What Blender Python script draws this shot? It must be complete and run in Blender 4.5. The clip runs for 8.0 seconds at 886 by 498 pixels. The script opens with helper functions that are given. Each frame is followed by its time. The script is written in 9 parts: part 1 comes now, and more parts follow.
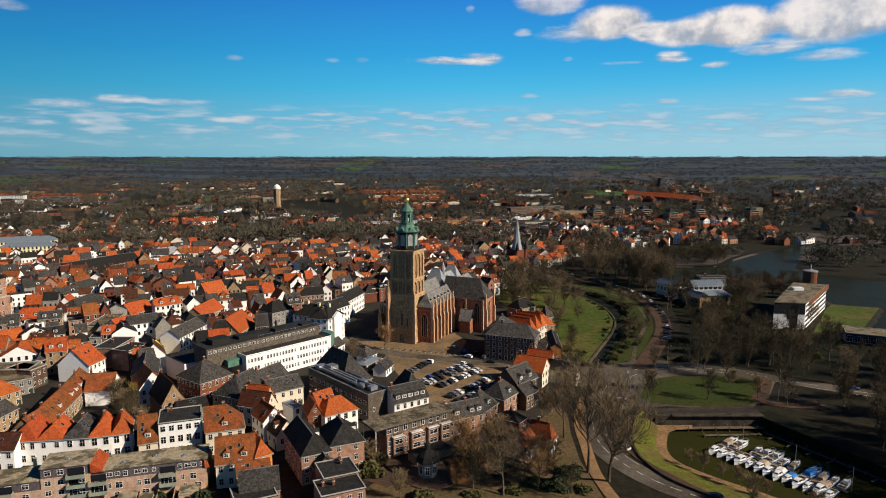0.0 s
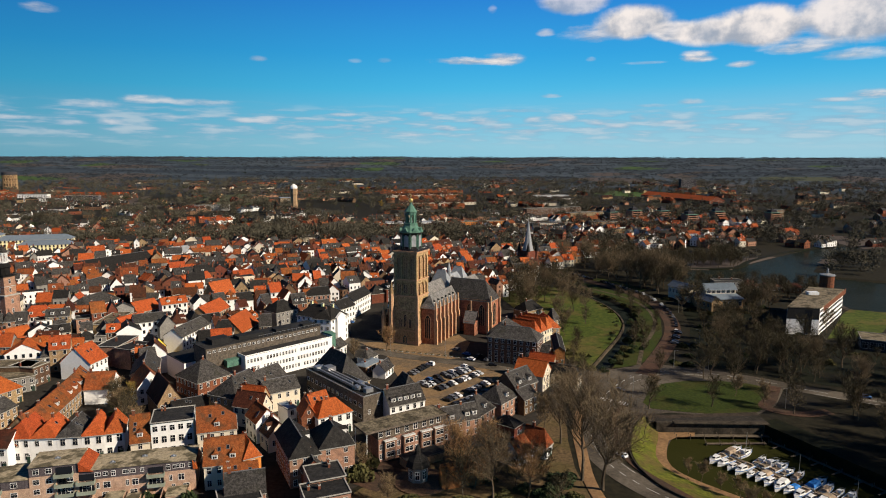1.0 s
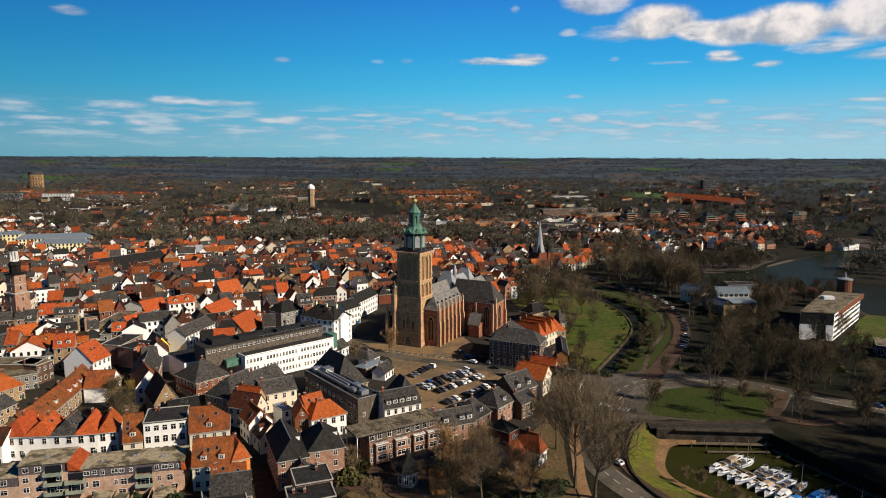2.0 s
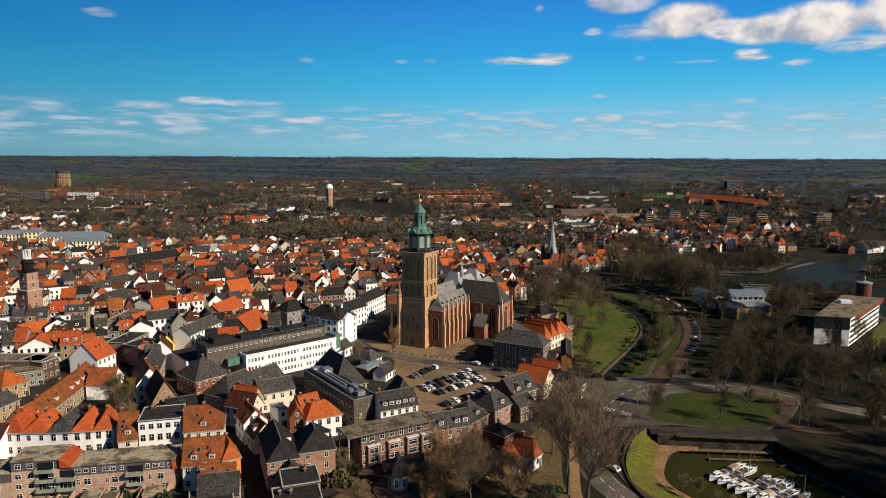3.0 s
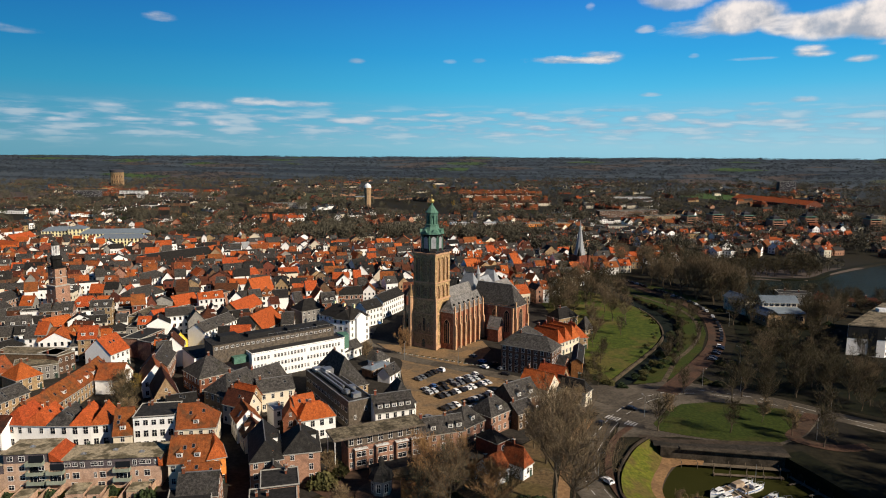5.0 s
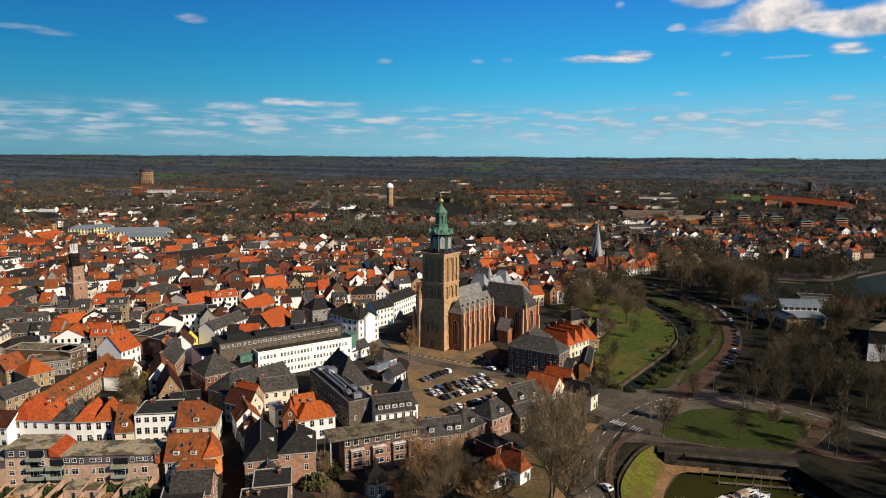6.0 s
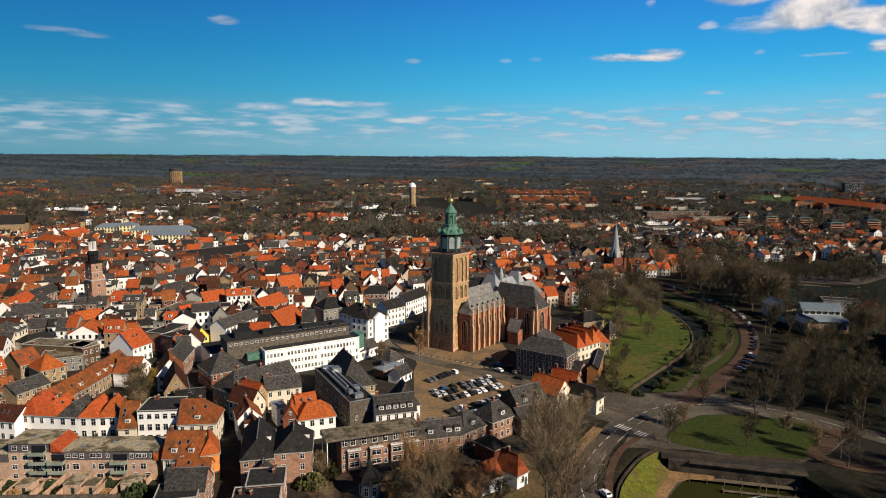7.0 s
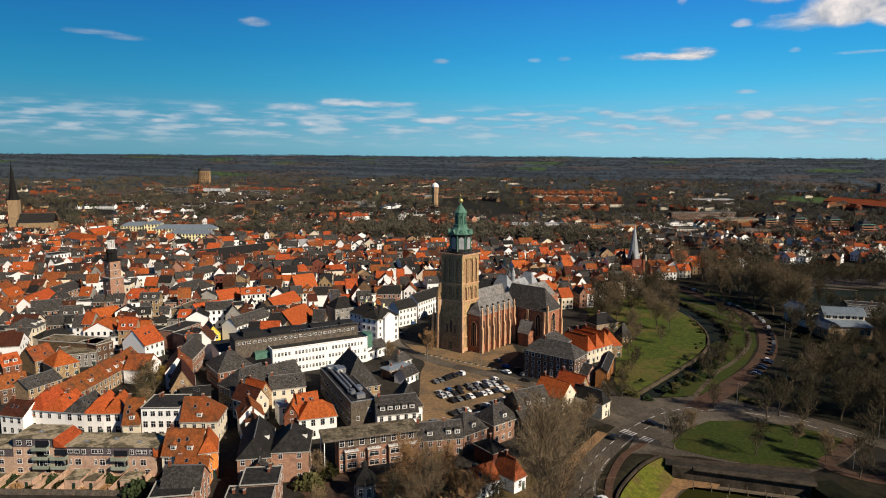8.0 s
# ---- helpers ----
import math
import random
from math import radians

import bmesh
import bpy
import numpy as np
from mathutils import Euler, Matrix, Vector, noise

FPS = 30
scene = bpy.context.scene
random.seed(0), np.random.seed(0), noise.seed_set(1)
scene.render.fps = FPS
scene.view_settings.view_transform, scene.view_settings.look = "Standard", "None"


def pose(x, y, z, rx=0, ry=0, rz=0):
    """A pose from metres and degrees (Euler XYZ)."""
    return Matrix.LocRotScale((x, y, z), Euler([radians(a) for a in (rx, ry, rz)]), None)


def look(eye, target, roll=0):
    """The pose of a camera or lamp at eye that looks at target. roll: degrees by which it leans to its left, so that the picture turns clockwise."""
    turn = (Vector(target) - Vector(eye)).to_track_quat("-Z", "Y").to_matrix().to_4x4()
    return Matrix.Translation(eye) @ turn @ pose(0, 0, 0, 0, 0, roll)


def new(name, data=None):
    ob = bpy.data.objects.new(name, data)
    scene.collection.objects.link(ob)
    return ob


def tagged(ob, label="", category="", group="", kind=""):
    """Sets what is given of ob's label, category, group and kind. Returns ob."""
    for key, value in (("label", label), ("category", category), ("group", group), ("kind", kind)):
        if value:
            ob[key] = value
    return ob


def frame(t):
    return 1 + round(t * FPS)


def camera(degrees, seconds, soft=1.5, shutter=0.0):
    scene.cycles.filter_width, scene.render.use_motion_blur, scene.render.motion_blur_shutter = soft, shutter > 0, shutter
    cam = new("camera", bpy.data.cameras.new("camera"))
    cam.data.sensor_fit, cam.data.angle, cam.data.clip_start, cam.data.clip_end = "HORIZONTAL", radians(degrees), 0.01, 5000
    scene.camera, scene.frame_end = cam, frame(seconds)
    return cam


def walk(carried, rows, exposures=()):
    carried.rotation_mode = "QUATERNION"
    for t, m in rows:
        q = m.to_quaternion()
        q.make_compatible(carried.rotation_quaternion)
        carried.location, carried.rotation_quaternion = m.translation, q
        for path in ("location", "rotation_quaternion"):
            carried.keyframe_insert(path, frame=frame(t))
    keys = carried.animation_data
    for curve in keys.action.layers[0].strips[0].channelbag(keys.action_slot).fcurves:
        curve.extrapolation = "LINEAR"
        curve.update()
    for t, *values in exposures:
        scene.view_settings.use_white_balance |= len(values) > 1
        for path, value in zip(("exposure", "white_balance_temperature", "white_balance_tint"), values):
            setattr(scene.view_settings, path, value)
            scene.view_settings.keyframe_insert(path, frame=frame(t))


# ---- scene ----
cam = camera(68.0, 8.0, 1.0)
METRES, EYE, TILT, LEAN, TURN = 71.1, 94.8, -0.55, 0.0, 0.0
ROWS = [
    (0.0, 0.0, 0.0, 0.0, -0.0, -7.53, 0.02),
    (0.5, 0.0587, 0.0235, -0.0002, 0.92, -7.51, -0.05),
    (1.0, 0.1183, 0.0461, 0.0001, 1.83, -7.51, -0.12),
    (1.5, 0.1786, 0.0681, 0.0002, 2.75, -7.48, -0.17),
    (3.0, 0.3582, 0.1349, -0.0004, 5.68, -7.49, -0.3),
    (3.5, 0.4167, 0.1571, -0.0004, 6.68, -7.5, -0.32),
    (4.0, 0.4742, 0.1802, -0.0003, 7.69, -7.51, -0.36),
    (4.5, 0.5314, 0.204, -0.0001, 8.71, -7.52, -0.37),
    (6.0, 0.7017, 0.2814, -0.0005, 12.14, -7.56, -0.42),
    (6.5, 0.7573, 0.3081, -0.0009, 13.33, -7.58, -0.44),
    (7.0, 0.8127, 0.3352, -0.0011, 14.52, -7.6, -0.46),
    (7.5, 0.8672, 0.3635, -0.0009, 15.74, -7.61, -0.49),
    (8.0, 0.9193, 0.3909, -0.0011, 16.9, -7.62, -0.49),
]
walk(cam, [(t, pose(0, 0, EYE, TILT, LEAN, TURN) @ pose(METRES * x, METRES * y, METRES * z, 90 + pitch, roll, yaw)) for t, x, y, z, yaw, pitch, roll in ROWS])

# ---- world, sun, exposure ----
SUN = Vector((0.928, -0.365, 0.63)).normalized()
sun_data = bpy.data.lights.new("sun", "SUN")
sun_data.energy, sun_data.angle, sun_data.color = 4.5, radians(0.5), (1.0, 0.87, 0.70)
sun = new("sun", sun_data)
sun.matrix_world = look((0, 0, 300), Vector((0, 0, 300)) - SUN)
scene.view_settings.exposure = 0.58


class Nodes:
    """A short way to write node trees."""

    def __init__(self, tree):
        self.tree = tree
        tree.nodes.clear()

    def add(self, kind, **values):
        node = self.tree.nodes.new(kind)
        if "operation" in values:
            node.operation = values["operation"]
        if "blend_type" in values:
            node.blend_type = values["blend_type"]
        if "data_type" in values:
            node.data_type = values["data_type"]
        if "sky_type" in values:
            node.sky_type = values["sky_type"]
        if "interpolation_type" in values:
            node.interpolation_type = values["interpolation_type"]
        return node

    def put(self, value, socket):
        if isinstance(value, bpy.types.NodeSocket):
            self.tree.links.new(value, socket)
        elif value is not None:
            socket.default_value = value

    def math(self, op, a, b=None, c=None):
        node = self.add("ShaderNodeMath", operation=op)
        for i, v in enumerate((a, b, c)):
            self.put(v, node.inputs[i])
        return node.outputs[0]

    def mix(self, fac, a, b, blend="MIX"):
        node = self.add("ShaderNodeMix", data_type="RGBA", blend_type=blend)
        self.put(fac, node.inputs[0])
        self.put((*a, 1) if isinstance(a, tuple) else a, node.inputs[6])
        self.put((*b, 1) if isinstance(b, tuple) else b, node.inputs[7])
        return node.outputs[2]

    def noise(self, vector, scale, detail=3.0, rough=0.55):
        node = self.add("ShaderNodeTexNoise")
        self.put(vector, node.inputs["Vector"])
        node.inputs["Scale"].default_value, node.inputs["Detail"].default_value, node.inputs["Roughness"].default_value = scale, detail, rough
        return node.outputs[0]

    def ramp(self, value, lo, hi):
        node = self.add("ShaderNodeMapRange", interpolation_type="SMOOTHSTEP")
        self.put(value, node.inputs[0])
        node.inputs[1].default_value, node.inputs[2].default_value = lo, hi
        return node.outputs[0]


world = bpy.data.worlds.new("world")
scene.world = world
world.use_nodes = True
n = Nodes(world.node_tree)
sky = n.add("ShaderNodeTexSky", sky_type="NISHITA")
sky.sun_disc = False
sky.sun_elevation = math.asin(SUN.z)
sky.sun_rotation = math.atan2(SUN.x, SUN.y)
sky.altitude, sky.air_density, sky.dust_density, sky.ozone_density = 100, 1.0, 0.25, 3.0
coord = n.add("ShaderNodeTexCoord").outputs["Generated"]
split = n.add("ShaderNodeSeparateXYZ")
n.put(coord, split.inputs[0])
dx, dy, dz = split.outputs
az = n.math("MULTIPLY", n.math("ARCTAN2", dx, dy), 180 / math.pi)
el = n.math("MULTIPLY", n.math("ARCSINE", dz), 180 / math.pi)
flat = n.add("ShaderNodeCombineXYZ")
n.put(az, flat.inputs[0]), n.put(el, flat.inputs[1])
puff = n.noise(flat.outputs[0], 0.36, 6.0, 0.56)
fine = n.noise(flat.outputs[0], 1.3, 5.0, 0.6)
wisp_at = n.add("ShaderNodeCombineXYZ")
n.put(n.math("MULTIPLY", az, 0.24), wisp_at.inputs[0]), n.put(el, wisp_at.inputs[1])
wisp = n.noise(wisp_at.outputs[0], 1.5, 5.0, 0.58)
ragged = n.math("ADD", n.math("MULTIPLY", n.math("SUBTRACT", puff, 0.5), 2.4), n.math("MULTIPLY", n.math("SUBTRACT", fine, 0.5), 0.8))
torn = n.math("ADD", n.math("MULTIPLY", n.math("SUBTRACT", wisp, 0.5), 3.4), n.math("MULTIPLY", n.math("SUBTRACT", fine, 0.5), 1.0))
lee_at = n.add("ShaderNodeCombineXYZ")
n.put(n.math("ADD", az, 0.9), lee_at.inputs[0]), n.put(n.math("ADD", el, 0.75), lee_at.inputs[1])
billow = n.math("SUBTRACT", puff, n.noise(lee_at.outputs[0], 0.36, 6.0, 0.56))
# scattered small clouds low over the horizon
streak_at = n.add("ShaderNodeCombineXYZ")
n.put(n.math("MULTIPLY", az, 0.15), streak_at.inputs[0]), n.put(el, streak_at.inputs[1])
streak = n.noise(streak_at.outputs[0], 2.1, 4.0, 0.5)
band = n.math("MULTIPLY", n.ramp(el, 0.2, 2.2), n.math("SUBTRACT", 1.0, n.ramp(el, 2.9, 4.6)))
mask = n.math("MULTIPLY", n.math("MULTIPLY", n.ramp(streak, 0.36, 0.62), band), 0.6)
tone = n.math("MULTIPLY", n.ramp(streak, 0.42, 0.70), 0.85)


def cloud(a0, e0, wide, high, dense=1.0):
    """A cumulus: azimuth and elevation of its middle and its half sizes, in degrees; flat and grey below, bright and billowing above."""
    global mask, tone
    u = n.math("DIVIDE", n.math("SUBTRACT", az, a0), wide)
    v = n.math("DIVIDE", n.math("SUBTRACT", el, e0), high)
    w = n.math("MAXIMUM", v, n.math("MULTIPLY", v, -1.35))
    d = n.math("ADD", n.math("MULTIPLY", u, u), n.math("MULTIPLY", w, w))
    edge = ragged if high > 0.9 else torn
    one = n.ramp(n.math("ADD", n.math("SUBTRACT", 1.2 if high > 0.9 else 1.0, d), n.math("MULTIPLY", edge, 0.5 if high > 0.9 else 0.6)), -0.1, 0.8 if high > 0.9 else 1.3)
    one = n.math("MULTIPLY", one, dense)
    lit = n.ramp(n.math("ADD", n.math("MULTIPLY", v, 0.55), n.math("MULTIPLY", billow if high > 1.0 else n.math("SUBTRACT", wisp, 0.5), 3.4)), -0.75, 0.65)
    tone = n.math("ADD", n.math("MULTIPLY", tone, n.math("SUBTRACT", 1.0, one)), n.math("MULTIPLY", lit, one))
    mask = n.math("SUBTRACT", n.math("ADD", mask, one), n.math("MULTIPLY", mask, one))


cloud(9.0, 12.46, 2.83, 1.44, 0.75)
cloud(10.4, 9.82, 2.65, 0.87, 0.8)
cloud(13.9, 10.42, 3.18, 1.54)
cloud(16.9, 9.72, 2.15, 0.94, 0.9)
cloud(19.5, 9.41, 2.90, 1.26, 0.95)
cloud(23.0, 9.61, 3.72, 1.71)
cloud(26.0, 8.09, 3.36, 0.73, 0.8)
cloud(29.9, 9.90, 4.41, 2.36, 0.95)
cloud(29.6, 7.27, 2.64, 0.56, 0.7)
cloud(39.0, 11.40, 7.50, 4.20, 0.95)
cloud(0.8, 7.86, 3.91, 0.41)
cloud(3.3, 7.98, 2.00, 0.68)
cloud(18.7, 7.70, 1.53, 0.60)
cloud(21.9, 7.04, 1.23, 0.34, 0.8)
cloud(6.7, 10.04, 0.84, 0.40, 0.6)
cloud(14.6, 7.47, 2.00, 0.18, 0.4)
cloud(10.5, 7.86, 0.51, 0.27, 0.4)
cloud(30.8, 4.45, 2.02, 0.44)
cloud(28.5, 4.14, 2.01, 0.25, 0.8)
cloud(18.4, 4.34, 1.12, 0.36, 0.8)
cloud(15.4, 4.09, 1.52, 0.18, 0.5)
cloud(7.3, 5.00, 1.04, 0.23, 0.6)
cloud(2.3, 11.91, 0.43, 0.48, 0.35)
cloud(-32.4, 10.41, 1.33, 0.47, 0.55)
cloud(-44.1, 8.88, 2.50, 0.28, 0.25)
cloud(-42.0, 8.66, 1.78, 0.33, 0.3)
cloud(-17.1, 7.75, 0.86, 0.32, 0.5)
cloud(-9.3, 7.85, 0.65, 0.27, 0.3)
cloud(-6.8, 7.90, 0.66, 0.27, 0.3)
cloud(-29.5, 3.87, 2.69, 0.46, 0.85)
cloud(-25.8, 4.27, 2.27, 0.51, 0.95)
cloud(-21.9, 4.18, 3.46, 0.37, 0.8)
cloud(-28.3, 2.64, 1.12, 0.42, 0.9)
cloud(-31.3, 2.45, 1.46, 0.28, 0.7)
cloud(-35.1, 2.70, 2.03, 0.23, 0.7)
cloud(-38.3, 2.94, 1.10, 0.35, 0.8)
cloud(-39.5, 2.56, 1.42, 0.26, 0.8)
cloud(-36.4, 3.74, 1.56, 0.22, 0.7)
cloud(-46.4, 2.08, 1.04, 0.25, 0.7)
cloud(-44.7, 2.75, 2.24, 0.17, 0.45)
cloud(-24.6, 3.02, 1.72, 0.28, 0.6)
cloud(-18.2, 2.83, 1.77, 0.27, 0.8)
cloud(-16.6, 2.94, 1.07, 0.41, 0.95)
cloud(-10.5, 3.44, 1.41, 0.28, 0.7)
cloud(-3.1, 3.49, 1.35, 0.28, 0.8)
cloud(-1.6, 2.30, 1.16, 0.38, 0.9)
cloud(-4.6, 1.82, 1.45, 0.29, 0.6)
cloud(-8.6, 2.14, 1.14, 0.28, 0.6)
cloud(1.4, 2.92, 1.45, 0.47, 0.8)
cloud(2.6, 2.40, 1.06, 0.33, 0.7)
cloud(5.8, 2.95, 0.96, 0.47, 0.8)
cloud(5.9, 2.10, 1.34, 0.28, 0.7)
cloud(8.3, 3.22, 1.42, 0.42, 0.9)
cloud(4.6, 3.81, 2.20, 0.24, 0.6)
cloud(11.2, 2.72, 1.11, 0.33, 0.8)
cloud(14.3, 3.10, 0.82, 0.41, 0.7)
cloud(12.7, 2.43, 1.29, 0.28, 0.7)
cloud(17.2, 2.70, 2.01, 0.27, 0.7)
cloud(29.0, 2.92, 1.68, 0.21, 0.6)
low = n.math("SUBTRACT", 1.0, n.ramp(el, 3.6, 7.0))
white = n.mix(tone, n.mix(low, (0.33, 0.37, 0.44), (0.20, 0.36, 0.52)), n.mix(low, (0.84, 0.77, 0.73), (0.58, 0.61, 0.645)))
# the sky's own colour, deepening from a pale horizon to a polarised blue overhead
rise = n.add("ShaderNodeValToRGB")
n.put(n.math("DIVIDE", n.math("ADD", el, 2.0), 92.0), rise.inputs[0])
rise.color_ramp.interpolation = "LINEAR"
for i, (deg, colour) in enumerate(((-2, (0.185, 0.46, 0.60)), (1.0, (0.25, 0.53, 0.66)), (3.2, (0.145, 0.49, 0.69)), (5.6, (0.060, 0.44, 0.72)), (8.4, (0.032, 0.34, 0.69)), (13, (0.022, 0.21, 0.614)), (18, (0.014, 0.10, 0.34)), (32, (0.004, 0.030, 0.11)), (90, (0.002, 0.014, 0.05)))):
    stop = rise.color_ramp.elements[i] if i < 2 else rise.color_ramp.elements.new(1.0)
    stop.position = (deg + 2.0) / 92.0
    stop.color = (*colour, 1)
air = n.mix(1.0, sky.outputs[0], (0.028, 0.072, 0.09), "MULTIPLY")
graded = n.mix(0.97, air, rise.outputs[0])
# deeper towards the west, away from the sun; paler low down towards it
graded = n.mix(n.ramp(n.math("MULTIPLY", dx, -1.0), -0.1, 0.85), graded, n.mix(1.0, graded, (0.48, 0.58, 0.61), "MULTIPLY"))
sunward = n.math("ADD", n.math("MULTIPLY", dx, 0.94), n.math("MULTIPLY", dy, 0.34))
pale = n.math("MULTIPLY", n.ramp(sunward, 0.10, 0.90), n.math("SUBTRACT", 1.0, n.ramp(el, 0.5, 7.5)))
graded = n.mix(n.math("MULTIPLY", pale, 0.4), graded, (0.42, 0.58, 0.66))
background = n.add("ShaderNodeBackground")
n.put(n.mix(mask, graded, white), background.inputs[0])
background.inputs[1].default_value = 0.74
out = n.add("ShaderNodeOutputWorld")
n.tree.links.new(background.outputs[0], out.inputs[0])


# ---- materials ----
def surface(name, a, b, coarse=0.25, fine_scale=3.0, rough=0.85, bump=0.25, vary=0.10, stain=None, stain_at=(0.52, 0.72), metal=0.0, pattern=None, patchy=0.0):
    """A weathered surface: two colours mixed by fine grain, stains by coarse noise, and a shift of its own for each object.
    pattern: (width, height, joint colour) of bricks or tiles, laid out by the UV map in metres."""
    m = bpy.data.materials.new(name)
    m.use_nodes = True
    k = Nodes(m.node_tree)
    co = k.add("ShaderNodeTexCoord")
    info = k.add("ShaderNodeObjectInfo")
    island = k.add("ShaderNodeNewGeometry").outputs["Random Per Island"]
    own = k.math("FRACT", k.math("ADD", info.outputs["Random"], island))
    where = k.add("ShaderNodeVectorMath", operation="ADD")
    k.put(co.outputs["Object"], where.inputs[0])
    jump = k.math("MULTIPLY", info.outputs["Random"], 57.0)
    k.put(jump, where.inputs[1])
    where = where.outputs[0]
    grain = k.noise(where, fine_scale, 4.0, 0.65)
    broad = k.noise(where, coarse, 3.0, 0.6)
    colour = k.mix(k.ramp(grain, 0.32, 0.68), a, b)
    height = grain
    if pattern:
        width, tall, joint = pattern
        brick = k.add("ShaderNodeTexBrick")
        k.put(co.outputs["UV"], brick.inputs["Vector"])
        brick.inputs["Scale"].default_value = 1.0
        brick.inputs["Brick Width"].default_value, brick.inputs["Row Height"].default_value = width, tall
        brick.inputs["Mortar Size"].default_value, brick.inputs["Mortar Smooth"].default_value = tall * 0.10, 0.3
        brick.inputs["Color1"].default_value = (0.74, 0.74, 0.74, 1)
        brick.inputs["Color2"].default_value = (1.12, 1.12, 1.12, 1)
        brick.inputs["Mortar"].default_value = (*joint, 1)
        colour = k.mix(0.85, colour, brick.outputs["Color"], "MULTIPLY")
        height = k.math("ADD", k.math("MULTIPLY", grain, 0.4), k.math("SUBTRACT", 1.0, brick.outputs["Fac"]))
    if stain:
        colour = k.mix(k.math("MULTIPLY", k.ramp(broad, *stain_at), 0.75), colour, stain)
    else:
        colour = k.mix(k.ramp(broad, 0.35, 0.7), colour, k.mix(1.0, colour, (0.78, 0.77, 0.75), "MULTIPLY"))
    if patchy:
        patch = k.noise(where, 0.85, 5.0, 0.72)
        colour = k.mix(1.0, colour, k.mix(k.ramp(patch, 0.34, 0.66), (1 - patchy, 1 - patchy, 1 - patchy), (1 + patchy * 0.45, 1 + patchy * 0.4, 1 + patchy * 0.35)), "MULTIPLY")
    tint = k.add("ShaderNodeHueSaturation")
    k.put(k.math("ADD", 0.5 - vary * 0.06, k.math("MULTIPLY", own, vary * 0.12)), tint.inputs[0])
    wob = k.math("FRACT", k.math("MULTIPLY", own, 7.31))
    k.put(k.math("ADD", 1.0 - vary * 1.3, k.math("MULTIPLY", wob, vary * 2.6)), tint.inputs[2])
    k.put(colour, tint.inputs[4])
    shader = k.add("ShaderNodeBsdfPrincipled")
    k.put(tint.outputs[0], shader.inputs["Base Color"])
    shader.inputs["Metallic"].default_value = metal
    shader.inputs["Specular IOR Level"].default_value = 0.45 if rough < 0.6 else 0.15
    k.put(k.math("ADD", rough - 0.08, k.math("MULTIPLY", broad, 0.16)), shader.inputs["Roughness"])
    if bump:
        lump = k.add("ShaderNodeBump")
        lump.inputs["Strength"].default_value, lump.inputs["Distance"].default_value = bump, 0.05
        k.put(height, lump.inputs["Height"])
        k.put(lump.outputs[0], shader.inputs["Normal"])
    end = k.add("ShaderNodeOutputMaterial")
    m.node_tree.links.new(shader.outputs[0], end.inputs[0])
    return m


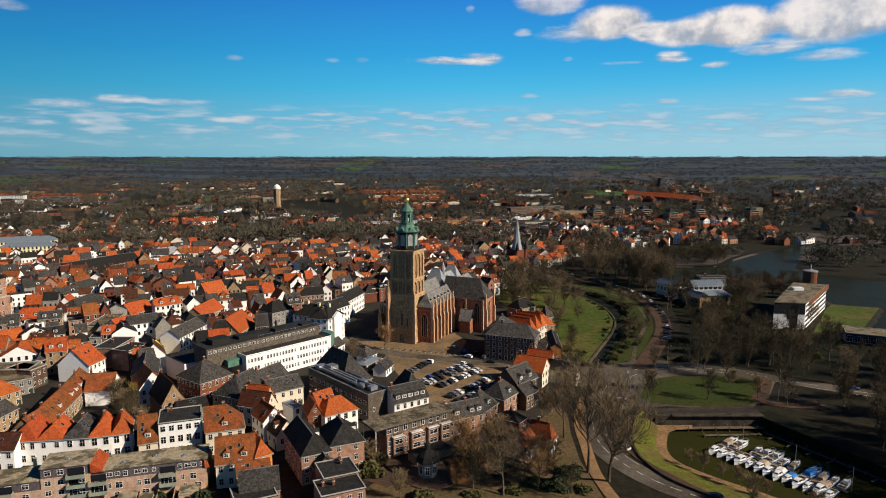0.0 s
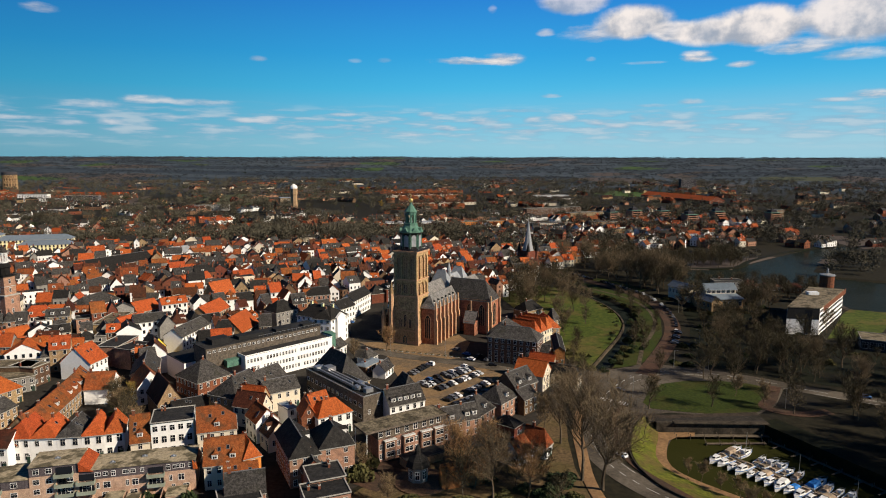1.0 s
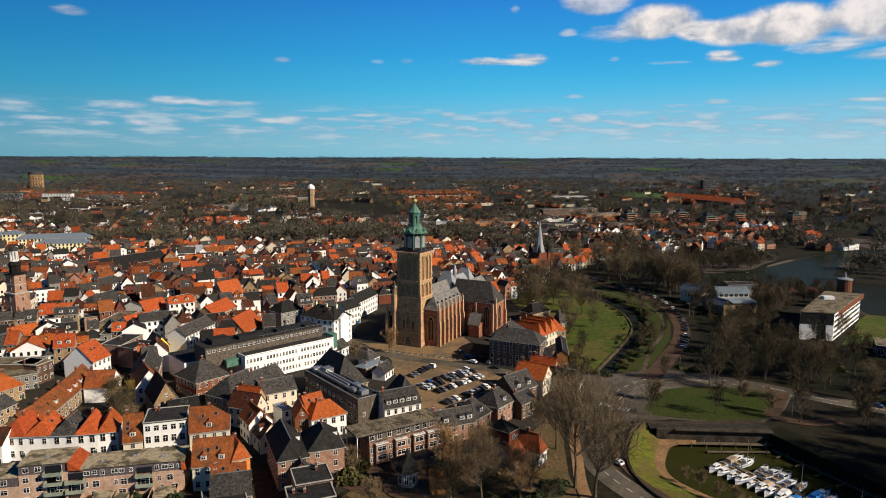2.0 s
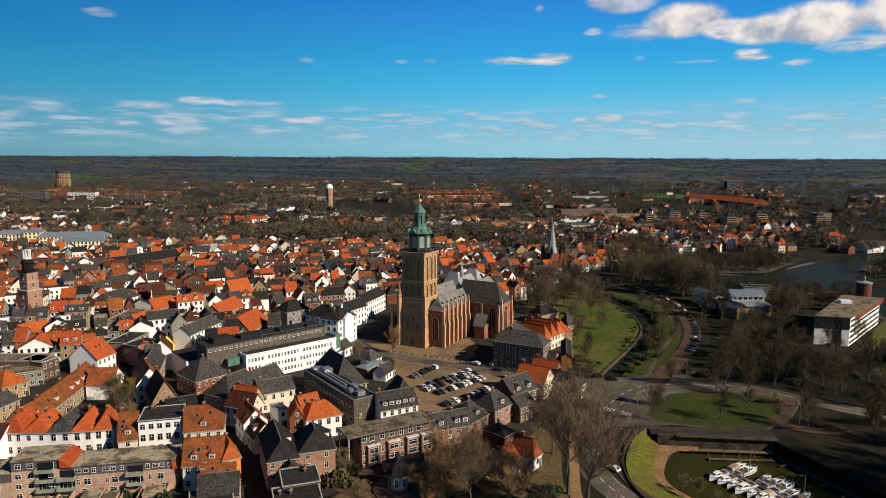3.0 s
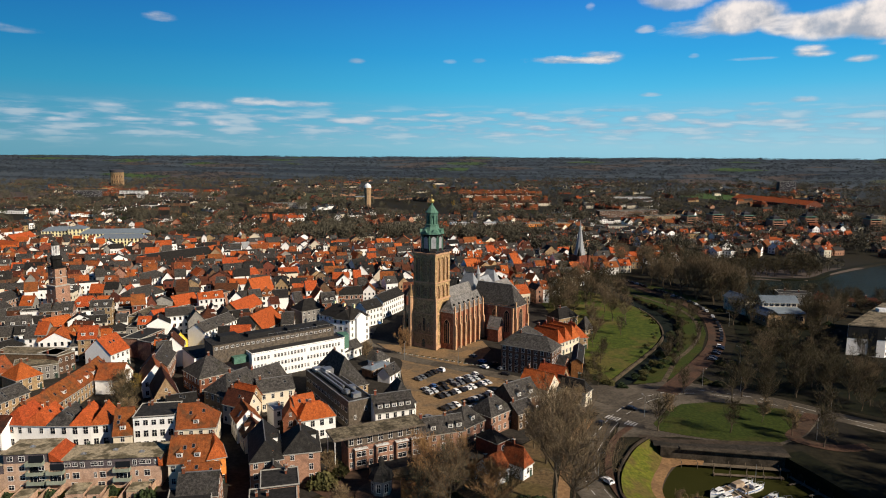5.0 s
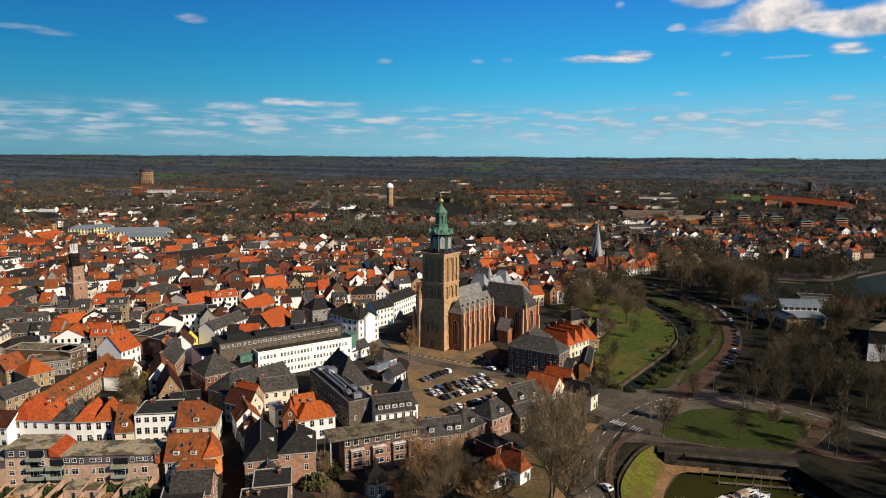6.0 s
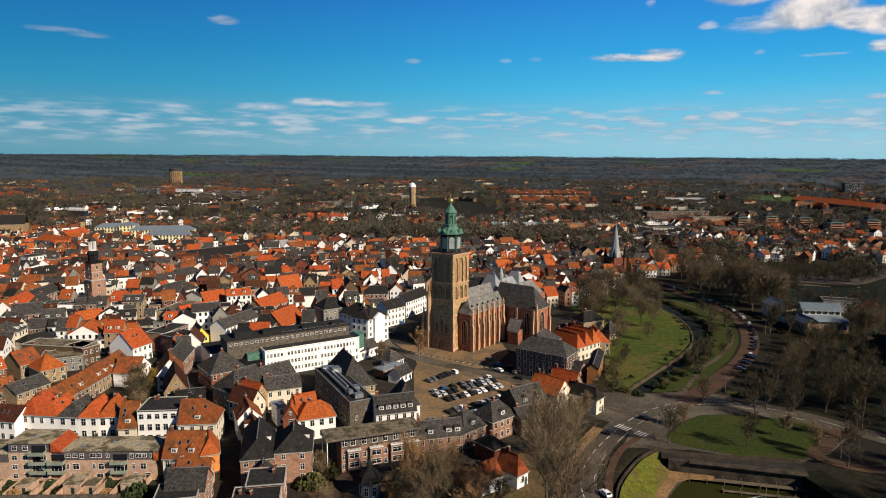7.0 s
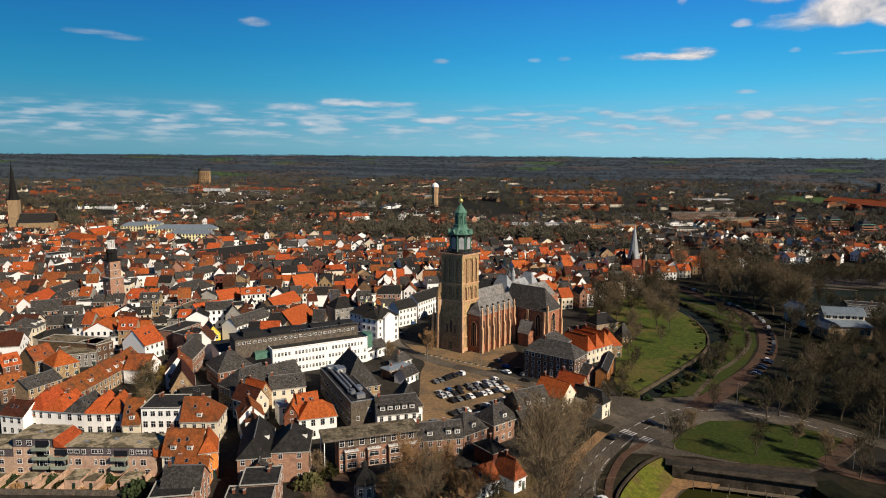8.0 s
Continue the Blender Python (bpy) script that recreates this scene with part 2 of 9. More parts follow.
TILE = (0.25, 0.34, (0.45, 0.42, 0.40))
BRICK = (0.22, 0.065, (1.25, 1.2, 1.1))
ROOF = {
    "orange": surface("orange_clay_tiles", (0.36, 0.072, 0.017), (0.5, 0.115, 0.03), 0.30, 1.6, 0.75, 0.4, 0.09, (0.162, 0.0591, 0.0223), (0.58, 0.80), pattern=TILE, patchy=0.26),
    "rust": surface("old_rust_clay_tiles", (0.24, 0.066, 0.02), (0.33, 0.098, 0.03), 0.35, 1.4, 0.85, 0.5, 0.10, (0.0774, 0.0508, 0.0285), (0.46, 0.72), pattern=TILE, patchy=0.3),
    "brown": surface("brown_clay_tiles", (0.0637, 0.022, 0.0127), (0.107, 0.0367, 0.0171), 0.3, 1.5, 0.8, 0.5, 0.16, (0.0392, 0.0245, 0.0171), pattern=TILE, patchy=0.35),
    "slate": surface("dark_slate", (0.0175, 0.0165, 0.0155), (0.031, 0.029, 0.0265), 0.25, 2.2, 0.78, 0.3, 0.18, (0.0414, 0.0414, 0.0394), (0.6, 0.8), pattern=(0.3, 0.25, (0.432, 0.432, 0.432)), patchy=0.45),
    "grey": surface("grey_roof_tiles", (0.0458, 0.0432, 0.041), (0.0808, 0.0763, 0.0728), 0.3, 1.7, 0.8, 0.4, 0.16, (0.0378, 0.0367, 0.027), pattern=TILE, patchy=0.5),
    "church": surface("pale_grey_church_slates", (0.162, 0.157, 0.151), (0.254, 0.243, 0.232), 0.2, 1.4, 0.7, 0.3, 0.05, (0.108, 0.103, 0.0918), (0.5, 0.75), pattern=(0.3, 0.25, (0.6, 0.6, 0.6)), patchy=0.4),
    "lead": surface("pale_lead_roofing", (0.2, 0.208, 0.22), (0.288, 0.296, 0.304), 0.2, 1.0, 0.5, 0.15, 0.08, (0.16, 0.16, 0.16)),
    "flat": surface("bitumen_roofing", (0.0186, 0.0186, 0.0194), (0.0374, 0.0365, 0.0353), 0.15, 1.1, 0.85, 0.2, 0.2, (0.0662, 0.0622, 0.0539), (0.55, 0.75), patchy=0.45),
    "gravel": surface("mossy_gravel_roofing", (0.136, 0.112, 0.0748), (0.225, 0.19, 0.133), 0.22, 1.8, 0.95, 0.4, 0.08, (0.0367, 0.0318, 0.0196), (0.48, 0.62), patchy=0.55),
    "moss": surface("pale_gravel_with_moss", (0.27, 0.225, 0.149), (0.378, 0.32, 0.225), 0.20, 1.4, 0.95, 0.4, 0.05, (0.036, 0.0324, 0.0162), (0.47, 0.60), patchy=0.35),
    "zinc": surface("blue_grey_zinc_roofing", (0.16, 0.2, 0.24), (0.224, 0.264, 0.304), 0.3, 1.0, 0.45, 0.15, 0.08, (0.128, 0.16, 0.192), metal=0.3),
    "verdigris": surface("verdigris_copper", (0.055, 0.13, 0.095), (0.1, 0.2, 0.148), 0.6, 2.0, 0.6, 0.2, 0.05, (0.0415, 0.0749, 0.0622), (0.5, 0.72)),
}
WALL = {
    "white": surface("white_stucco", (0.718, 0.708, 0.679), (0.795, 0.786, 0.766), 0.35, 1.5, 0.85, 0.1, 0.05, (0.582, 0.563, 0.524), (0.58, 0.82)),
    "cream": surface("cream_stucco", (0.564, 0.496, 0.376), (0.633, 0.564, 0.445), 0.35, 1.5, 0.85, 0.1, 0.06, (0.445, 0.385, 0.291), (0.58, 0.82)),
    "red": surface("red_brick", (0.138, 0.0453, 0.0266), (0.191, 0.0693, 0.04), 0.35, 2.5, 0.9, 0.3, 0.14, (0.0848, 0.0426, 0.0293), pattern=BRICK, patchy=0.25),
    "pink": surface("pale_red_brick", (0.262, 0.144, 0.0984), (0.341, 0.197, 0.138), 0.35, 2.5, 0.9, 0.3, 0.10, (0.16, 0.0968, 0.0728), pattern=BRICK, patchy=0.25),
    "brown": surface("brown_brick", (0.101, 0.0604, 0.0378), (0.146, 0.0888, 0.0554), 0.35, 2.5, 0.9, 0.3, 0.14, (0.0654, 0.0428, 0.0302), pattern=BRICK, patchy=0.3),
    "tan": surface("buff_brick", (0.275, 0.184, 0.102), (0.354, 0.25, 0.144), 0.35, 2.5, 0.9, 0.3, 0.10, (0.166, 0.122, 0.0774), pattern=BRICK, patchy=0.3),
    "buff": surface("pale_pinkish_buff_brick", (0.42, 0.28, 0.2), (0.51, 0.35, 0.255), 0.3, 2.0, 0.9, 0.3, 0.06, (0.285, 0.18, 0.119), pattern=BRICK, patchy=0.2),
    "hung": surface("purple_grey_hung_slates", (0.076, 0.0624, 0.068), (0.12, 0.1, 0.104), 0.3, 2.0, 0.8, 0.2, 0.06, (0.056, 0.048, 0.048), pattern=(0.4, 0.3, (0.7, 0.7, 0.7))),
    "grey": surface("grey_render", (0.191, 0.182, 0.165), (0.24, 0.229, 0.208), 0.35, 1.5, 0.9, 0.15, 0.12, (0.138, 0.13, 0.118), patchy=0.2),
    "orange": surface("orange_stucco", (0.57, 0.19, 0.038), (0.665, 0.247, 0.057), 0.35, 1.5, 0.85, 0.1, 0.05, (0.351, 0.155, 0.0492)),
    "warmbrick": surface("warm_orange_old_brick", (0.272, 0.108, 0.036), (0.368, 0.16, 0.056), 0.3, 1.6, 0.95, 0.4, 0.05, (0.16, 0.08, 0.036), pattern=(0.3, 0.1, (0.8, 0.75, 0.7)), patchy=0.35),
    "yellow": surface("yellow_stucco", (0.78, 0.52, 0.05), (0.82, 0.6, 0.1), 0.35, 1.5, 0.85, 0.1, 0.05, (0.6, 0.42, 0.08)),
    "paleyellow": surface("pale_yellow_stucco", (0.74, 0.66, 0.34), (0.8, 0.73, 0.42), 0.3, 1.5, 0.85, 0.1, 0.04, (0.6, 0.52, 0.3)),
    "wood": surface("weathered_timber_cladding", (0.0796, 0.0638, 0.0488), (0.14, 0.114, 0.0889), 0.35, 1.2, 0.85, 0.3, 0.08, (0.111, 0.1, 0.09), patchy=0.35),
    "slate": surface("slate_hung_wall", (0.0296, 0.0296, 0.0355), (0.0503, 0.0474, 0.0533), 0.3, 2.0, 0.7, 0.2, 0.1, (0.0592, 0.0503, 0.0503)),
    "stone": surface("tower_tuff_stone", (0.377, 0.25, 0.122), (0.5, 0.342, 0.178), 0.22, 1.2, 0.95, 0.5, 0.05, (0.173, 0.128, 0.0836), (0.54, 0.80), pattern=(0.7, 0.35, (0.592, 0.577, 0.548)), patchy=0.4),
    # a darker stone for the panes of the tower's blind niches
    "niche": surface("dark_niche_stone", (0.132, 0.093, 0.051), (0.192, 0.138, 0.078), 0.3, 1.2, 0.95, 0.4, 0.05, (0.078, 0.054, 0.033)),
    "churchbrick": surface("church_brick", (0.262, 0.107, 0.062), (0.36, 0.155, 0.092), 0.25, 1.6, 0.95, 0.4, 0.05, (0.12, 0.0633, 0.0457), pattern=(0.3, 0.1, (1.2, 1.15, 1.1)), patchy=0.4),
    "sandstone": surface("sandstone_dressing", (0.42, 0.24, 0.13), (0.54, 0.33, 0.19), 0.4, 1.5, 0.95, 0.3, 0.06, (0.207, 0.155, 0.104)),
}
MISC = {
    "frame": surface("white_window_paint", (0.684, 0.674, 0.646), (0.76, 0.75, 0.731), 0.4, 4.0, 0.6, 0.05, 0.04),
    "stone_sill": surface("stone_sill", (0.32, 0.304, 0.272), (0.4, 0.384, 0.344), 0.6, 4.0, 0.9, 0.1, 0.06),
    "lead_trim": surface("lead_trim", (0.112, 0.116, 0.12), (0.16, 0.16, 0.164), 0.5, 3.0, 0.6, 0.1, 0.06),
    "door": surface("dark_green_door_paint", (0.016, 0.04, 0.028), (0.024, 0.052, 0.036), 0.5, 4.0, 0.5, 0.05, 0.2),
    "balcony": surface("grey_green_balcony_panel", (0.208, 0.232, 0.184), (0.256, 0.28, 0.224), 0.5, 2.0, 0.7, 0.05, 0.06),
    "metal": surface("galvanised_metal", (0.336, 0.344, 0.352), (0.416, 0.424, 0.432), 0.5, 3.0, 0.4, 0.1, 0.06, metal=0.7),
    "gold": surface("gilded_copper", (0.75, 0.55, 0.18), (0.85, 0.65, 0.25), 0.6, 3.0, 0.35, 0.05, 0.03, metal=0.8),
    "bark": surface("grey_brown_bark", (0.0759, 0.0554, 0.0357), (0.134, 0.103, 0.0696), 0.6, 2.5, 0.95, 0.4, 0.14, (0.117, 0.111, 0.0624), (0.55, 0.75)),
    "twig": surface("winter_twigs", (0.17, 0.12, 0.066), (0.26, 0.186, 0.105), 0.12, 0.8, 0.95, 0.0, 0.20),
    "brush": surface("fine_brown_twigs", (0.115, 0.085, 0.05), (0.19, 0.14, 0.085), 0.12, 0.8, 0.95, 0.0, 0.20),
    "parktwig": surface("olive_brown_twigs", (0.0401, 0.0342, 0.0181), (0.072, 0.0601, 0.0331), 0.12, 0.8, 0.95, 0.0, 0.20),
    "bud": surface("russet_winter_buds", (0.25, 0.145, 0.065), (0.36, 0.21, 0.098), 0.12, 0.8, 0.95, 0.0, 0.14),
    "catkin": surface("golden_spring_catkins", (0.24, 0.16, 0.036), (0.32, 0.224, 0.056), 0.12, 0.8, 0.95, 0.0, 0.15),
    "thicket": surface("brown_winter_thicket", (0.062, 0.056, 0.039), (0.1, 0.09, 0.064), 0.02, 0.03, 0.95, 0.0, 0.05),
    # distance haze is mixed into the base colour of these woods
    "hazewood": surface("haze_tinted_far_woods", (0.027, 0.035, 0.045), (0.058, 0.068, 0.078), 0.02, 0.2, 0.95, 0.0, 0.05),
    "evergreen": surface("evergreen_leaves", (0.021, 0.0336, 0.0126), (0.042, 0.0595, 0.0224), 0.3, 1.2, 0.8, 0.0, 0.2),
    "shrub": surface("olive_shrub_leaves", (0.0525, 0.0504, 0.0175), (0.091, 0.084, 0.0315), 0.3, 1.2, 0.9, 0.0, 0.2),
    "hull": surface("white_gelcoat", (0.74, 0.74, 0.73), (0.82, 0.82, 0.81), 0.5, 3.0, 0.3, 0.0, 0.04),
    "canvas_blue": surface("blue_boat_canvas", (0.02, 0.13, 0.42), (0.03, 0.18, 0.52), 0.8, 3.0, 0.7, 0.2, 0.08),
    "canvas_tan": surface("tan_boat_canvas", (0.304, 0.232, 0.16), (0.368, 0.288, 0.208), 0.8, 3.0, 0.8, 0.2, 0.1),
    "planks": surface("weathered_deck_planks", (0.115, 0.0896, 0.0634), (0.173, 0.138, 0.104), 0.6, 2.5, 0.9, 0.3, 0.1),
    "rubber": surface("black_rubber", (0.0144, 0.0144, 0.0144), (0.024, 0.024, 0.024), 0.5, 4.0, 0.8, 0.1, 0.05),
}


def glossy(name, colour, rough, coat=0.0):
    m = bpy.data.materials.new(name)
    m.use_nodes = True
    shader = m.node_tree.nodes["Principled BSDF"]
    shader.inputs["Base Color"].default_value = (*colour, 1)
    shader.inputs["Roughness"].default_value = rough
    shader.inputs["Coat Weight"].default_value = coat
    shader.inputs["Specular IOR Level"].default_value = 0.25
    return m


GLASS = glossy("dark_window_glass", (0.012, 0.014, 0.018), 0.06)
PAINTS = [glossy(nm, c, 0.35, 0.08) for nm, c in (("white_car_paint", (0.72, 0.72, 0.72)), ("silver_car_paint", (0.42, 0.44, 0.46)), ("grey_car_paint", (0.12, 0.125, 0.135)),
          ("black_car_paint", (0.015, 0.016, 0.018)), ("blue_car_paint", (0.03, 0.10, 0.28)), ("red_car_paint", (0.35, 0.02, 0.02)))]


def ground_material(name, a, b, coarse, fine_scale, rough, bump, third=None):
    m = surface(name, a, b, coarse, fine_scale, rough, bump, 0.0, third, (0.45, 0.62), patchy=0.3)
    return m


GROUND = {
    "asphalt": ground_material("worn_asphalt", (0.0557, 0.0468, 0.0371), (0.0863, 0.0731, 0.0561), 0.06, 1.2, 0.9, 0.1, (0.132, 0.113, 0.0887)),
    "brick": ground_material("brown_brick_paving", (0.18, 0.115, 0.058), (0.255, 0.168, 0.09), 0.09, 1.5, 0.9, 0.2, (0.118, 0.093, 0.0651)),
    "redbrick": ground_material("red_brick_paving", (0.0685, 0.0371, 0.0242), (0.088, 0.0516, 0.0343), 0.1, 1.5, 0.9, 0.2, (0.0571, 0.04, 0.0286)),
    "street": ground_material("grey_street_paving", (0.0253, 0.0223, 0.0187), (0.0416, 0.0367, 0.0304), 0.08, 0.8, 0.95, 0.15, (0.0215, 0.019, 0.0152)),
    "grass": ground_material("spring_grass", (0.0211, 0.0351, 0.004), (0.038, 0.0517, 0.00718), 0.05, 1.2, 0.95, 0.3, (0.0507, 0.0479, 0.0112)),
    "lawn": ground_material("patchy_yellow_green_lawn", (0.0328, 0.0546, 0.00729), (0.0774, 0.0959, 0.0136), 0.05, 0.35, 0.95, 0.3, (0.114, 0.0889, 0.0273)),
    "sand": ground_material("sandy_gravel_path", (0.224, 0.133, 0.0639), (0.291, 0.175, 0.0864), 0.12, 2.0, 0.95, 0.2, (0.185, 0.111, 0.0578)),
    "litter": ground_material("brown_leaf_litter", (0.075, 0.052, 0.026), (0.14, 0.095, 0.048), 0.12, 1.0, 0.95, 0.3, (0.0826, 0.0644, 0.0246)),
    "earth": ground_material("trodden_earth", (0.07, 0.0538, 0.037), (0.112, 0.0868, 0.0605), 0.3, 1.5, 0.95, 0.3, (0.0392, 0.0336, 0.019)),
    # grass with the deep shade of trees put into its colour
    "painted_shade": ground_material("shade_painted_grass", (0.00364, 0.00547, 0.00142), (0.00848, 0.0102, 0.00263), 0.06, 0.5, 0.95, 0.3, (0.00808, 0.0061, 0.00283)),
    "paint": ground_material("road_marking_paint", (0.496, 0.488, 0.464), (0.576, 0.568, 0.544), 0.5, 3.0, 0.8, 0.0, (0.32, 0.312, 0.296)),
    "masonry": ground_material("pale_stained_masonry", (0.0453, 0.0364, 0.0271), (0.0694, 0.0571, 0.0424), 0.25, 1.2, 0.95, 0.4, (0.019, 0.0163, 0.0115)),
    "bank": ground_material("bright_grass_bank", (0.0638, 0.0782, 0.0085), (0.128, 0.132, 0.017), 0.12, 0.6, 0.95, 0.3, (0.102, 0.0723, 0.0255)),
    "quay": ground_material("stained_quay_masonry", (0.0395, 0.0303, 0.0223), (0.0609, 0.0458, 0.0329), 0.25, 1.2, 0.95, 0.3, (0.0223, 0.0197, 0.0145)),
}


def land_material():
    """Open country: dark woodland floor and winter fields, with green meadows farther out; blue-grey haze is painted
    into the far soil.
    """
    m = bpy.data.materials.new("winter_country")
    m.use_nodes = True
    k = Nodes(m.node_tree)
    co = k.add("ShaderNodeTexCoord").outputs["Object"]
    grain = k.noise(co, 0.35, 5.0, 0.7)
    broad = k.noise(co, 0.012, 4.0, 0.6)
    soil = k.mix(k.ramp(grain, 0.3, 0.7), (0.010, 0.0095, 0.006), (0.026, 0.0225, 0.013))
    soil = k.mix(k.ramp(broad, 0.50, 0.66), soil, (0.020, 0.018, 0.0155))
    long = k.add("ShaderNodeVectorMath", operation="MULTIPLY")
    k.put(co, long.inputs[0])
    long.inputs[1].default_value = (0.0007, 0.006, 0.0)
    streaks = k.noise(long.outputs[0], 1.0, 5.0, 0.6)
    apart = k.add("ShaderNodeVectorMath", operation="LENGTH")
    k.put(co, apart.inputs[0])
    # blue-grey haze painted into the soil, fading in from 1500 m out
    far_haze = k.mix(k.ramp(streaks, 0.40, 0.62), (0.028, 0.038, 0.050), (0.058, 0.072, 0.084))
    soil = k.mix(k.ramp(apart.outputs["Value"], 1500.0, 2400.0), soil, far_haze)
    cells = k.add("ShaderNodeTexVoronoi")
    k.put(co, cells.inputs["Vector"])
    cells.inputs["Scale"].default_value = 0.0045
    pick = k.add("ShaderNodeSeparateColor")
    k.put(cells.outputs["Color"], pick.inputs[0])
    field = k.mix(k.ramp(pick.outputs[1], 0.55, 0.7), (0.075, 0.060, 0.052), (0.05, 0.085, 0.024))
    colour = k.mix(k.math("GREATER_THAN", pick.outputs[0], 0.82), soil, field)
    shader = k.add("ShaderNodeBsdfPrincipled")
    k.put(colour, shader.inputs["Base Color"])
    shader.inputs["Roughness"].default_value = 0.95
    shader.inputs["Specular IOR Level"].default_value = 0.1
    end = k.add("ShaderNodeOutputMaterial")
    m.node_tree.links.new(shader.outputs[0], end.inputs[0])
    return m


def water_material(name, deep, pale):
    m = bpy.data.materials.new(name)
    m.use_nodes = True
    k = Nodes(m.node_tree)
    co = k.add("ShaderNodeTexCoord").outputs["Object"]
    shader = k.add("ShaderNodeBsdfPrincipled")
    broad = k.noise(co, 0.05, 3.0)
    k.put(k.mix(broad, deep, pale), shader.inputs["Base Color"])
    shader.inputs["Roughness"].default_value = 0.15
    shader.inputs["IOR"].default_value = 1.33
    shader.inputs["Specular IOR Level"].default_value = 0.002
    lump = k.add("ShaderNodeBump")
    lump.inputs["Strength"].default_value, lump.inputs["Distance"].default_value = 0.6, 0.2
    k.put(k.noise(co, 0.8, 3.0), lump.inputs["Height"])
    k.put(lump.outputs[0], shader.inputs["Normal"])
    end = k.add("ShaderNodeOutputMaterial")
    m.node_tree.links.new(shader.outputs[0], end.inputs[0])
    return m


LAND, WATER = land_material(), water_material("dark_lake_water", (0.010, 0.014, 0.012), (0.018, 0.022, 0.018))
OLIVE = water_material("olive_green_water", (0.020, 0.022, 0.006), (0.034, 0.034, 0.010))


# ---- building helpers ----
def mesh_of(name, verts, faces, mats, index=None, uv=True, smooth=False):
    """A mesh from corners and faces, with a UV map in metres laid along each face."""
    me = bpy.data.meshes.new(name)
    me.from_pydata([tuple(v) for v in verts], [], faces)
    for m in mats:
        me.materials.append(m)
    if index is not None:
        me.polygons.foreach_set("material_index", index)
    if uv:
        layer = me.uv_layers.new(name="UVMap")
        co = [v.co for v in me.vertices]
        for p in me.polygons:
            nx, ny, nz = p.normal
            h = math.hypot(nx, ny)
            ux, uy = (-ny / h, nx / h) if h > 0.05 else (1.0, 0.0)
            s = 1.0 / max(h, 0.3)
            for li in p.loop_indices:
                c = co[me.loops[li].vertex_index]
                layer.data[li].uv = (c.x * ux + c.y * uy, c.z * s if h > 0.05 else c.y)
    if smooth:
        me.polygons.foreach_set("use_smooth", [True] * len(me.polygons))
    me.update()
    return me


class Shape:
    """Collects boxes, prisms and tapered tubes into one mesh."""

    def __init__(self):
        self.v, self.f, self.i = [], [], []

    def add(self, verts, faces, mat=0):
        b = len(self.v)
        self.v += verts
        self.f += [tuple(b + i for i in f) for f in faces]
        self.i += [mat] * len(faces)
        return self

    def box(self, x0, x1, y0, y1, z0, z1, mat=0):
        return self.add([(x0, y0, z0), (x1, y0, z0), (x1, y1, z0), (x0, y1, z0), (x0, y0, z1), (x1, y0, z1), (x1, y1, z1), (x0, y1, z1)],
                        [(3, 2, 1, 0), (4, 5, 6, 7), (0, 1, 5, 4), (1, 2, 6, 5), (2, 3, 7, 6), (3, 0, 4, 7)], mat)

    def prism(self, outline, z0, z1, mat=0):
        k = len(outline)
        vs = [(x, y, z0) for x, y in outline] + [(x, y, z1) for x, y in outline]
        fs = [tuple(reversed(range(k))), tuple(range(k, 2 * k))] + [(i, (i + 1) % k, k + (i + 1) % k, k + i) for i in range(k)]
        return self.add(vs, fs, mat)

    def lathe(self, x, y, rings, sides=8, mat=0, turn=0.0):
        """Rings of (radius, z), closed above and below."""
        vs, fs = [], []
        for r, z in rings:
            vs += [(x + r * math.cos(turn + math.tau * i / sides), y + r * math.sin(turn + math.tau * i / sides), z) for i in range(sides)]
        for j in range(len(rings) - 1):
            fs += [(j * sides + i, j * sides + (i + 1) % sides, (j + 1) * sides + (i + 1) % sides, (j + 1) * sides + i) for i in range(sides)]
        fs += [tuple(reversed(range(sides))), tuple(range((len(rings) - 1) * sides, len(rings) * sides))]
        return self.add(vs, fs, mat)

    def bar(self, a, b, r0, r1, sides=4, mat=0, caps=True):
        """A tapered tube from a to b."""
        a, b = Vector(a), Vector(b)
        d = (b - a).normalized()
        u = d.orthogonal().normalized()
        w = d.cross(u)
        vs = []
        for c, r in ((a, r0), (b, r1)):
            vs += [tuple(c + r * (math.cos(math.tau * i / sides) * u + math.sin(math.tau * i / sides) * w)) for i in range(sides)]
        fs = [(i, (i + 1) % sides, sides + (i + 1) % sides, sides + i) for i in range(sides)]
        if caps:
            fs += [tuple(reversed(range(sides))), tuple(range(sides, 2 * sides))]
        return self.add(vs, fs, mat)

    def mesh(self, name, *mats, uv=True, smooth=False):
        return mesh_of(name, self.v, self.f, mats, self.i, uv, smooth)


def part(name, me, parent=None, label="", m=None):
    """Links a mesh (or Shape with its materials already laid) as one object under a thing or a part."""
    ob = new(name, me)
    if parent is not None:
        ob.parent = parent
    if m is not None:
        ob.matrix_basis = m
    if label:
        tagged(ob, label)
    return ob


def thing(name, m, label, category, group="", kind=""):
    ob = new(name)
    ob.empty_display_size = 0.5
    ob.matrix_basis = m
    return tagged(ob, label, category, group, kind)


def setting(name, me, label="", category=""):
    return tagged(new(name, me), label, category, kind="structure")


CACHE = {}


def cached(key, make):
    if key not in CACHE:
        CACHE[key] = make()
    return CACHE[key]


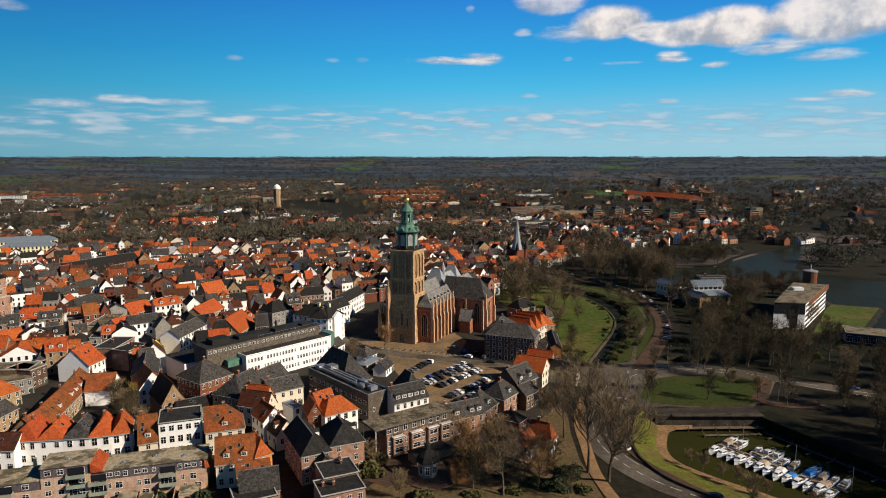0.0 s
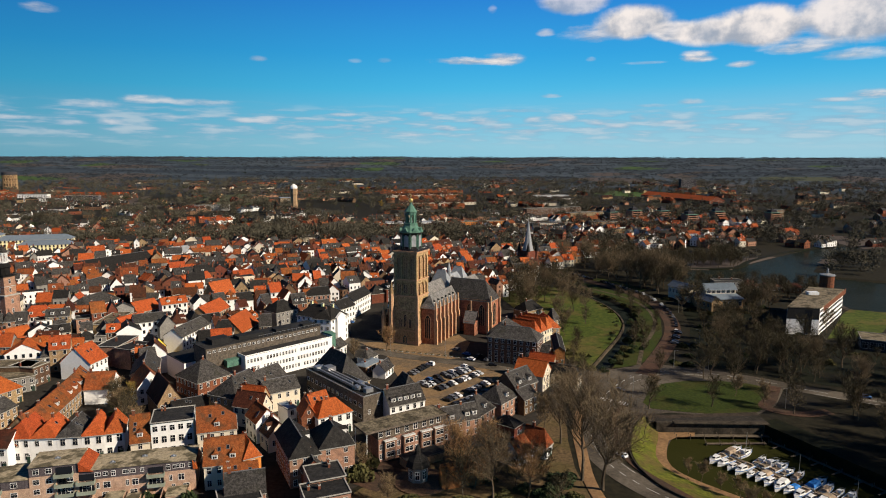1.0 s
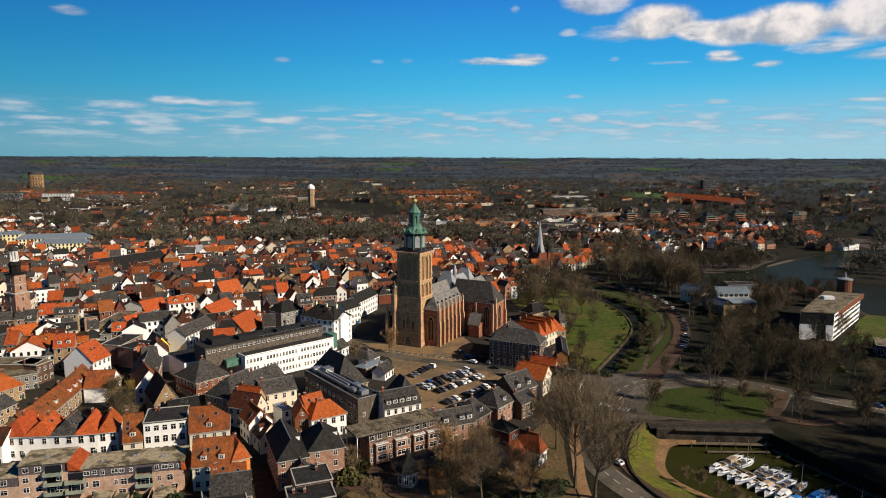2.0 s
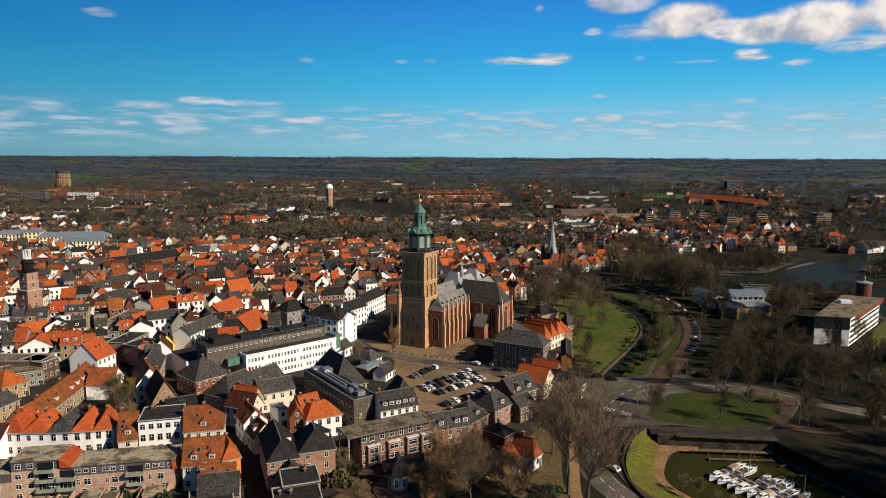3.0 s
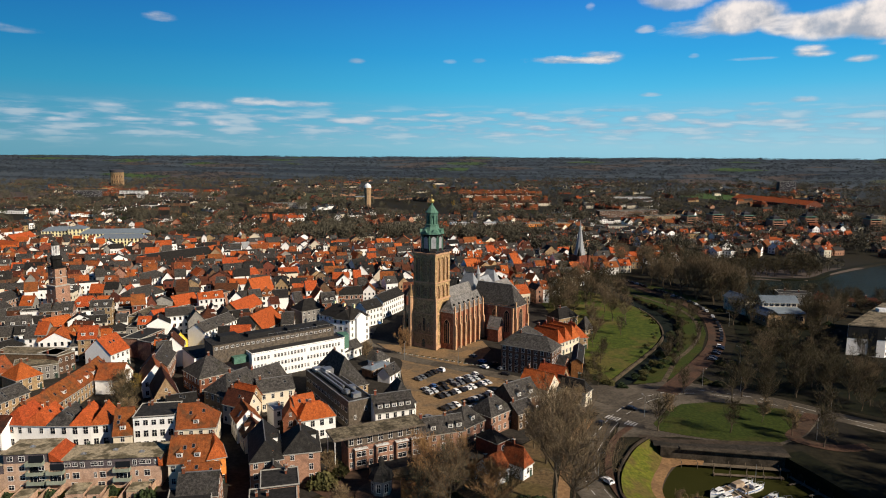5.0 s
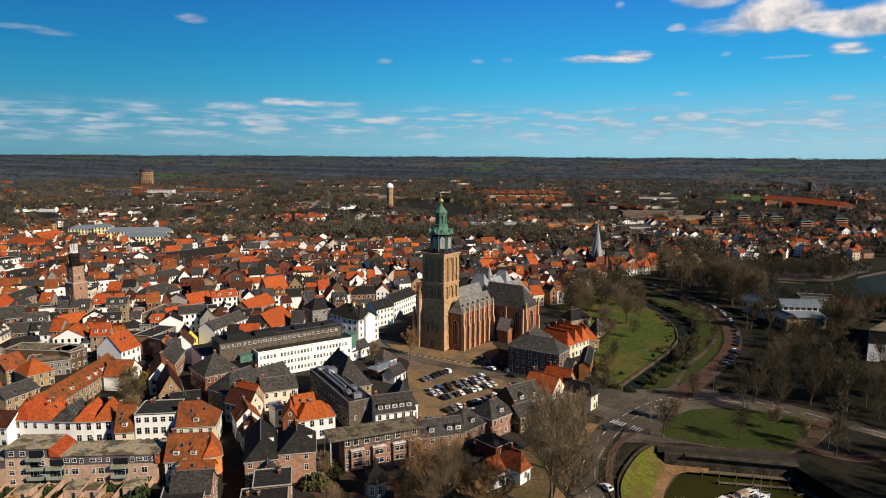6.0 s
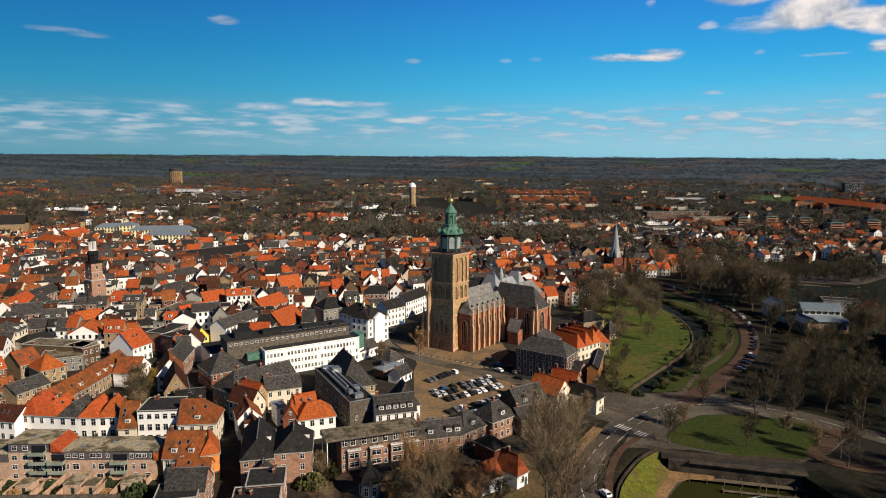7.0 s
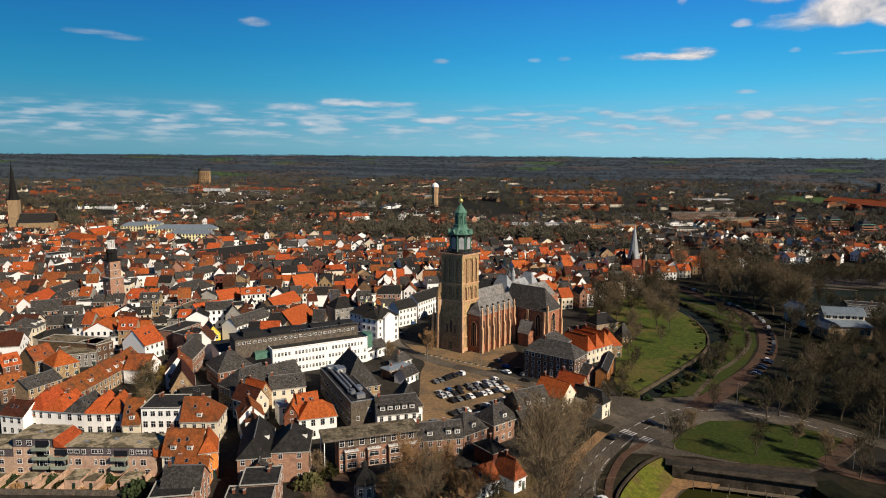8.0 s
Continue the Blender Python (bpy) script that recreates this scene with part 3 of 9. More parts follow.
# ---- the house kit ----
def roof_mesh(L, S, ze, zr, hip, mat, over=0.3):
    """A gabled or hipped roof with its ridge along x; hip: 0 none, 1 both ends, 2 the -x end, 3 the +x end."""
    a, b = L / 2 + over, S / 2 + over
    drop = (zr - ze) * over / (S / 2)
    lo = a - (S / 2 * 0.85 if hip in (1, 2) else 0)
    hi = a - (S / 2 * 0.85 if hip in (1, 3) else 0)
    if hip == 1 and lo < 0.3:
        lo = hi = 0.3
    t = 0.18
    top = [(-a, -b, ze - drop), (a, -b, ze - drop), (a, b, ze - drop), (-a, b, ze - drop), (-lo, 0, zr), (hi, 0, zr)]
    vs = [(x, y, z + t) for x, y, z in top] + [(x, y, z - 0.02) for x, y, z in top]
    fs = [(0, 1, 5, 4), (2, 3, 4, 5), (1, 2, 5), (3, 0, 4)]
    fs += [tuple(6 + i for i in reversed(f)) for f in fs]
    if hip in (0, 2):
        fs.remove((1, 2, 5)), fs.remove((11, 8, 7))
        fs += [(1, 7, 11, 5), (5, 11, 8, 2)]
    if hip in (0, 3):
        fs.remove((3, 0, 4)), fs.remove((10, 6, 9))
        fs += [(3, 9, 10, 4), (4, 10, 6, 0)]
    fs += [(0, 6, 7, 1), (2, 8, 9, 3)]
    if hip in (1, 3):
        fs += [(1, 7, 8, 2)]
    if hip in (1, 2):
        fs += [(3, 9, 6, 0)]
    # ridge capping
    s = Shape().add(vs, fs, 0)
    s.box(-lo, hi, -0.14, 0.14, zr + 0.08, zr + t + 0.1, 1)
    for y in (-b, b):
        s.box(-a, a, y - 0.16, y + 0.05, ze - drop - 0.12, ze - drop + 0.08, 2)
    if hip in (1, 3):
        s.box(a - 0.05, a + 0.16, -b, b, ze - drop - 0.12, ze - drop + 0.08, 2)
    if hip in (1, 2):
        s.box(-a - 0.16, -a + 0.05, -b, b, ze - drop - 0.12, ze - drop + 0.08, 2)
    return s.mesh("roof", mat, MISC["lead_trim"] if mat in (ROOF["slate"], ROOF["grey"], ROOF["lead"]) else mat, MISC["stone_sill"])


def wall_mesh(w, d, ze, zr, axis, hip, mat):
    """Four walls with their gables, and a plinth."""
    s = Shape()
    x, y = w / 2, d / 2
    if axis == "f":
        s.box(-x, x, -y, y, -1.5, ze)
    elif axis == "x":
        g = [zr - 0.1 if hip in (0, 3) else ze, zr - 0.1 if hip in (0, 2) else ze]
        s.add([(-x, -y, -1.5), (x, -y, -1.5), (x, y, -1.5), (-x, y, -1.5), (-x, -y, ze), (x, -y, ze), (x, y, ze), (-x, y, ze), (-x, 0, g[0]), (x, 0, g[1])],
              [(0, 1, 5, 4), (1, 2, 6, 9, 5), (2, 3, 7, 6), (3, 0, 4, 8, 7)])
    else:
        g = [zr - 0.1 if hip in (0, 3) else ze, zr - 0.1 if hip in (0, 2) else ze]
        s.add([(-x, -y, -1.5), (x, -y, -1.5), (x, y, -1.5), (-x, y, -1.5), (-x, -y, ze), (x, -y, ze), (x, y, ze), (-x, y, ze), (0, -y, g[0]), (0, y, g[1])],
              [(0, 1, 5, 8, 4), (1, 2, 6, 5), (2, 3, 7, 9, 6), (3, 0, 4, 7)])
    return s.mesh("wall", mat)


def window_shape(s, m, w, h, sill=True, bars=True):
    """Frame, glazing bars, pane and sill of one window, in the plane that m gives; its middle at the origin, facing -y."""
    one = Shape()
    f = 0.09
    one.add([(-w / 2, -0.03, -h / 2), (w / 2, -0.03, -h / 2), (w / 2, -0.03, h / 2), (-w / 2, -0.03, h / 2)], [(0, 1, 2, 3)], 1)
    for x0, x1, z0, z1 in ((-w / 2 - f, -w / 2, -h / 2, h / 2), (w / 2, w / 2 + f, -h / 2, h / 2), (-w / 2 - f, w / 2 + f, h / 2, h / 2 + f), (-w / 2 - f, w / 2 + f, -h / 2 - f, -h / 2)):
        one.box(x0, x1, -0.09, 0.02, z0, z1, 0)
    if bars:
        one.box(-0.035, 0.035, -0.07, -0.02, -h / 2, h / 2, 0)
        one.box(-w / 2, w / 2, -0.07, -0.02, h * 0.14, h * 0.14 + 0.07, 0)
    if sill:
        one.box(-w / 2 - 0.15, w / 2 + 0.15, -0.2, 0.0, -h / 2 - f - 0.1, -h / 2 - f, 2)
    s.add([tuple(m @ Vector(v)) for v in one.v], one.f, 0)
    s.i[-len(one.i):] = one.i


def window_frame(w, h):
    """A window frame in one piece, with a cross of glazing bars; and its pane."""
    def make():
        f, t, y0, y1 = 0.08, 0.032, -0.09, 0.0
        xs = (-w / 2 - f, -w / 2, -t, t, w / 2, w / 2 + f)
        zs = (-h / 2 - f - 0.06, -h / 2, h * 0.14 - t, h * 0.14 + t, h / 2, h / 2 + f)
        vs = [(x, y0, z) for z in zs for x in xs]
        fs = []
        for j in range(5):
            for i in range(5):
                if i in (1, 3) and j in (1, 3):
                    continue
                fs.append((j * 6 + i, j * 6 + i + 1, (j + 1) * 6 + i + 1, (j + 1) * 6 + i))
        rim = [0, 5, 35, 30]
        vs += [(vs[k][0], y1, vs[k][2]) for k in rim]
        fs += [(rim[(k + 1) % 4], rim[k], 36 + k, 36 + (k + 1) % 4) for k in range(4)]
        frame_me = mesh_of("window", vs, fs, [MISC["frame"]], uv=False)
        pane = mesh_of("pane", [(-w / 2, -0.03, -h / 2), (w / 2, -0.03, -h / 2), (w / 2, -0.03, h / 2), (-w / 2, -0.03, h / 2)], [(0, 1, 2, 3)], [GLASS], uv=False)
        return frame_me, pane
    return cached(("wf", round(w, 2), round(h, 2)), make)


def add_window(parent, w, h, m, label=""):
    fr, pane = window_frame(w, h)
    ob = part("window", fr, parent, label, m)
    part("pane", pane, ob)
    return ob


def facade_spots(w, d, ze, sides, pitch=2.5, storey=3.0):
    """Places of windows: (matrix, floor) for each side in sides (f front, b back, l left, r right)."""
    spots = []
    floors = max(1, int((ze + 0.4) / storey))
    step = ze / floors
    for side in sides:
        run = w if side in "fb" else d
        count = max(1, int((run - 0.8) / pitch))
        for fl in range(floors):
            for c in range(count):
                u = (c + 0.5) / count * run - run / 2
                z = step * fl + step * 0.54
                if side == "f":
                    m = pose(u, -d / 2, z)
                elif side == "b":
                    m = pose(u, d / 2, z, 0, 0, 180)
                elif side == "r":
                    m = pose(w / 2, u, z, 0, 0, 90)
                else:
                    m = pose(-w / 2, u, z, 0, 0, -90)
                spots.append((m, fl))
    return spots


def chimney_mesh(h=1.8):
    def make():
        s = Shape()
        s.box(-0.4, 0.4, -0.3, 0.3, -1.2, h, 0)
        s.box(-0.48, 0.48, -0.38, 0.38, h, h + 0.15, 1)
        s.lathe(-0.18, 0, ((0.12, h + 0.15), (0.1, h + 0.5)), 6, 2)
        s.lathe(0.18, 0, ((0.12, h + 0.15), (0.1, h + 0.5)), 6, 2)
        return s.mesh("chimney", WALL["red"], MISC["stone_sill"], ROOF["rust"])
    return cached(("chimney", h), make)


def dormer_mesh(kind, roof):
    def make():
        s = Shape()
        w, h, dp = 1.7, 1.5, 2.4
        s.box(-w / 2, w / 2, 0, dp, 0, h, 0)
        if kind == "gable":
            s.add([(-w / 2 - 0.2, -0.2, h), (w / 2 + 0.2, -0.2, h), (w / 2 + 0.2, dp, h), (-w / 2 - 0.2, dp, h), (0, -0.2, h + 0.9), (0, dp, h + 0.9)],
                  [(0, 1, 4), (1, 2, 5, 4), (2, 3, 5), (3, 0, 4, 5)], 3)
        else:
            s.box(-w / 2 - 0.2, w / 2 + 0.2, -0.2, dp, h, h + 0.18, 3)
        window_shape(s, pose(0, -0.02, h * 0.52), 1.1, 0.95, False)
        return s.mesh("dormer", MISC["frame"], GLASS, MISC["stone_sill"], ROOF[roof])
    return cached(("dormer", kind, roof), make)


WORDS = {"orange": "bright orange clay-tiled", "rust": "weathered rust-red tiled", "brown": "dark brown tiled", "slate": "dark slate", "grey": "grey tiled", "lead": "pale grey leaded", "church": "pale grey slate", "flat": "flat dark bitumen",
         "gravel": "flat mossy gravel", "zinc": "blue-grey zinc", "verdigris": "green copper"}
WALLWORDS = {"warmbrick": "warm orange brick", "white": "white stucco", "cream": "cream stucco", "red": "red brick", "pink": "pale red brick", "brown": "brown brick", "tan": "buff brick", "buff": "pale buff brick", "hung": "slate-hung", "grey": "grey rendered", "orange": "orange stucco",
             "yellow": "bright yellow", "paleyellow": "pale yellow", "wood": "timber-clad", "slate": "dark slate-hung", "stone": "stone", "niche": "stone", "churchbrick": "brick", "sandstone": "sandstone"}
PLACED = []  # footprints: middle and radius


def house(x, y, rot, w, d, ze, zr, axis="x", hip=0, roof="orange", wall="white", sides="fr", dormers=0, chimneys=1, near=True, name="house", label="", group="", pitch=2.5, base=0.0, glazed=(1.1, 1.75), dormer_kind="gable", shop=False):
    """A house: middle of its plan, turn in degrees (its front looks along its own -y), width, depth, heights of eaves and ridge."""
    PLACED.append((x, y, 0.5 * max(w, d), 0.5 * math.hypot(w, d)))
    if not label:
        label = f"{WALLWORDS[wall]} town house with a {WORDS[roof]} roof"
    h = thing(name, pose(x, y, base, 0, 0, rot), label, "house" if name == "house" else "building", group)
    part("wall", cached(("wall", round(w, 1), round(d, 1), ze, zr, axis, hip, wall), lambda: wall_mesh(w, d, ze, zr, axis, hip, WALL[wall])), h)
    if axis == "f":
        def flat_roof():
            s = Shape()
            s.box(-w / 2 - 0.15, w / 2 + 0.15, -d / 2 - 0.15, d / 2 + 0.15, ze, ze + 0.25, 0)
            for x0, x1, y0, y1 in ((-w / 2 - 0.2, w / 2 + 0.2, -d / 2 - 0.2, -d / 2 + 0.1), (-w / 2 - 0.2, w / 2 + 0.2, d / 2 - 0.1, d / 2 + 0.2), (-w / 2 - 0.2, -w / 2 + 0.1, -d / 2 + 0.1, d / 2 - 0.1), (w / 2 - 0.1, w / 2 + 0.2, -d / 2 + 0.1, d / 2 - 0.1)):
                s.box(x0, x1, y0, y1, ze + 0.25, ze + 0.5, 1)
            return s.mesh("roof", ROOF[roof], MISC["stone_sill"])
        part("roof", cached(("flat", round(w, 1), round(d, 1), ze, roof), flat_roof), h)
    elif axis == "x":
        part("roof", cached(("roof", round(w, 1), round(d, 1), ze, zr, hip, roof), lambda: roof_mesh(w, d, ze, zr, hip, ROOF[roof])), h)
    else:
        part("roof", cached(("roof", round(d, 1), round(w, 1), ze, zr, hip, roof), lambda: roof_mesh(d, w, ze, zr, hip, ROOF[roof])), h, m=pose(0, 0, 0, 0, 0, 90))
    rnd = random.Random(int(x * 31 + y * 17))
    spots = facade_spots(w, d, ze, sides, pitch)
    if near:
        for m, fl in spots:
            if shop and fl == 0:
                continue
            add_window(h, glazed[0], glazed[1] if fl < 2 else glazed[1] * 0.8, m)
        if axis in "xy" and hip == 0:
            ends = (("r", pose(w / 2, 0, ze + (zr - ze) * 0.35, 0, 0, 90)), ("l", pose(-w / 2, 0, ze + (zr - ze) * 0.35, 0, 0, -90))) if axis == "x" else (("f", pose(0, -d / 2, ze + (zr - ze) * 0.35)),)
            for side, m in ends:
                if side in sides:
                    add_window(h, 0.8, 1.1, m)
        part("door", cached("door", lambda: Shape().box(-0.5, 0.5, -0.1, 0.02, 0, 2.2, 0).box(-0.62, 0.62, -0.06, 0.02, 2.2, 2.75, 1).box(-0.5, 0.5, -0.08, 0.0, 2.3, 2.65, 2).mesh("door", MISC["door"], MISC["frame"], GLASS)), h, m=pose(w * 0.5 - 1.0, -d / 2, 0))
    else:
        def joined():
            s = Shape()
            for m, fl in spots:
                window_shape(s, m, glazed[0], glazed[1], False, False)
            return s.mesh("glazing", MISC["frame"], GLASS, MISC["stone_sill"], uv=False)
        tagged(part("glazing", cached(("joined", round(w, 1), round(d, 1), ze, sides, pitch), joined), h), kind="stuff")
    for c in range(chimneys):
        if axis == "f":
            px, py, pz = rnd.uniform(-0.4, 0.4) * w, rnd.uniform(0, 0.4) * d, ze
        elif axis == "x":
            px, py, pz = (-1, 1)[c % 2] * (w / 2 - (0.7 if hip == 0 else d * 0.5)) * (0.9 if w > d or hip == 0 else 0), 0, zr - 0.3
        else:
            px, py, pz = 0, (1, -1)[c % 2] * (d / 2 - (0.7 if hip == 0 else w * 0.5)) * (0.9 if d > w or hip == 0 else 0), zr - 0.3
        part("chimney", chimney_mesh(rnd.choice((1.3, 1.8))), h, m=pose(px, py, pz, 0, 0, 0 if axis == "x" else 90))
    if near and axis in "xy" and hip != 1:
        span, run = (d, w) if axis == "x" else (w, d)
        slope = math.degrees(math.atan2(zr - ze, span / 2))
        for c in range(rnd.choice((0, 1, 2, 2))):
            u, k = rnd.uniform(-0.32, 0.32) * run, rnd.uniform(0.3, 0.7)
            m = pose(u, -span / 2 * (1 - k), ze + (zr - ze) * k + 0.2, slope, 0, 0)
            part("skylight", cached("skylight", lambda: Shape().box(-0.45, 0.45, -0.6, 0.6, 0, 0.12, 0).box(-0.36, 0.36, -0.5, 0.5, 0.12, 0.14, 1).mesh("skylight", MISC["lead_trim"], GLASS, uv=False)), h, m=m if axis == "x" else pose(0, 0, 0, 0, 0, 90) @ m)
    if dormers and axis in "xy":
        run, span = (w, d) if axis == "x" else (d, w)
        k = (zr - ze) / (span / 2)
        for c in range(dormers):
            u = ((c + 0.5) / dormers - 0.5) * run * 0.9
            inn = 0.9
            if axis == "x":
                m = pose(u, -span / 2 + inn, ze + k * inn + 0.1)
            else:
                m = pose(span / 2 - inn, u, ze + k * inn + 0.1, 0, 0, 90)
            part("dormer", dormer_mesh(dormer_kind, roof), h, m=m)
    return h


# ---- ground, water, roads ----
BASIN = ((75, 235), (80, 231), (116, 230.5), (123, 218), (135, 193), (152, 158), (110, 139), (79, 168), (67, 181.5), (62.8, 193), (62.2, 203), (63.2, 211.5), (66, 220.5), (69.5, 229.5))
CANAL = ((71, 296), (83, 321), (91, 336), (99.5, 357), (105, 384), (106, 410), (102, 433), (96, 448), (86, 478))
LAKE = ((172, 503), (164, 538), (188, 560), (238, 564), (274, 604), (322, 651), (377, 695), (420, 720), (420, 700), (377, 668), (330, 600), (305, 560), (300, 524), (342, 500), (600, 470), (600, 400), (400, 388), (300, 362), (222, 336), (236, 352), (278, 404), (252, 416), (266, 478), (250, 486), (215, 484), (188, 490))


def inside(p, poly):
    x, y = p
    odd = False
    for (x0, y0), (x1, y1) in zip(poly, poly[1:] + poly[:1]):
        if (y0 > y) != (y1 > y) and x < x0 + (y - y0) / (y1 - y0) * (x1 - x0):
            odd = not odd
    return odd


def off_line(p, line):
    best = 1e9
    for a, b in zip(line, line[1:]):
        ax, ay, bx, by = *a, *b
        u = max(0.0, min(1.0, ((p[0] - ax) * (bx - ax) + (p[1] - ay) * (by - ay)) / ((bx - ax) ** 2 + (by - ay) ** 2)))
        best = min(best, math.hypot(p[0] - ax - u * (bx - ax), p[1] - ay - u * (by - ay)))
    return best


def ground_z(x, y):
    r = math.hypot(x, y)
    z = 0.0
    if 60 < x < 170 and 136 < y < 240 and inside((x, y), BASIN):
        return -6.5
    if 55 < x < 120 and 285 < y < 490:
        z -= 3.4 * max(0.0, min(1.0, (5.6 - off_line((x, y), CANAL)) / 3.5))
    if x > 160 and 330 < y < 725 and inside((x, y), LAKE):
        return -2.5
    if r > 2300:
        u = min(1.0, (r - 2300) / 2500)
        z += 86.5 * u * u * (3 - 2 * u) * (0.96 + 0.04 * math.sin(x / 310.0) * math.cos(x / 137.0 + 1.0))
    return z


def steps(lo, dense_lo, dense_hi, hi, fine_step):
    inner = [dense_lo + i * fine_step for i in range(int((dense_hi - dense_lo) / fine_step) + 1)]
    left, s, c = [], fine_step, dense_lo
    while c > lo:
        s = min(s * 1.18, 160)
        c -= s
        left.append(c)
    right, s, c = [], fine_step, inner[-1]
    while c < hi:
        s = min(s * 1.18, 160)
        c += s
        right.append(c)
    return left[::-1] + inner + right


gx, gy = steps(-4700, 50, 290, 4700, 2.5), steps(-600, 140, 620, 4850, 2.5)
verts = [(x, y, ground_z(x, y)) for y in gy for x in gx]
nx = len(gx)
faces = [(j * nx + i, j * nx + i + 1, (j + 1) * nx + i + 1, (j + 1) * nx + i) for j in range(len(gy) - 1) for i in range(nx - 1)]
ground = setting("ground", mesh_of("ground", verts, faces, [LAND], uv=False, smooth=True), "dark winter ground with brown woodland floor, fields and far haze tint", "ground")


def sheet(name, outline, z, mat, label="", category="", thick=0.0):
    if thick:
        me = Shape().prism(outline, z - thick, z).mesh(name, mat, uv=False)
    else:
        me = mesh_of(name, [(x, y, z) for x, y in outline], [tuple(range(len(outline)))], [mat], uv=False)
        if me.polygons[0].normal.z < 0:
            me.flip_normals()
    return setting(name, me, label, category)


def smooth_line(line, per=6):
    """A Catmull-Rom line through the given points."""
    pts = [Vector((*p, 0)) for p in line]
    pts = [2 * pts[0] - pts[1]] + pts + [2 * pts[-1] - pts[-2]]
    res = []
    for i in range(1, len(pts) - 2):
        p0, p1, p2, p3 = pts[i - 1:i + 3]
        for k in range(per):
            t = k / per
            res.append(0.5 * (2 * p1 + (p2 - p0) * t + (2 * p0 - 5 * p1 + 4 * p2 - p3) * t * t + (3 * p1 - p0 - 3 * p2 + p3) * t ** 3))
    return res + [pts[-2]]


def ribbon(name, line, width, z, mat, label="", category="", kerb=False, offset=0.0, thick=0.05, dash=0):
    """A strip along a smooth line; dash: length of a mark and of a gap."""
    pts = smooth_line(line)
    s = Shape()
    side = []
    for i, p in enumerate(pts):
        d = (pts[min(i + 1, len(pts) - 1)] - pts[max(i - 1, 0)]).normalized()
        side.append(Vector((-d.y, d.x, 0)))
    run = 0.0
    for i in range(len(pts) - 1):
        run += (pts[i + 1] - pts[i]).length
        if dash and int(run / dash) % 2:
            continue
        quad = [pts[i] + side[i] * (offset - width / 2), pts[i + 1] + side[i + 1] * (offset - width / 2), pts[i + 1] + side[i + 1] * (offset + width / 2), pts[i] + side[i] * (offset + width / 2)]
        s.add([(q.x, q.y, z) for q in quad] + [(q.x, q.y, z - thick) for q in quad], [(1, 2, 3, 0), (0, 1, 5, 4), (2, 3, 7, 6)])
    me = s.mesh(name, mat, uv=False)
    return setting(name, me, label, category)


TOWN = ((-40, 100), (-24, 178), (-16, 190), (2, 204), (22, 212), (34, 226), (50, 252), (62, 262), (60, 285), (56, 300), (62, 345), (60, 400), (40, 450), (70, 520), (70, 640), (-60, 690), (-300, 660), (-620, 620), (-640, 300), (-300, 100))
sheet("pavement", TOWN, 0.05, GROUND["street"], "grey-brown paved ground of the old town streets", "pavement")
sheet("ground_grove", ((-40, 95), (-22, 178), (-14, 189), (2, 203), (22, 211), (34, 225), (48, 248), (44, 215), (43, 195), (45, 170), (60, 140), (20, 95)), 0.06, GROUND["litter"], "brown leaf litter under the bare trees", "ground")
sheet("pavement_yard", ((-26, 184), (-17, 196), (-6, 200), (-2, 192), (-10, 184), (-16, 178)), 0.10, GROUND["redbrick"], "red-brown paved yard beside the flats", "pavement")
LOT = ((-34, 318), (-26, 302), (-24, 290), (-17, 268), (-9, 244), (-6, 233), (4, 226), (26, 258), (34, 284), (12, 296), (-6, 306), (-18, 314))
sheet("pavement_lot", LOT, 0.09, GROUND["brick"], "brown brick-paved car park beside the church", "car park")
sheet("pavement_church", ((-46, 330), (-30, 310), (-6, 300), (8, 304), (12, 330), (6, 345), (-12, 326)), 0.10, GROUND["brick"], "brown brick-paved church square", "pavement")
sheet("lawn_canal", ((34, 440), (42, 400), (48, 362), (57, 345), (57.5, 306), (62, 290), (66.5, 294), (72, 306), (78.5, 320), (86, 336), (93.5, 354), (99, 372), (101, 394), (99, 416), (94, 437), (88, 452), (82, 470), (60, 486), (40, 470)), 0.12, GROUND["lawn"], "patchy yellow-green lawn sloping to the canal", "lawn", 0.1)
sheet("lawn_park", ((78.4, 250), (84, 262), (92, 271.5), (104.5, 276), (118, 276), (129, 272.8), (136, 267), (129, 251), (115, 238.6), (101, 239.2), (88, 241.5), (80, 244)), 0.14, GROUND["grass"], "green park lawn inside the road bend", "lawn", 0.12)
sheet("pavement_park", ((64, 236), (67, 250), (75, 266), (87, 279), (100, 284), (114, 283), (132, 276), (141, 268), (129, 249), (116, 237.6), (100, 238), (86, 240), (76, 238)), 0.07, GROUND["asphalt"], "grey paved margin round the park lawn", "pavement")
sheet("lawn_verge", ((76, 292), (85, 294), (93, 302), (104, 324), (115, 349), (124, 382), (128, 420), (122, 452), (108, 480), (94, 504), (88, 490), (93, 472), (103, 452), (110, 434), (112.5, 409), (110.5, 384), (105, 358), (96, 334), (88, 318)), 0.08, GROUND["grass"], "rough green verge between canal and road", "lawn", 0.06)
sheet("lawn_wood", ((114, 300), (150, 277), (195, 257), (240, 246), (240, 318), (205, 328), (178, 350), (198, 382), (210, 415), (150, 428), (143, 400), (137, 370), (126, 338)), 0.06, GROUND["painted_shade"], "rough grass under the park trees, painted dark with their shade", "lawn", 0.05)
sheet("lawn_island", ((200, 345), (232, 353), (274, 403), (250, 413), (240, 402)), 0.12, GROUND["lawn"], "bright lawn beside the lake", "lawn", 0.1)
sheet("lawn_far_bank", ((132, 460), (140, 470), (112, 520), (100, 530), (104, 512)), 0.12, GROUND["grass"], "green verge beside the parked cars", "lawn", 0.1)
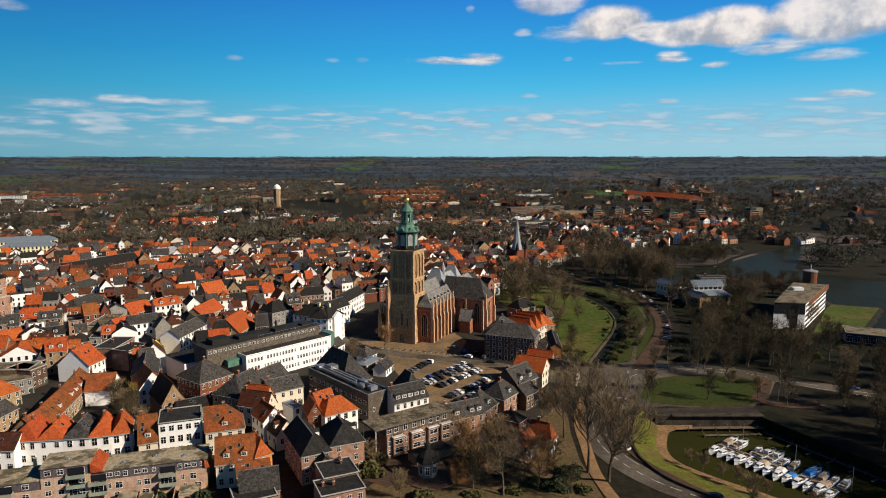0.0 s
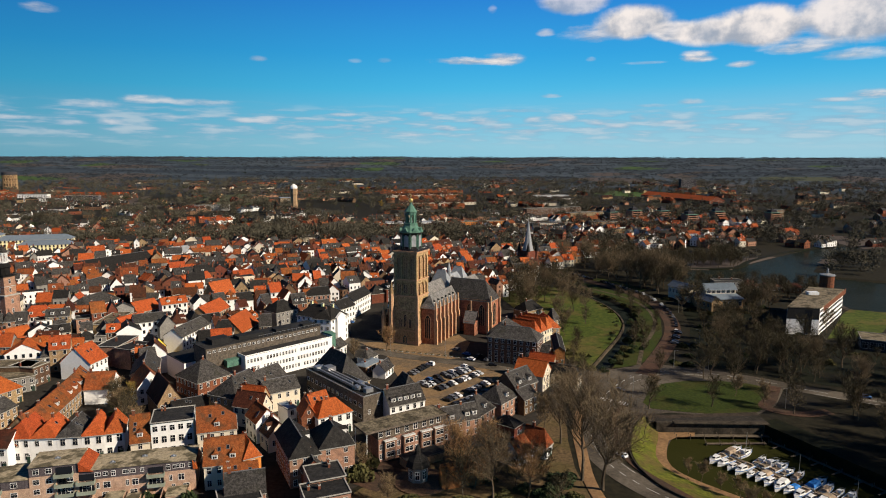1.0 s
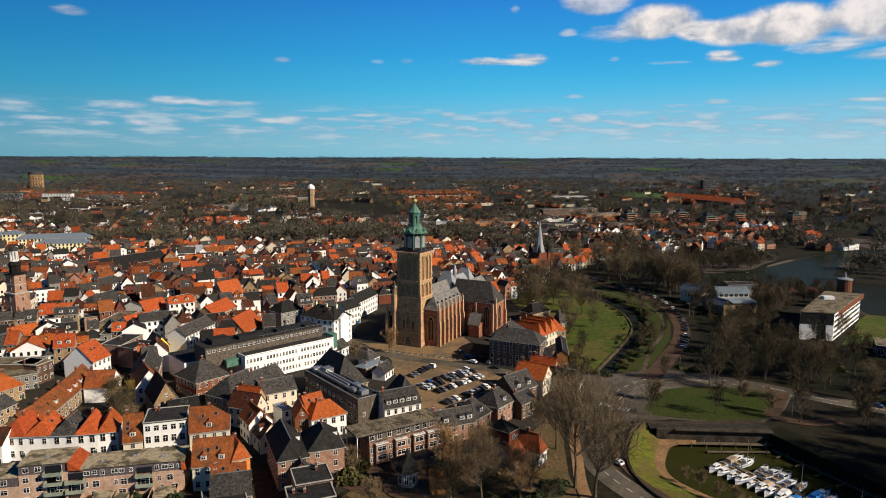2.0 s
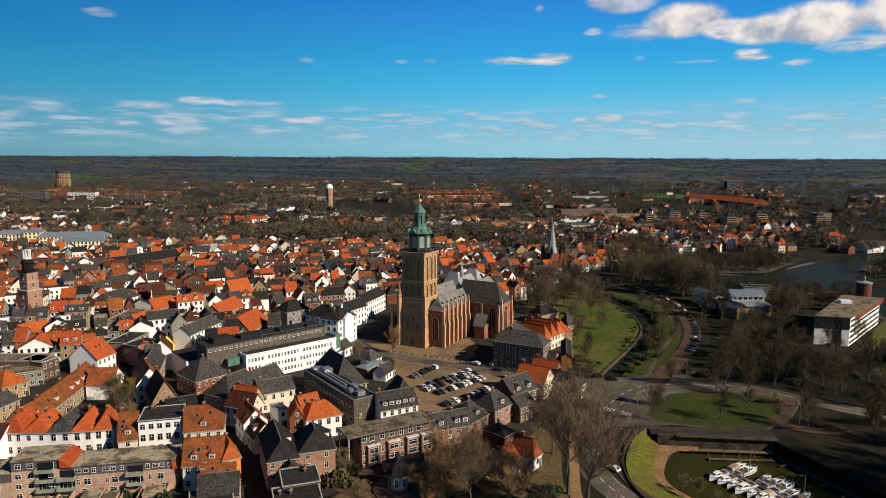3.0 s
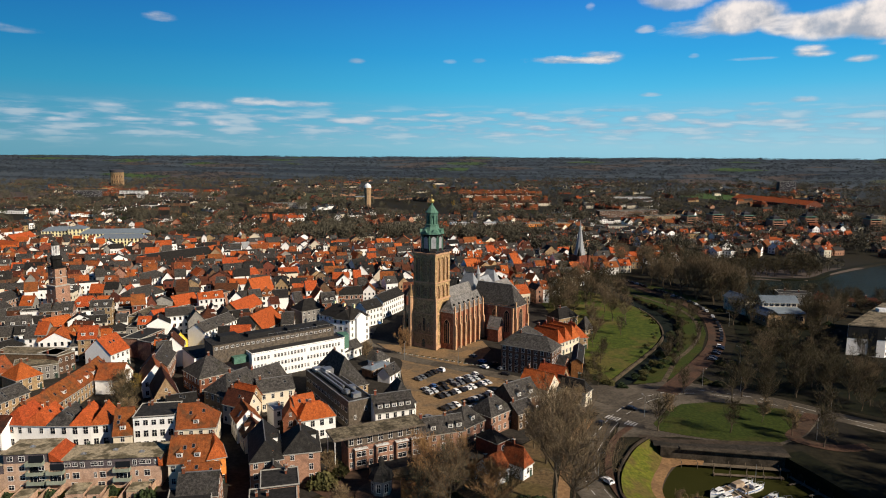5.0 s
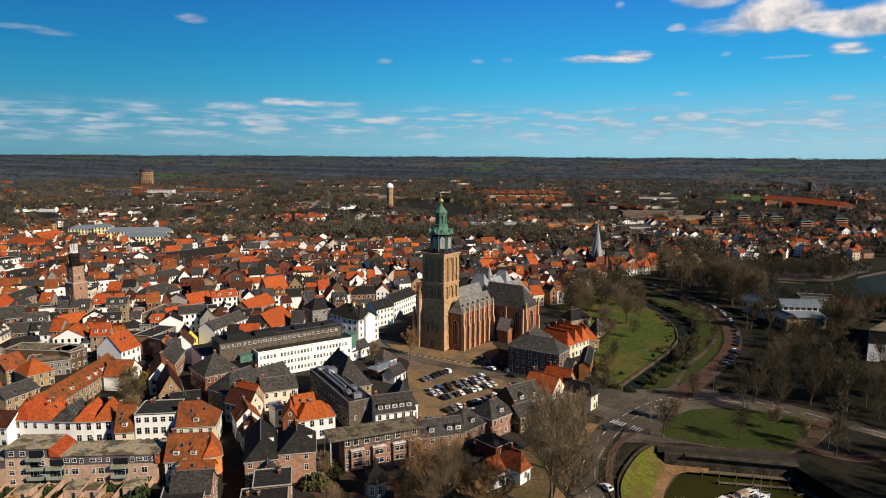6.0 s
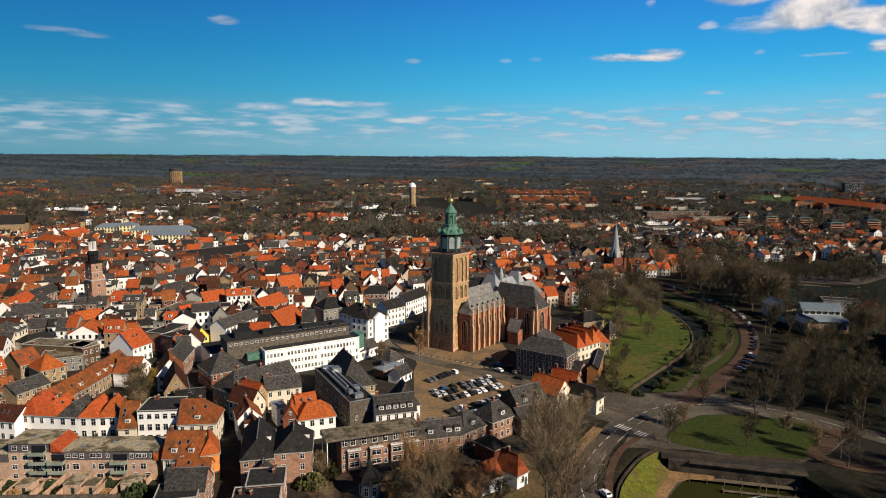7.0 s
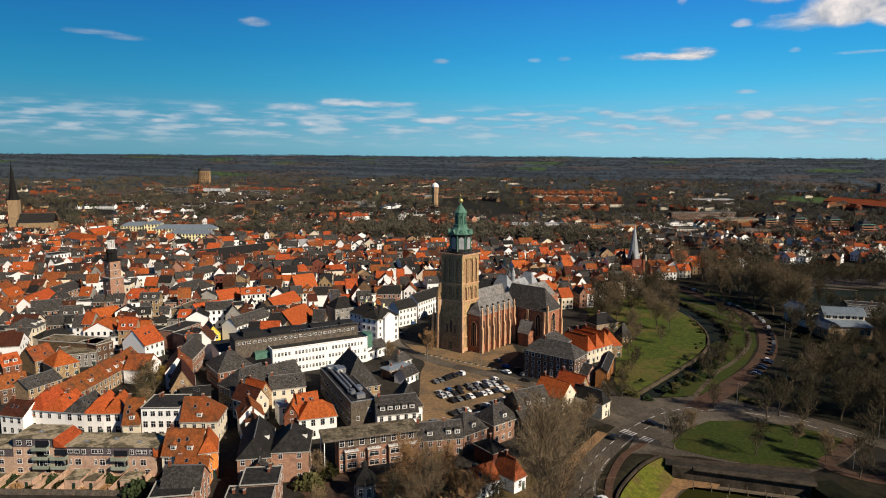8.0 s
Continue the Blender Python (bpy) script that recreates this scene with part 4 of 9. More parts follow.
MAIN = ((92, 150), (72, 172), (63, 181), (55, 195), (52, 210), (54, 226), (60, 244), (68, 262), (80, 278), (96, 288), (112, 287), (130, 280), (152, 265), (178, 251), (230, 235), (300, 226))
sheet("road_junction", ((50, 262), (60, 256), (68, 262), (80, 275), (96, 283), (122, 281), (118, 293), (100, 297), (88, 297), (76, 290), (64, 288), (52, 285), (44, 284)), 0.08, GROUND["asphalt"], "wide grey asphalt junction by the canal", "road")
ribbon("road_main", MAIN, 9.0, 0.10, GROUND["asphalt"], "worn grey asphalt road bending round the park", "road")
ribbon("road_town", ((66, 268), (54, 277), (40, 280), (24, 290), (0, 299), (-30, 311), (-52, 330), (-58, 360)), 7.0, 0.13, GROUND["asphalt"], "grey road past the church square", "road")
ribbon("road_singel", ((88, 283), (97, 300), (108, 322), (120, 348), (129, 380), (133, 420), (127.5, 456), (114, 486), (96, 520), (80, 552), (60, 600)), 8.5, 0.12, GROUND["redbrick"], "red brick road with parked cars along the canal park", "road")
ribbon("footpath", ((48, 168), (46, 186), (47, 205), (49, 226), (56, 250)), 3.6, 0.14, GROUND["sand"], "sandy gravel footpath beside the road", "path")
ribbon("footpath_bank", ((79, 168), (70, 181), (62, 196), (60, 212), (63, 232), (70, 246)), 2.2, 0.24, GROUND["redbrick"], "red brick footpath along the bank", "path", thick=0.2)
ribbon("footpath_canal", ((89, 297), (94, 312), (100, 330), (108, 346), (116.5, 368), (121.5, 388), (123.5, 412), (120.5, 435), (113, 452), (100, 473), (89, 491)), 2.0, 0.16, GROUND["earth"], "trodden grey-brown footpath along the canal", "path")
ribbon("bank_canal", ((67.5, 294), (73, 306), (79.5, 320), (87, 336), (94.5, 354), (100, 372), (102, 394), (100, 416), (95, 437)), 0.9, 0.15, GROUND["earth"], "worn stone and earth edge of the canal", "bank", thick=1.6)
ribbon("footpath_park", ((138, 270), (130, 256), (124, 246), (134, 240), (146, 243)), 5.0, 0.20, GROUND["redbrick"], "brown brick path through the park", "path", thick=0.1)
ribbon("footpath_quay", ((72, 238), (84, 236), (100, 238), (118, 240)), 3.0, 0.18, GROUND["quay"], "dark stone path above the quay wall", "path", thick=0.1)
ribbon("road_marking_centre", MAIN, 0.25, 0.115, GROUND["paint"], "dashed white centre line", "road marking", dash=3.0, thick=0.01)
ribbon("road_marking_edge", MAIN, 0.18, 0.115, GROUND["paint"], "worn white edge line", "road marking", offset=-3.9, thick=0.01, dash=9.0)
for i in (0, 1, 2, 3, 4, 7, 8, 9, 10):
    a = radians(-32)
    s = Shape().box(-0.3, 0.3, -1.8, 1.8, 0, 0.012)
    tagged(part("zebra_stripe", cached("stripe", lambda: s.mesh("zebra_stripe", GROUND["paint"], uv=False)), None, "", pose(62.6 + i * 1.1 * math.cos(a), 253.6 + i * 1.1 * math.sin(a), 0.105, 0, 0, -32)), "white painted zebra crossing stripe on asphalt", "road marking", "zebra stripes", "structure")
sheet("water_basin", ((70, 234), (122, 236), (160, 150), (116, 146), (84, 180), (70, 192)), -4.5, OLIVE, "dark olive water of the small marina", "water")
sheet("water_lake", ((200, 330), (200, 470), (160, 490), (156, 575), (330, 730), (430, 730), (640, 480), (640, 380)), -1.0, WATER, "dark blue water of the lake", "water")
sheet("water_canal", ((62, 290), (75, 288), (98, 325), (113, 362), (120, 400), (116, 440), (96, 492), (78, 488), (90, 452), (94, 436), (95, 400), (88, 362), (72, 325)), -1.25, WATER, "still dark water of the canal", "water")
ribbon("bank_lake", ((172, 500), (162, 520), (161, 540), (187, 563.5), (238, 567.5), (272, 607), (320, 655), (377, 699)), 5.0, 0.10, GROUND["painted_shade"], "bare bank along the far lake shore, painted as shaded grass", "bank", thick=2.6)
ribbon("bank_lake_near", ((176, 494), (188, 486.5), (215, 480.5), (250, 482.5), (262, 474), (249, 414), (272, 401)), 5.0, 0.09, GROUND["quay"], "stone edge of the lake by the pavilions", "bank", thick=2.6)
# quay: retaining walls round the basin, with coping
wall_quay = Shape()
wall_quay.box(78, 117, 230, 231.4, -6, 0.35)
wall_quay.box(84, 117.6, 229.0, 231.8, 0.35, 0.6)
setting("quay_wall", wall_quay.mesh("quay_wall", GROUND["masonry"], uv=False), "stained brown masonry quay wall with coping", "quay")


def strip(name, one, z1, two, z2, mat, label, category):
    """A smooth band between two lines at their own heights."""
    a, b = smooth_line(one), smooth_line(two)
    k = len(a)
    me = mesh_of(name, [(q.x, q.y, z1) for q in a] + [(q.x, q.y, z2) for q in b], [(i, i + 1, k + i + 1, k + i) for i in range(k - 1)], [mat], uv=False, smooth=True)
    if me.polygons[0].normal.z < -0.01:
        me.flip_normals()
    return setting(name, me, label, category)


BANK_TOP = ((75.5, 236.5), (70.5, 229), (66.8, 220), (64.1, 211), (63, 203), (63.6, 194), (68, 182), (80, 168.5), (110, 140))
BANK_FOOT = ((79, 230.8), (76.5, 223), (74.2, 217), (72.4, 210), (73, 203), (77, 195.5), (84, 187), (92, 179), (119, 152))
WATER_EDGE = ((84.5, 230.2), (80.2, 222.5), (77.2, 215), (75.4, 208), (76, 201.5), (80, 195), (87, 187.5), (95, 180), (121, 153.5))
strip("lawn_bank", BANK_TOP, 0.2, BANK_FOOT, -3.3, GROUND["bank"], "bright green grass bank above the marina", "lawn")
strip("footpath_water", BANK_FOOT, -3.3, WATER_EDGE, -3.32, GROUND["sand"], "orange-brown paved path along the water", "path")
strip("water_edge", WATER_EDGE, -3.32, tuple((x + 0.02, y) for x, y in WATER_EDGE), -6.5, GROUND["quay"], "low masonry edge of the marina", "quay")
sheet("quay_landing", ((78.8, 231), (92, 231), (90.5, 226.8), (84, 226.2), (80.4, 223.4), (77.5, 225.5)), -3.26, GROUND["sand"], "orange-brown landing beside the quay wall", "quay", 0.2)
ribbon("bank_wall", ((74.6, 237), (69.6, 229.4), (65.9, 220.3), (63.2, 211.2), (62.2, 203), (62.8, 193.8), (67.2, 181.6), (79.2, 168)), 0.5, 0.75, GROUND["quay"], "low stone wall along the bank footpath", "wall", thick=1.0)
sheet("quay_terrace", ((76, 237.5), (118, 239.5), (118, 231.5), (76, 231.5)), 0.16, GROUND["street"], "dark paved strip above the quay wall", "quay", 0.3)
ribbon("bank_far", ((119, 234), (127.5, 217), (139, 193), (157, 157)), 8.5, 0.05, GROUND["painted_shade"], "grass bank beside the jetty with shade in its colour", "bank", thick=6.5)


# ---- the church ----
def lancet(w, h, mat, glass):
    """A pointed window: stone surround, mullions and dark glass, facing -y, sill at the origin."""
    def make():
        s = Shape()
        def arch(ww, hh, y):
            pts = [(-ww / 2, y, 0), (ww / 2, y, 0), (ww / 2, y, hh - ww * 0.8)]
            for k in (0.35, 0.65, 0.85):
                pts.append((ww / 2 * (1 - k * k), y, hh - ww * 0.8 + ww * 0.8 * k))
            pts.append((0, y, hh))
            for k in (0.85, 0.65, 0.35):
                pts.append((-ww / 2 * (1 - k * k), y, hh - ww * 0.8 + ww * 0.8 * k))
            pts.append((-ww / 2, y, hh - ww * 0.8))
            return pts
        outer, inner = arch(w + 0.5, h + 0.35, -0.16), arch(w, h, -0.16)
        k = len(outer)
        s.add(outer + inner, [(i, (i + 1) % k, k + (i + 1) % k, k + i) for i in range(k)], 0)
        back = arch(w + 0.5, h + 0.35, 0.05)
        s.add(outer + back, [((i + 1) % k, i, k + i, k + (i + 1) % k) for i in range(k)], 0)
        pane = arch(w, h, -0.04)
        s.add(pane, [tuple(range(k))], 1)
        s.add(inner + pane, [(i, (i + 1) % k, k + (i + 1) % k, k + i) for i in range(k)], 0)
        for u in ((0,) if w < 1.8 else (-w / 6, w / 6)):
            s.box(u - 0.09, u + 0.09, -0.14, -0.02, 0, h - 0.5 * w)
        return s.mesh("lancet_window", mat, glass)
    return cached(("lancet", w, h, mat.name, glass.name), make)


CHURCH = pose(-18.3, 333.0, 0.4, 0, 0, 66.5)  # own x runs east along the nave, own y north
church = thing("church", CHURCH, "large medieval brick and tuff church with a tall square tower", "church")


def gable_block(L, S, zr, ze, hip, roof):
    return cached(("cr", L, S, ze, zr, hip, roof), lambda: roof_mesh(L, S, ze, zr, hip, ROOF[roof], 0.5))


def church_tower():
    b = 6.7
    s = Shape()
    s.box(-b, b, -b, b, -1, 6.8).box(-b + 0.15, b - 0.15, -b + 0.15, b - 0.15, 6.8, 17.0).box(-b + 0.3, b - 0.3, -b + 0.3, b - 0.3, 17.0, 24.2)
    s.box(-b + 1.0, b - 1.0, -b + 1.0, b - 1.0, 24.2, 47.0)
    tower = part("tower", s.mesh("tower", WALL["stone"]), church, "weathered buff tuff stone tower with blind niches")
    for z0, z1, k in ((-1, 1.4, 0.3), (6.6, 7.0, 0.2), (16.8, 17.3, 0.12), (24.0, 24.7, 0.12), (32.4, 33.0, 0.12), (46.4, 47.2, 0.35)):
        part("cornice", Shape().box(-b - k, b + k, -b - k, b + k, z0, z1).mesh("cornice", WALL["sandstone"]), tower, "weathered stone course")
    # piers that frame three recessed bays in each belfry storey, on all four faces
    def storey_frame(z0, z1, head):
        s = Shape()
        for x0, x1 in ((-b + 0.25, -b + 1.75), (-2.55, -1.75), (1.75, 2.55), (b - 1.75, b - 0.25)):
            s.box(x0, x1, -b + 0.2, -b + 1.02, z0, z1)
        s.box(-b + 1.75, b - 1.75, -b + 0.25, -b + 1.01, z1 - head, z1)
        for c in (-3.75, 0.0, 3.75):
            for sgn in (-1, 1):
                s.add([(c + sgn * x, y, z) for y in (-b + 0.27, -b + 1.0) for x, z in ((1.3, z1 - head - 2.0), (1.3, z1 - head + 0.05), (0.0, z1 - head + 0.05), (0.7, z1 - head - 0.7))],
                      [(0, 1, 2, 3), (7, 6, 5, 4), (3, 2, 6, 7), (0, 3, 7, 4)])
        return s.mesh("pier", WALL["stone"])
    low, high = storey_frame(24.7, 32.4, 1.1), storey_frame(33.0, 46.4, 1.3)
    tall, twin = lancet(0.78, 10.2, WALL["sandstone"], WALL["niche"]), lancet(0.72, 4.6, WALL["sandstone"], GLASS)
    for k in range(4):
        turn = pose(0, 0, 0, 0, 0, 90 * k)
        part("pier", low, tower, "stone piers round recessed bays", turn), part("pier", high, tower, "stone piers round recessed bays", turn)
        for c in (-3.75, 0.0, 3.75):
            for u in (-0.6, 0.6):
                part("niche", tall, tower, "", turn @ pose(c + u * 0.95, -b + 0.98, 33.6))
                part("belfry_opening", twin, tower, "", turn @ pose(c + u * 0.95, -b + 0.98, 25.6))
        rail = Shape()
        rail.box(-b - 0.3, b + 0.3, -b - 0.4, -b - 0.25, 48.3, 48.5).box(-b - 0.3, b + 0.3, -b - 0.38, -b - 0.27, 47.5, 47.62)
        for i in range(25):
            u = -b + i * (2 * b / 24)
            rail.box(u - 0.1, u + 0.1, -b - 0.4, -b - 0.24, 47.2, 49.7 if i % 4 == 0 else 48.4)
        part("parapet", rail.mesh("parapet", WALL["slate"], uv=False), tower, "dark pinnacled parapet", turn)
    west = pose(0, 0, 0, 0, 0, -90)
    for u, h, z in ((-2.7, 4.6, 8.2), (0, 6.6, 8.4), (2.7, 4.6, 8.2)):
        part("lancet_window", lancet(1.3, h, WALL["sandstone"], GLASS), tower, "", west @ pose(u, -b + 0.15, z))
    part("slit_window", lancet(0.6, 2.2, WALL["sandstone"], GLASS), tower, "", west @ pose(0, -b + 0.3, 19.5))
    part("portal", lancet(2.4, 4.2, WALL["sandstone"], MISC["door"]), tower, "arched stone portal", west @ pose(0, -b - 0.3, 0.2))
    # a slim pinnacled buttress at the south-west corner, a stair turret at the north-west one
    but = Shape().box(-0.75, 0.75, -0.75, 0.75, -1, 16).box(-0.55, 0.55, -0.55, 0.55, 16, 24)
    but.add([(-0.6, -0.6, 24), (0.6, -0.6, 24), (0.6, 0.6, 24), (-0.6, 0.6, 24), (0, 0, 27.5)], [(0, 1, 4), (1, 2, 4), (2, 3, 4), (3, 0, 4)])
    me = but.mesh("buttress", WALL["sandstone"])
    for x, y in ((-b - 0.2, -b - 0.35), (b, b + 0.4)):
        part("buttress", me, tower, "slim stone corner buttress", pose(x, y, 0))
    stair = part("stair_turret", Shape().lathe(-b - 0.4, b + 0.9, ((1.5, -1), (1.5, 9.5), (1.35, 10), (1.35, 24.5), (1.6, 24.8), (1.6, 25.3)), 8, 0, math.pi / 8).mesh("stair_turret", WALL["sandstone"]), tower, "octagonal stone stair turret")
    part("turret_cap", Shape().lathe(-b - 0.4, b + 0.9, ((1.6, 25.3), (0.7, 28.2), (0.1, 31.5)), 8, 0, math.pi / 8).mesh("turret_cap", WALL["stone"], uv=False), stair)
    # the lantern: tall octagonal drum, bulging skirt with gables, open stage, bell dome and gilded ball
    lan = part("lantern", Shape().lathe(0, 0, ((5.7, 47.2), (5.4, 48.0), (5.15, 55.4), (5.45, 55.8), (5.8, 56.1)), 8, 0, math.pi / 8).mesh("lantern", ROOF["slate"]), tower, "octagonal slate and copper lantern stage")
    for k in range(8):
        turn = pose(0, 0, 0, 0, 0, 45 * k)
        part("louvre_panel", cached("louvre", lambda: Shape().box(-1.15, 1.15, -0.06, 0.1, 0, 5.6, 0).prism([(-1.15, -0.06), (1.15, -0.06), (1.15, 0.1), (-1.15, 0.1)], 5.6, 5.7).add([(-1.15, -0.06, 5.6), (1.15, -0.06, 5.6), (0.7, -0.06, 6.5), (0, -0.06, 6.8), (-0.7, -0.06, 6.5)], [(0, 1, 2, 3, 4)], 0).box(-1.4, -1.15, -0.14, 0.1, -0.3, 6.2, 1).box(1.15, 1.4, -0.14, 0.1, -0.3, 6.2, 1).mesh("louvre_panel", ROOF["lead"], ROOF["verdigris"])), lan, "pale lead louvre panel in a green frame", turn @ pose(0, -4.92, 49.3, 1.5) @ Matrix.Diagonal((1.05, 1, 0.86, 1)))
        part("corner_rib", cached("lrib", lambda: Shape().bar((0, 0, 0), (0, 0, 7.6), 0.24, 0.22, 6).mesh("corner_rib", ROOF["verdigris"], uv=False)), lan, "green copper corner rib", pose(0, 0, 0, 0, 0, 45 * k + 22.5) @ pose(5.38, 0, 48.0, 0, -1.6, 0))
    skirt = Shape().lathe(0, 0, ((5.8, 56.1), (6.35, 56.4), (6.15, 57.0), (4.9, 57.9), (3.95, 58.9), (3.5, 59.6), (3.4, 60.0)), 8, 0, math.pi / 8)
    for k in range(8):
        a = math.tau * k / 8
        c, q = math.cos(a), math.sin(a)
        skirt.add([(c * 5.9 - q * w, q * 5.9 + c * w, z) for w, z in ((-1.3, 56.7), (1.3, 56.7), (0, 58.7))] + [(c * 3.5, q * 3.5, 58.6)], [(0, 1, 2), (1, 3, 2), (0, 2, 3)], 0)
    part("skirt_roof", skirt.mesh("skirt_roof", ROOF["verdigris"]), lan, "green copper skirt roof with small gables")
    stage = Shape().lathe(0, 0, ((3.4, 59.9), (3.4, 60.9), (2.8, 61.0)), 8, 0, math.pi / 8)
    stage.lathe(0, 0, ((0.6, 60.9), (0.6, 66.2)), 8)
    part("open_stage", stage.mesh("open_stage", ROOF["verdigris"]), lan, "open green copper bell stage")
    for k in range(8):
        a = math.tau * k / 8 + math.pi / 8
        part("column", cached("lcol", lambda: Shape().box(-0.42, 0.42, -0.42, 0.42, 60.9, 66.0).mesh("column", ROOF["verdigris"], uv=False)), lan, "", pose(2.35 * math.cos(a), 2.35 * math.sin(a), 0, 0, 0, math.degrees(a)))
        part("arch", cached("larch", lambda: Shape().box(-0.9, 0.9, -0.25, 0.25, 65.0, 66.0).mesh("arch", ROOF["verdigris"], uv=False)), lan, "", pose(0, 0, 0, 0, 0, 45 * k) @ pose(0, -2.3, 0))
    part("cornice", Shape().lathe(0, 0, ((2.7, 65.9), (3.1, 66.3), (3.1, 66.6)), 8, 0, math.pi / 8).mesh("cornice", ROOF["verdigris"], uv=False), lan)
    part("dome", Shape().lathe(0, 0, ((3.3, 66.6), (3.2, 66.9), (2.35, 68.0), (1.6, 69.0), (0.95, 69.9), (0.5, 70.6), (0.4, 71.3)), 8, 0, math.pi / 8).mesh("dome", ROOF["verdigris"]), lan, "bell-shaped green copper dome")
    fin = Shape().lathe(0, 0, [(0.1 + 1.1 * math.sin(math.pi * i / 8), 72.3 - 1.1 * math.cos(math.pi * i / 8)) for i in range(9)], 12)
    fin.bar((0, 0, 73.2), (0, 0, 75.8), 0.14, 0.06, 6).bar((-0.7, 0, 75.0), (0.7, 0, 75.0), 0.1, 0.1, 4)
    part("finial", fin.mesh("finial", MISC["gold"], smooth=True), lan, "gilded ball and weathervane")


church_tower()


def church_body():
    brick = WALL["churchbrick"]
    def block(name, x0, x1, y0, y1, ze, label=""):
        return part(name, Shape().box(x0, x1, y0, y1, -1, ze).box(x0 - 0.15, x1 + 0.15, y0 - 0.15, y1 + 0.15, -1, 1.4).box(x0 - 0.2, x1 + 0.2, y0 - 0.2, y1 + 0.2, ze - 0.5, ze + 0.02).mesh(name, brick), church, label)
    def roof(parent, x, y, L, S, ze, zr, hip, turn=0, kind="slate"):
        part("roof", gable_block(L, S, zr, ze, hip, kind), parent, "", pose(x, y, 0, 0, 0, turn))
    nave = block("nave", 6.7, 50, -6.8, 6.8, 18.5, "brick nave under a grey slate roof")
    roof(nave, 28.3, 0, 43.4, 13.8, 18.5, 26.5, 0, 0, "church")
    for sign, nm in ((-1, "south_aisle"), (1, "north_aisle")):
        y0, y1 = (-14.0, -6.85) if sign < 0 else (6.85, 15.0)
        ze = 19.0 if sign < 0 else 15.5
        aisle = block(nm, -2.0 if sign < 0 else 2.0, 26.5, y0, y1, ze, "tall brick aisle with stone-capped buttresses")
        roof(aisle, 12.3 if sign < 0 else 14.3, (y0 + y1) / 2, 28.5 if sign < 0 else 24.5, y1 - y0, ze, ze + 5.6, 2, 0, "church")
        south = pose(0, y0 if sign < 0 else y1, 0, 0, 0, 0 if sign < 0 else 180)
        b = Shape()
        b.box(-0.55, 0.55, -1.7, 0.02, -1, 11.5)
        b.add([(-0.55, -1.7, 11.5), (0.55, -1.7, 11.5), (0.5, -1.2, 12.6), (-0.5, -1.2, 12.6)], [(0, 1, 2, 3)])
        b.box(-0.5, 0.5, -1.2, 0.01, 11.4, ze - 0.6)
        me = b.mesh("buttress", WALL["sandstone"])
        pin = Shape().box(-0.32, 0.32, -1.0, -0.36, ze - 0.6, ze + 1.2).add([(-0.4, -1.08, ze + 1.2), (0.4, -1.08, ze + 1.2), (0.4, -0.28, ze + 1.2), (-0.4, -0.28, ze + 1.2), (0, -0.68, ze + 3.2)], [(0, 1, 4), (1, 2, 4), (2, 3, 4), (3, 0, 4)]).mesh("pinnacle", WALL["sandstone"])
        for i in range(7):
            u = -1.4 + i * 4.55
            bt = part("buttress", me, aisle, "pinnacled stone buttress", south @ pose(u if sign < 0 else -u, 0, 0))
            part("pinnacle", pin, bt)
            if i < 6:
                part("lancet_window", lancet(2.3, ze - 6.8, WALL["sandstone"], GLASS), aisle, "", south @ pose((u + 2.27) * (1 if sign < 0 else -1), 0, 3.4))
                part("dormer", dormer_mesh("gable", "slate"), aisle, "", (pose(u + 2.2, y0 + 0.9, ze + 0.7) if sign < 0 else pose(u + 2.2, y1 - 0.9, ze + 0.7, 0, 0, 180)) @ Matrix.Diagonal((0.75, 0.75, 1.0, 1)))
        part("lancet_window", lancet(3.0, 12.0, WALL["sandstone"], GLASS), aisle, "large traceried west window", pose(-2.0 if sign < 0 else 2.0, (y0 + y1) / 2, 2.6, 0, 0, -90))
    for sign, nm, y1 in ((-1, "south_transept", -32.0), (1, "north_transept", 22.0)):
        a, b = (y1, -6.85) if sign < 0 else (6.85, y1)
        arm = block(nm, 28.6, 42.2, a, b, 18.0, "brick transept under a steep slate roof")
        roof(arm, 35.4, (a + b) / 2, abs(b - a), 13.6, 18.0, 27.5, 2 if sign < 0 else 3, 90, "grey")
        end = pose(35.4, y1, 0, 0, 0, 0 if sign < 0 else 180)
        part("lancet_window", lancet(4.0, 12.5, WALL["sandstone"], GLASS), arm, "", end @ pose(0, 0, 3.5))
        westf = pose(28.6, 0, 0, 0, 0, -90)
        for v in (-27.5, -20.5) if sign < 0 else (17.0,):
            part("lancet_window", lancet(2.8, 11.5, WALL["sandstone"], GLASS), arm, "", westf @ pose(-v, 0, 4.0))
        bt = Shape().box(-0.6, 0.6, -1.5, 0.02, -1, 12).box(-0.5, 0.5, -1.0, 0.01, 11.9, 17.2).mesh("buttress", WALL["sandstone"])
        top = Shape().box(-0.35, 0.35, -0.9, -0.2, 17.2, 20.4).mesh("pinnacle", WALL["sandstone"])
        for u in (-6.5, 6.5):
            bb = part("buttress", bt, arm, "", end @ pose(u, 0, 0))
            part("pinnacle", top, bb)
        for v in (a + 0.8, (a + b) / 2 - 2):
            part("buttress", bt, arm, "", westf @ pose(-v, 0, 0))
    choir = block("choir", 42.2, 72, -13, 13, 17.5, "brick choir with pale hipped roofs")
    roof(choir, 57, -7.5, 26, 10, 17.5, 24.5, 1, 0, "church")
    roof(choir, 57, 7.5, 26, 10, 17.5, 24.5, 1, 0, "church")
    roof(choir, 37.8, 0.8, 13, 11, 20.0, 31.0, 1, 90, "lead")
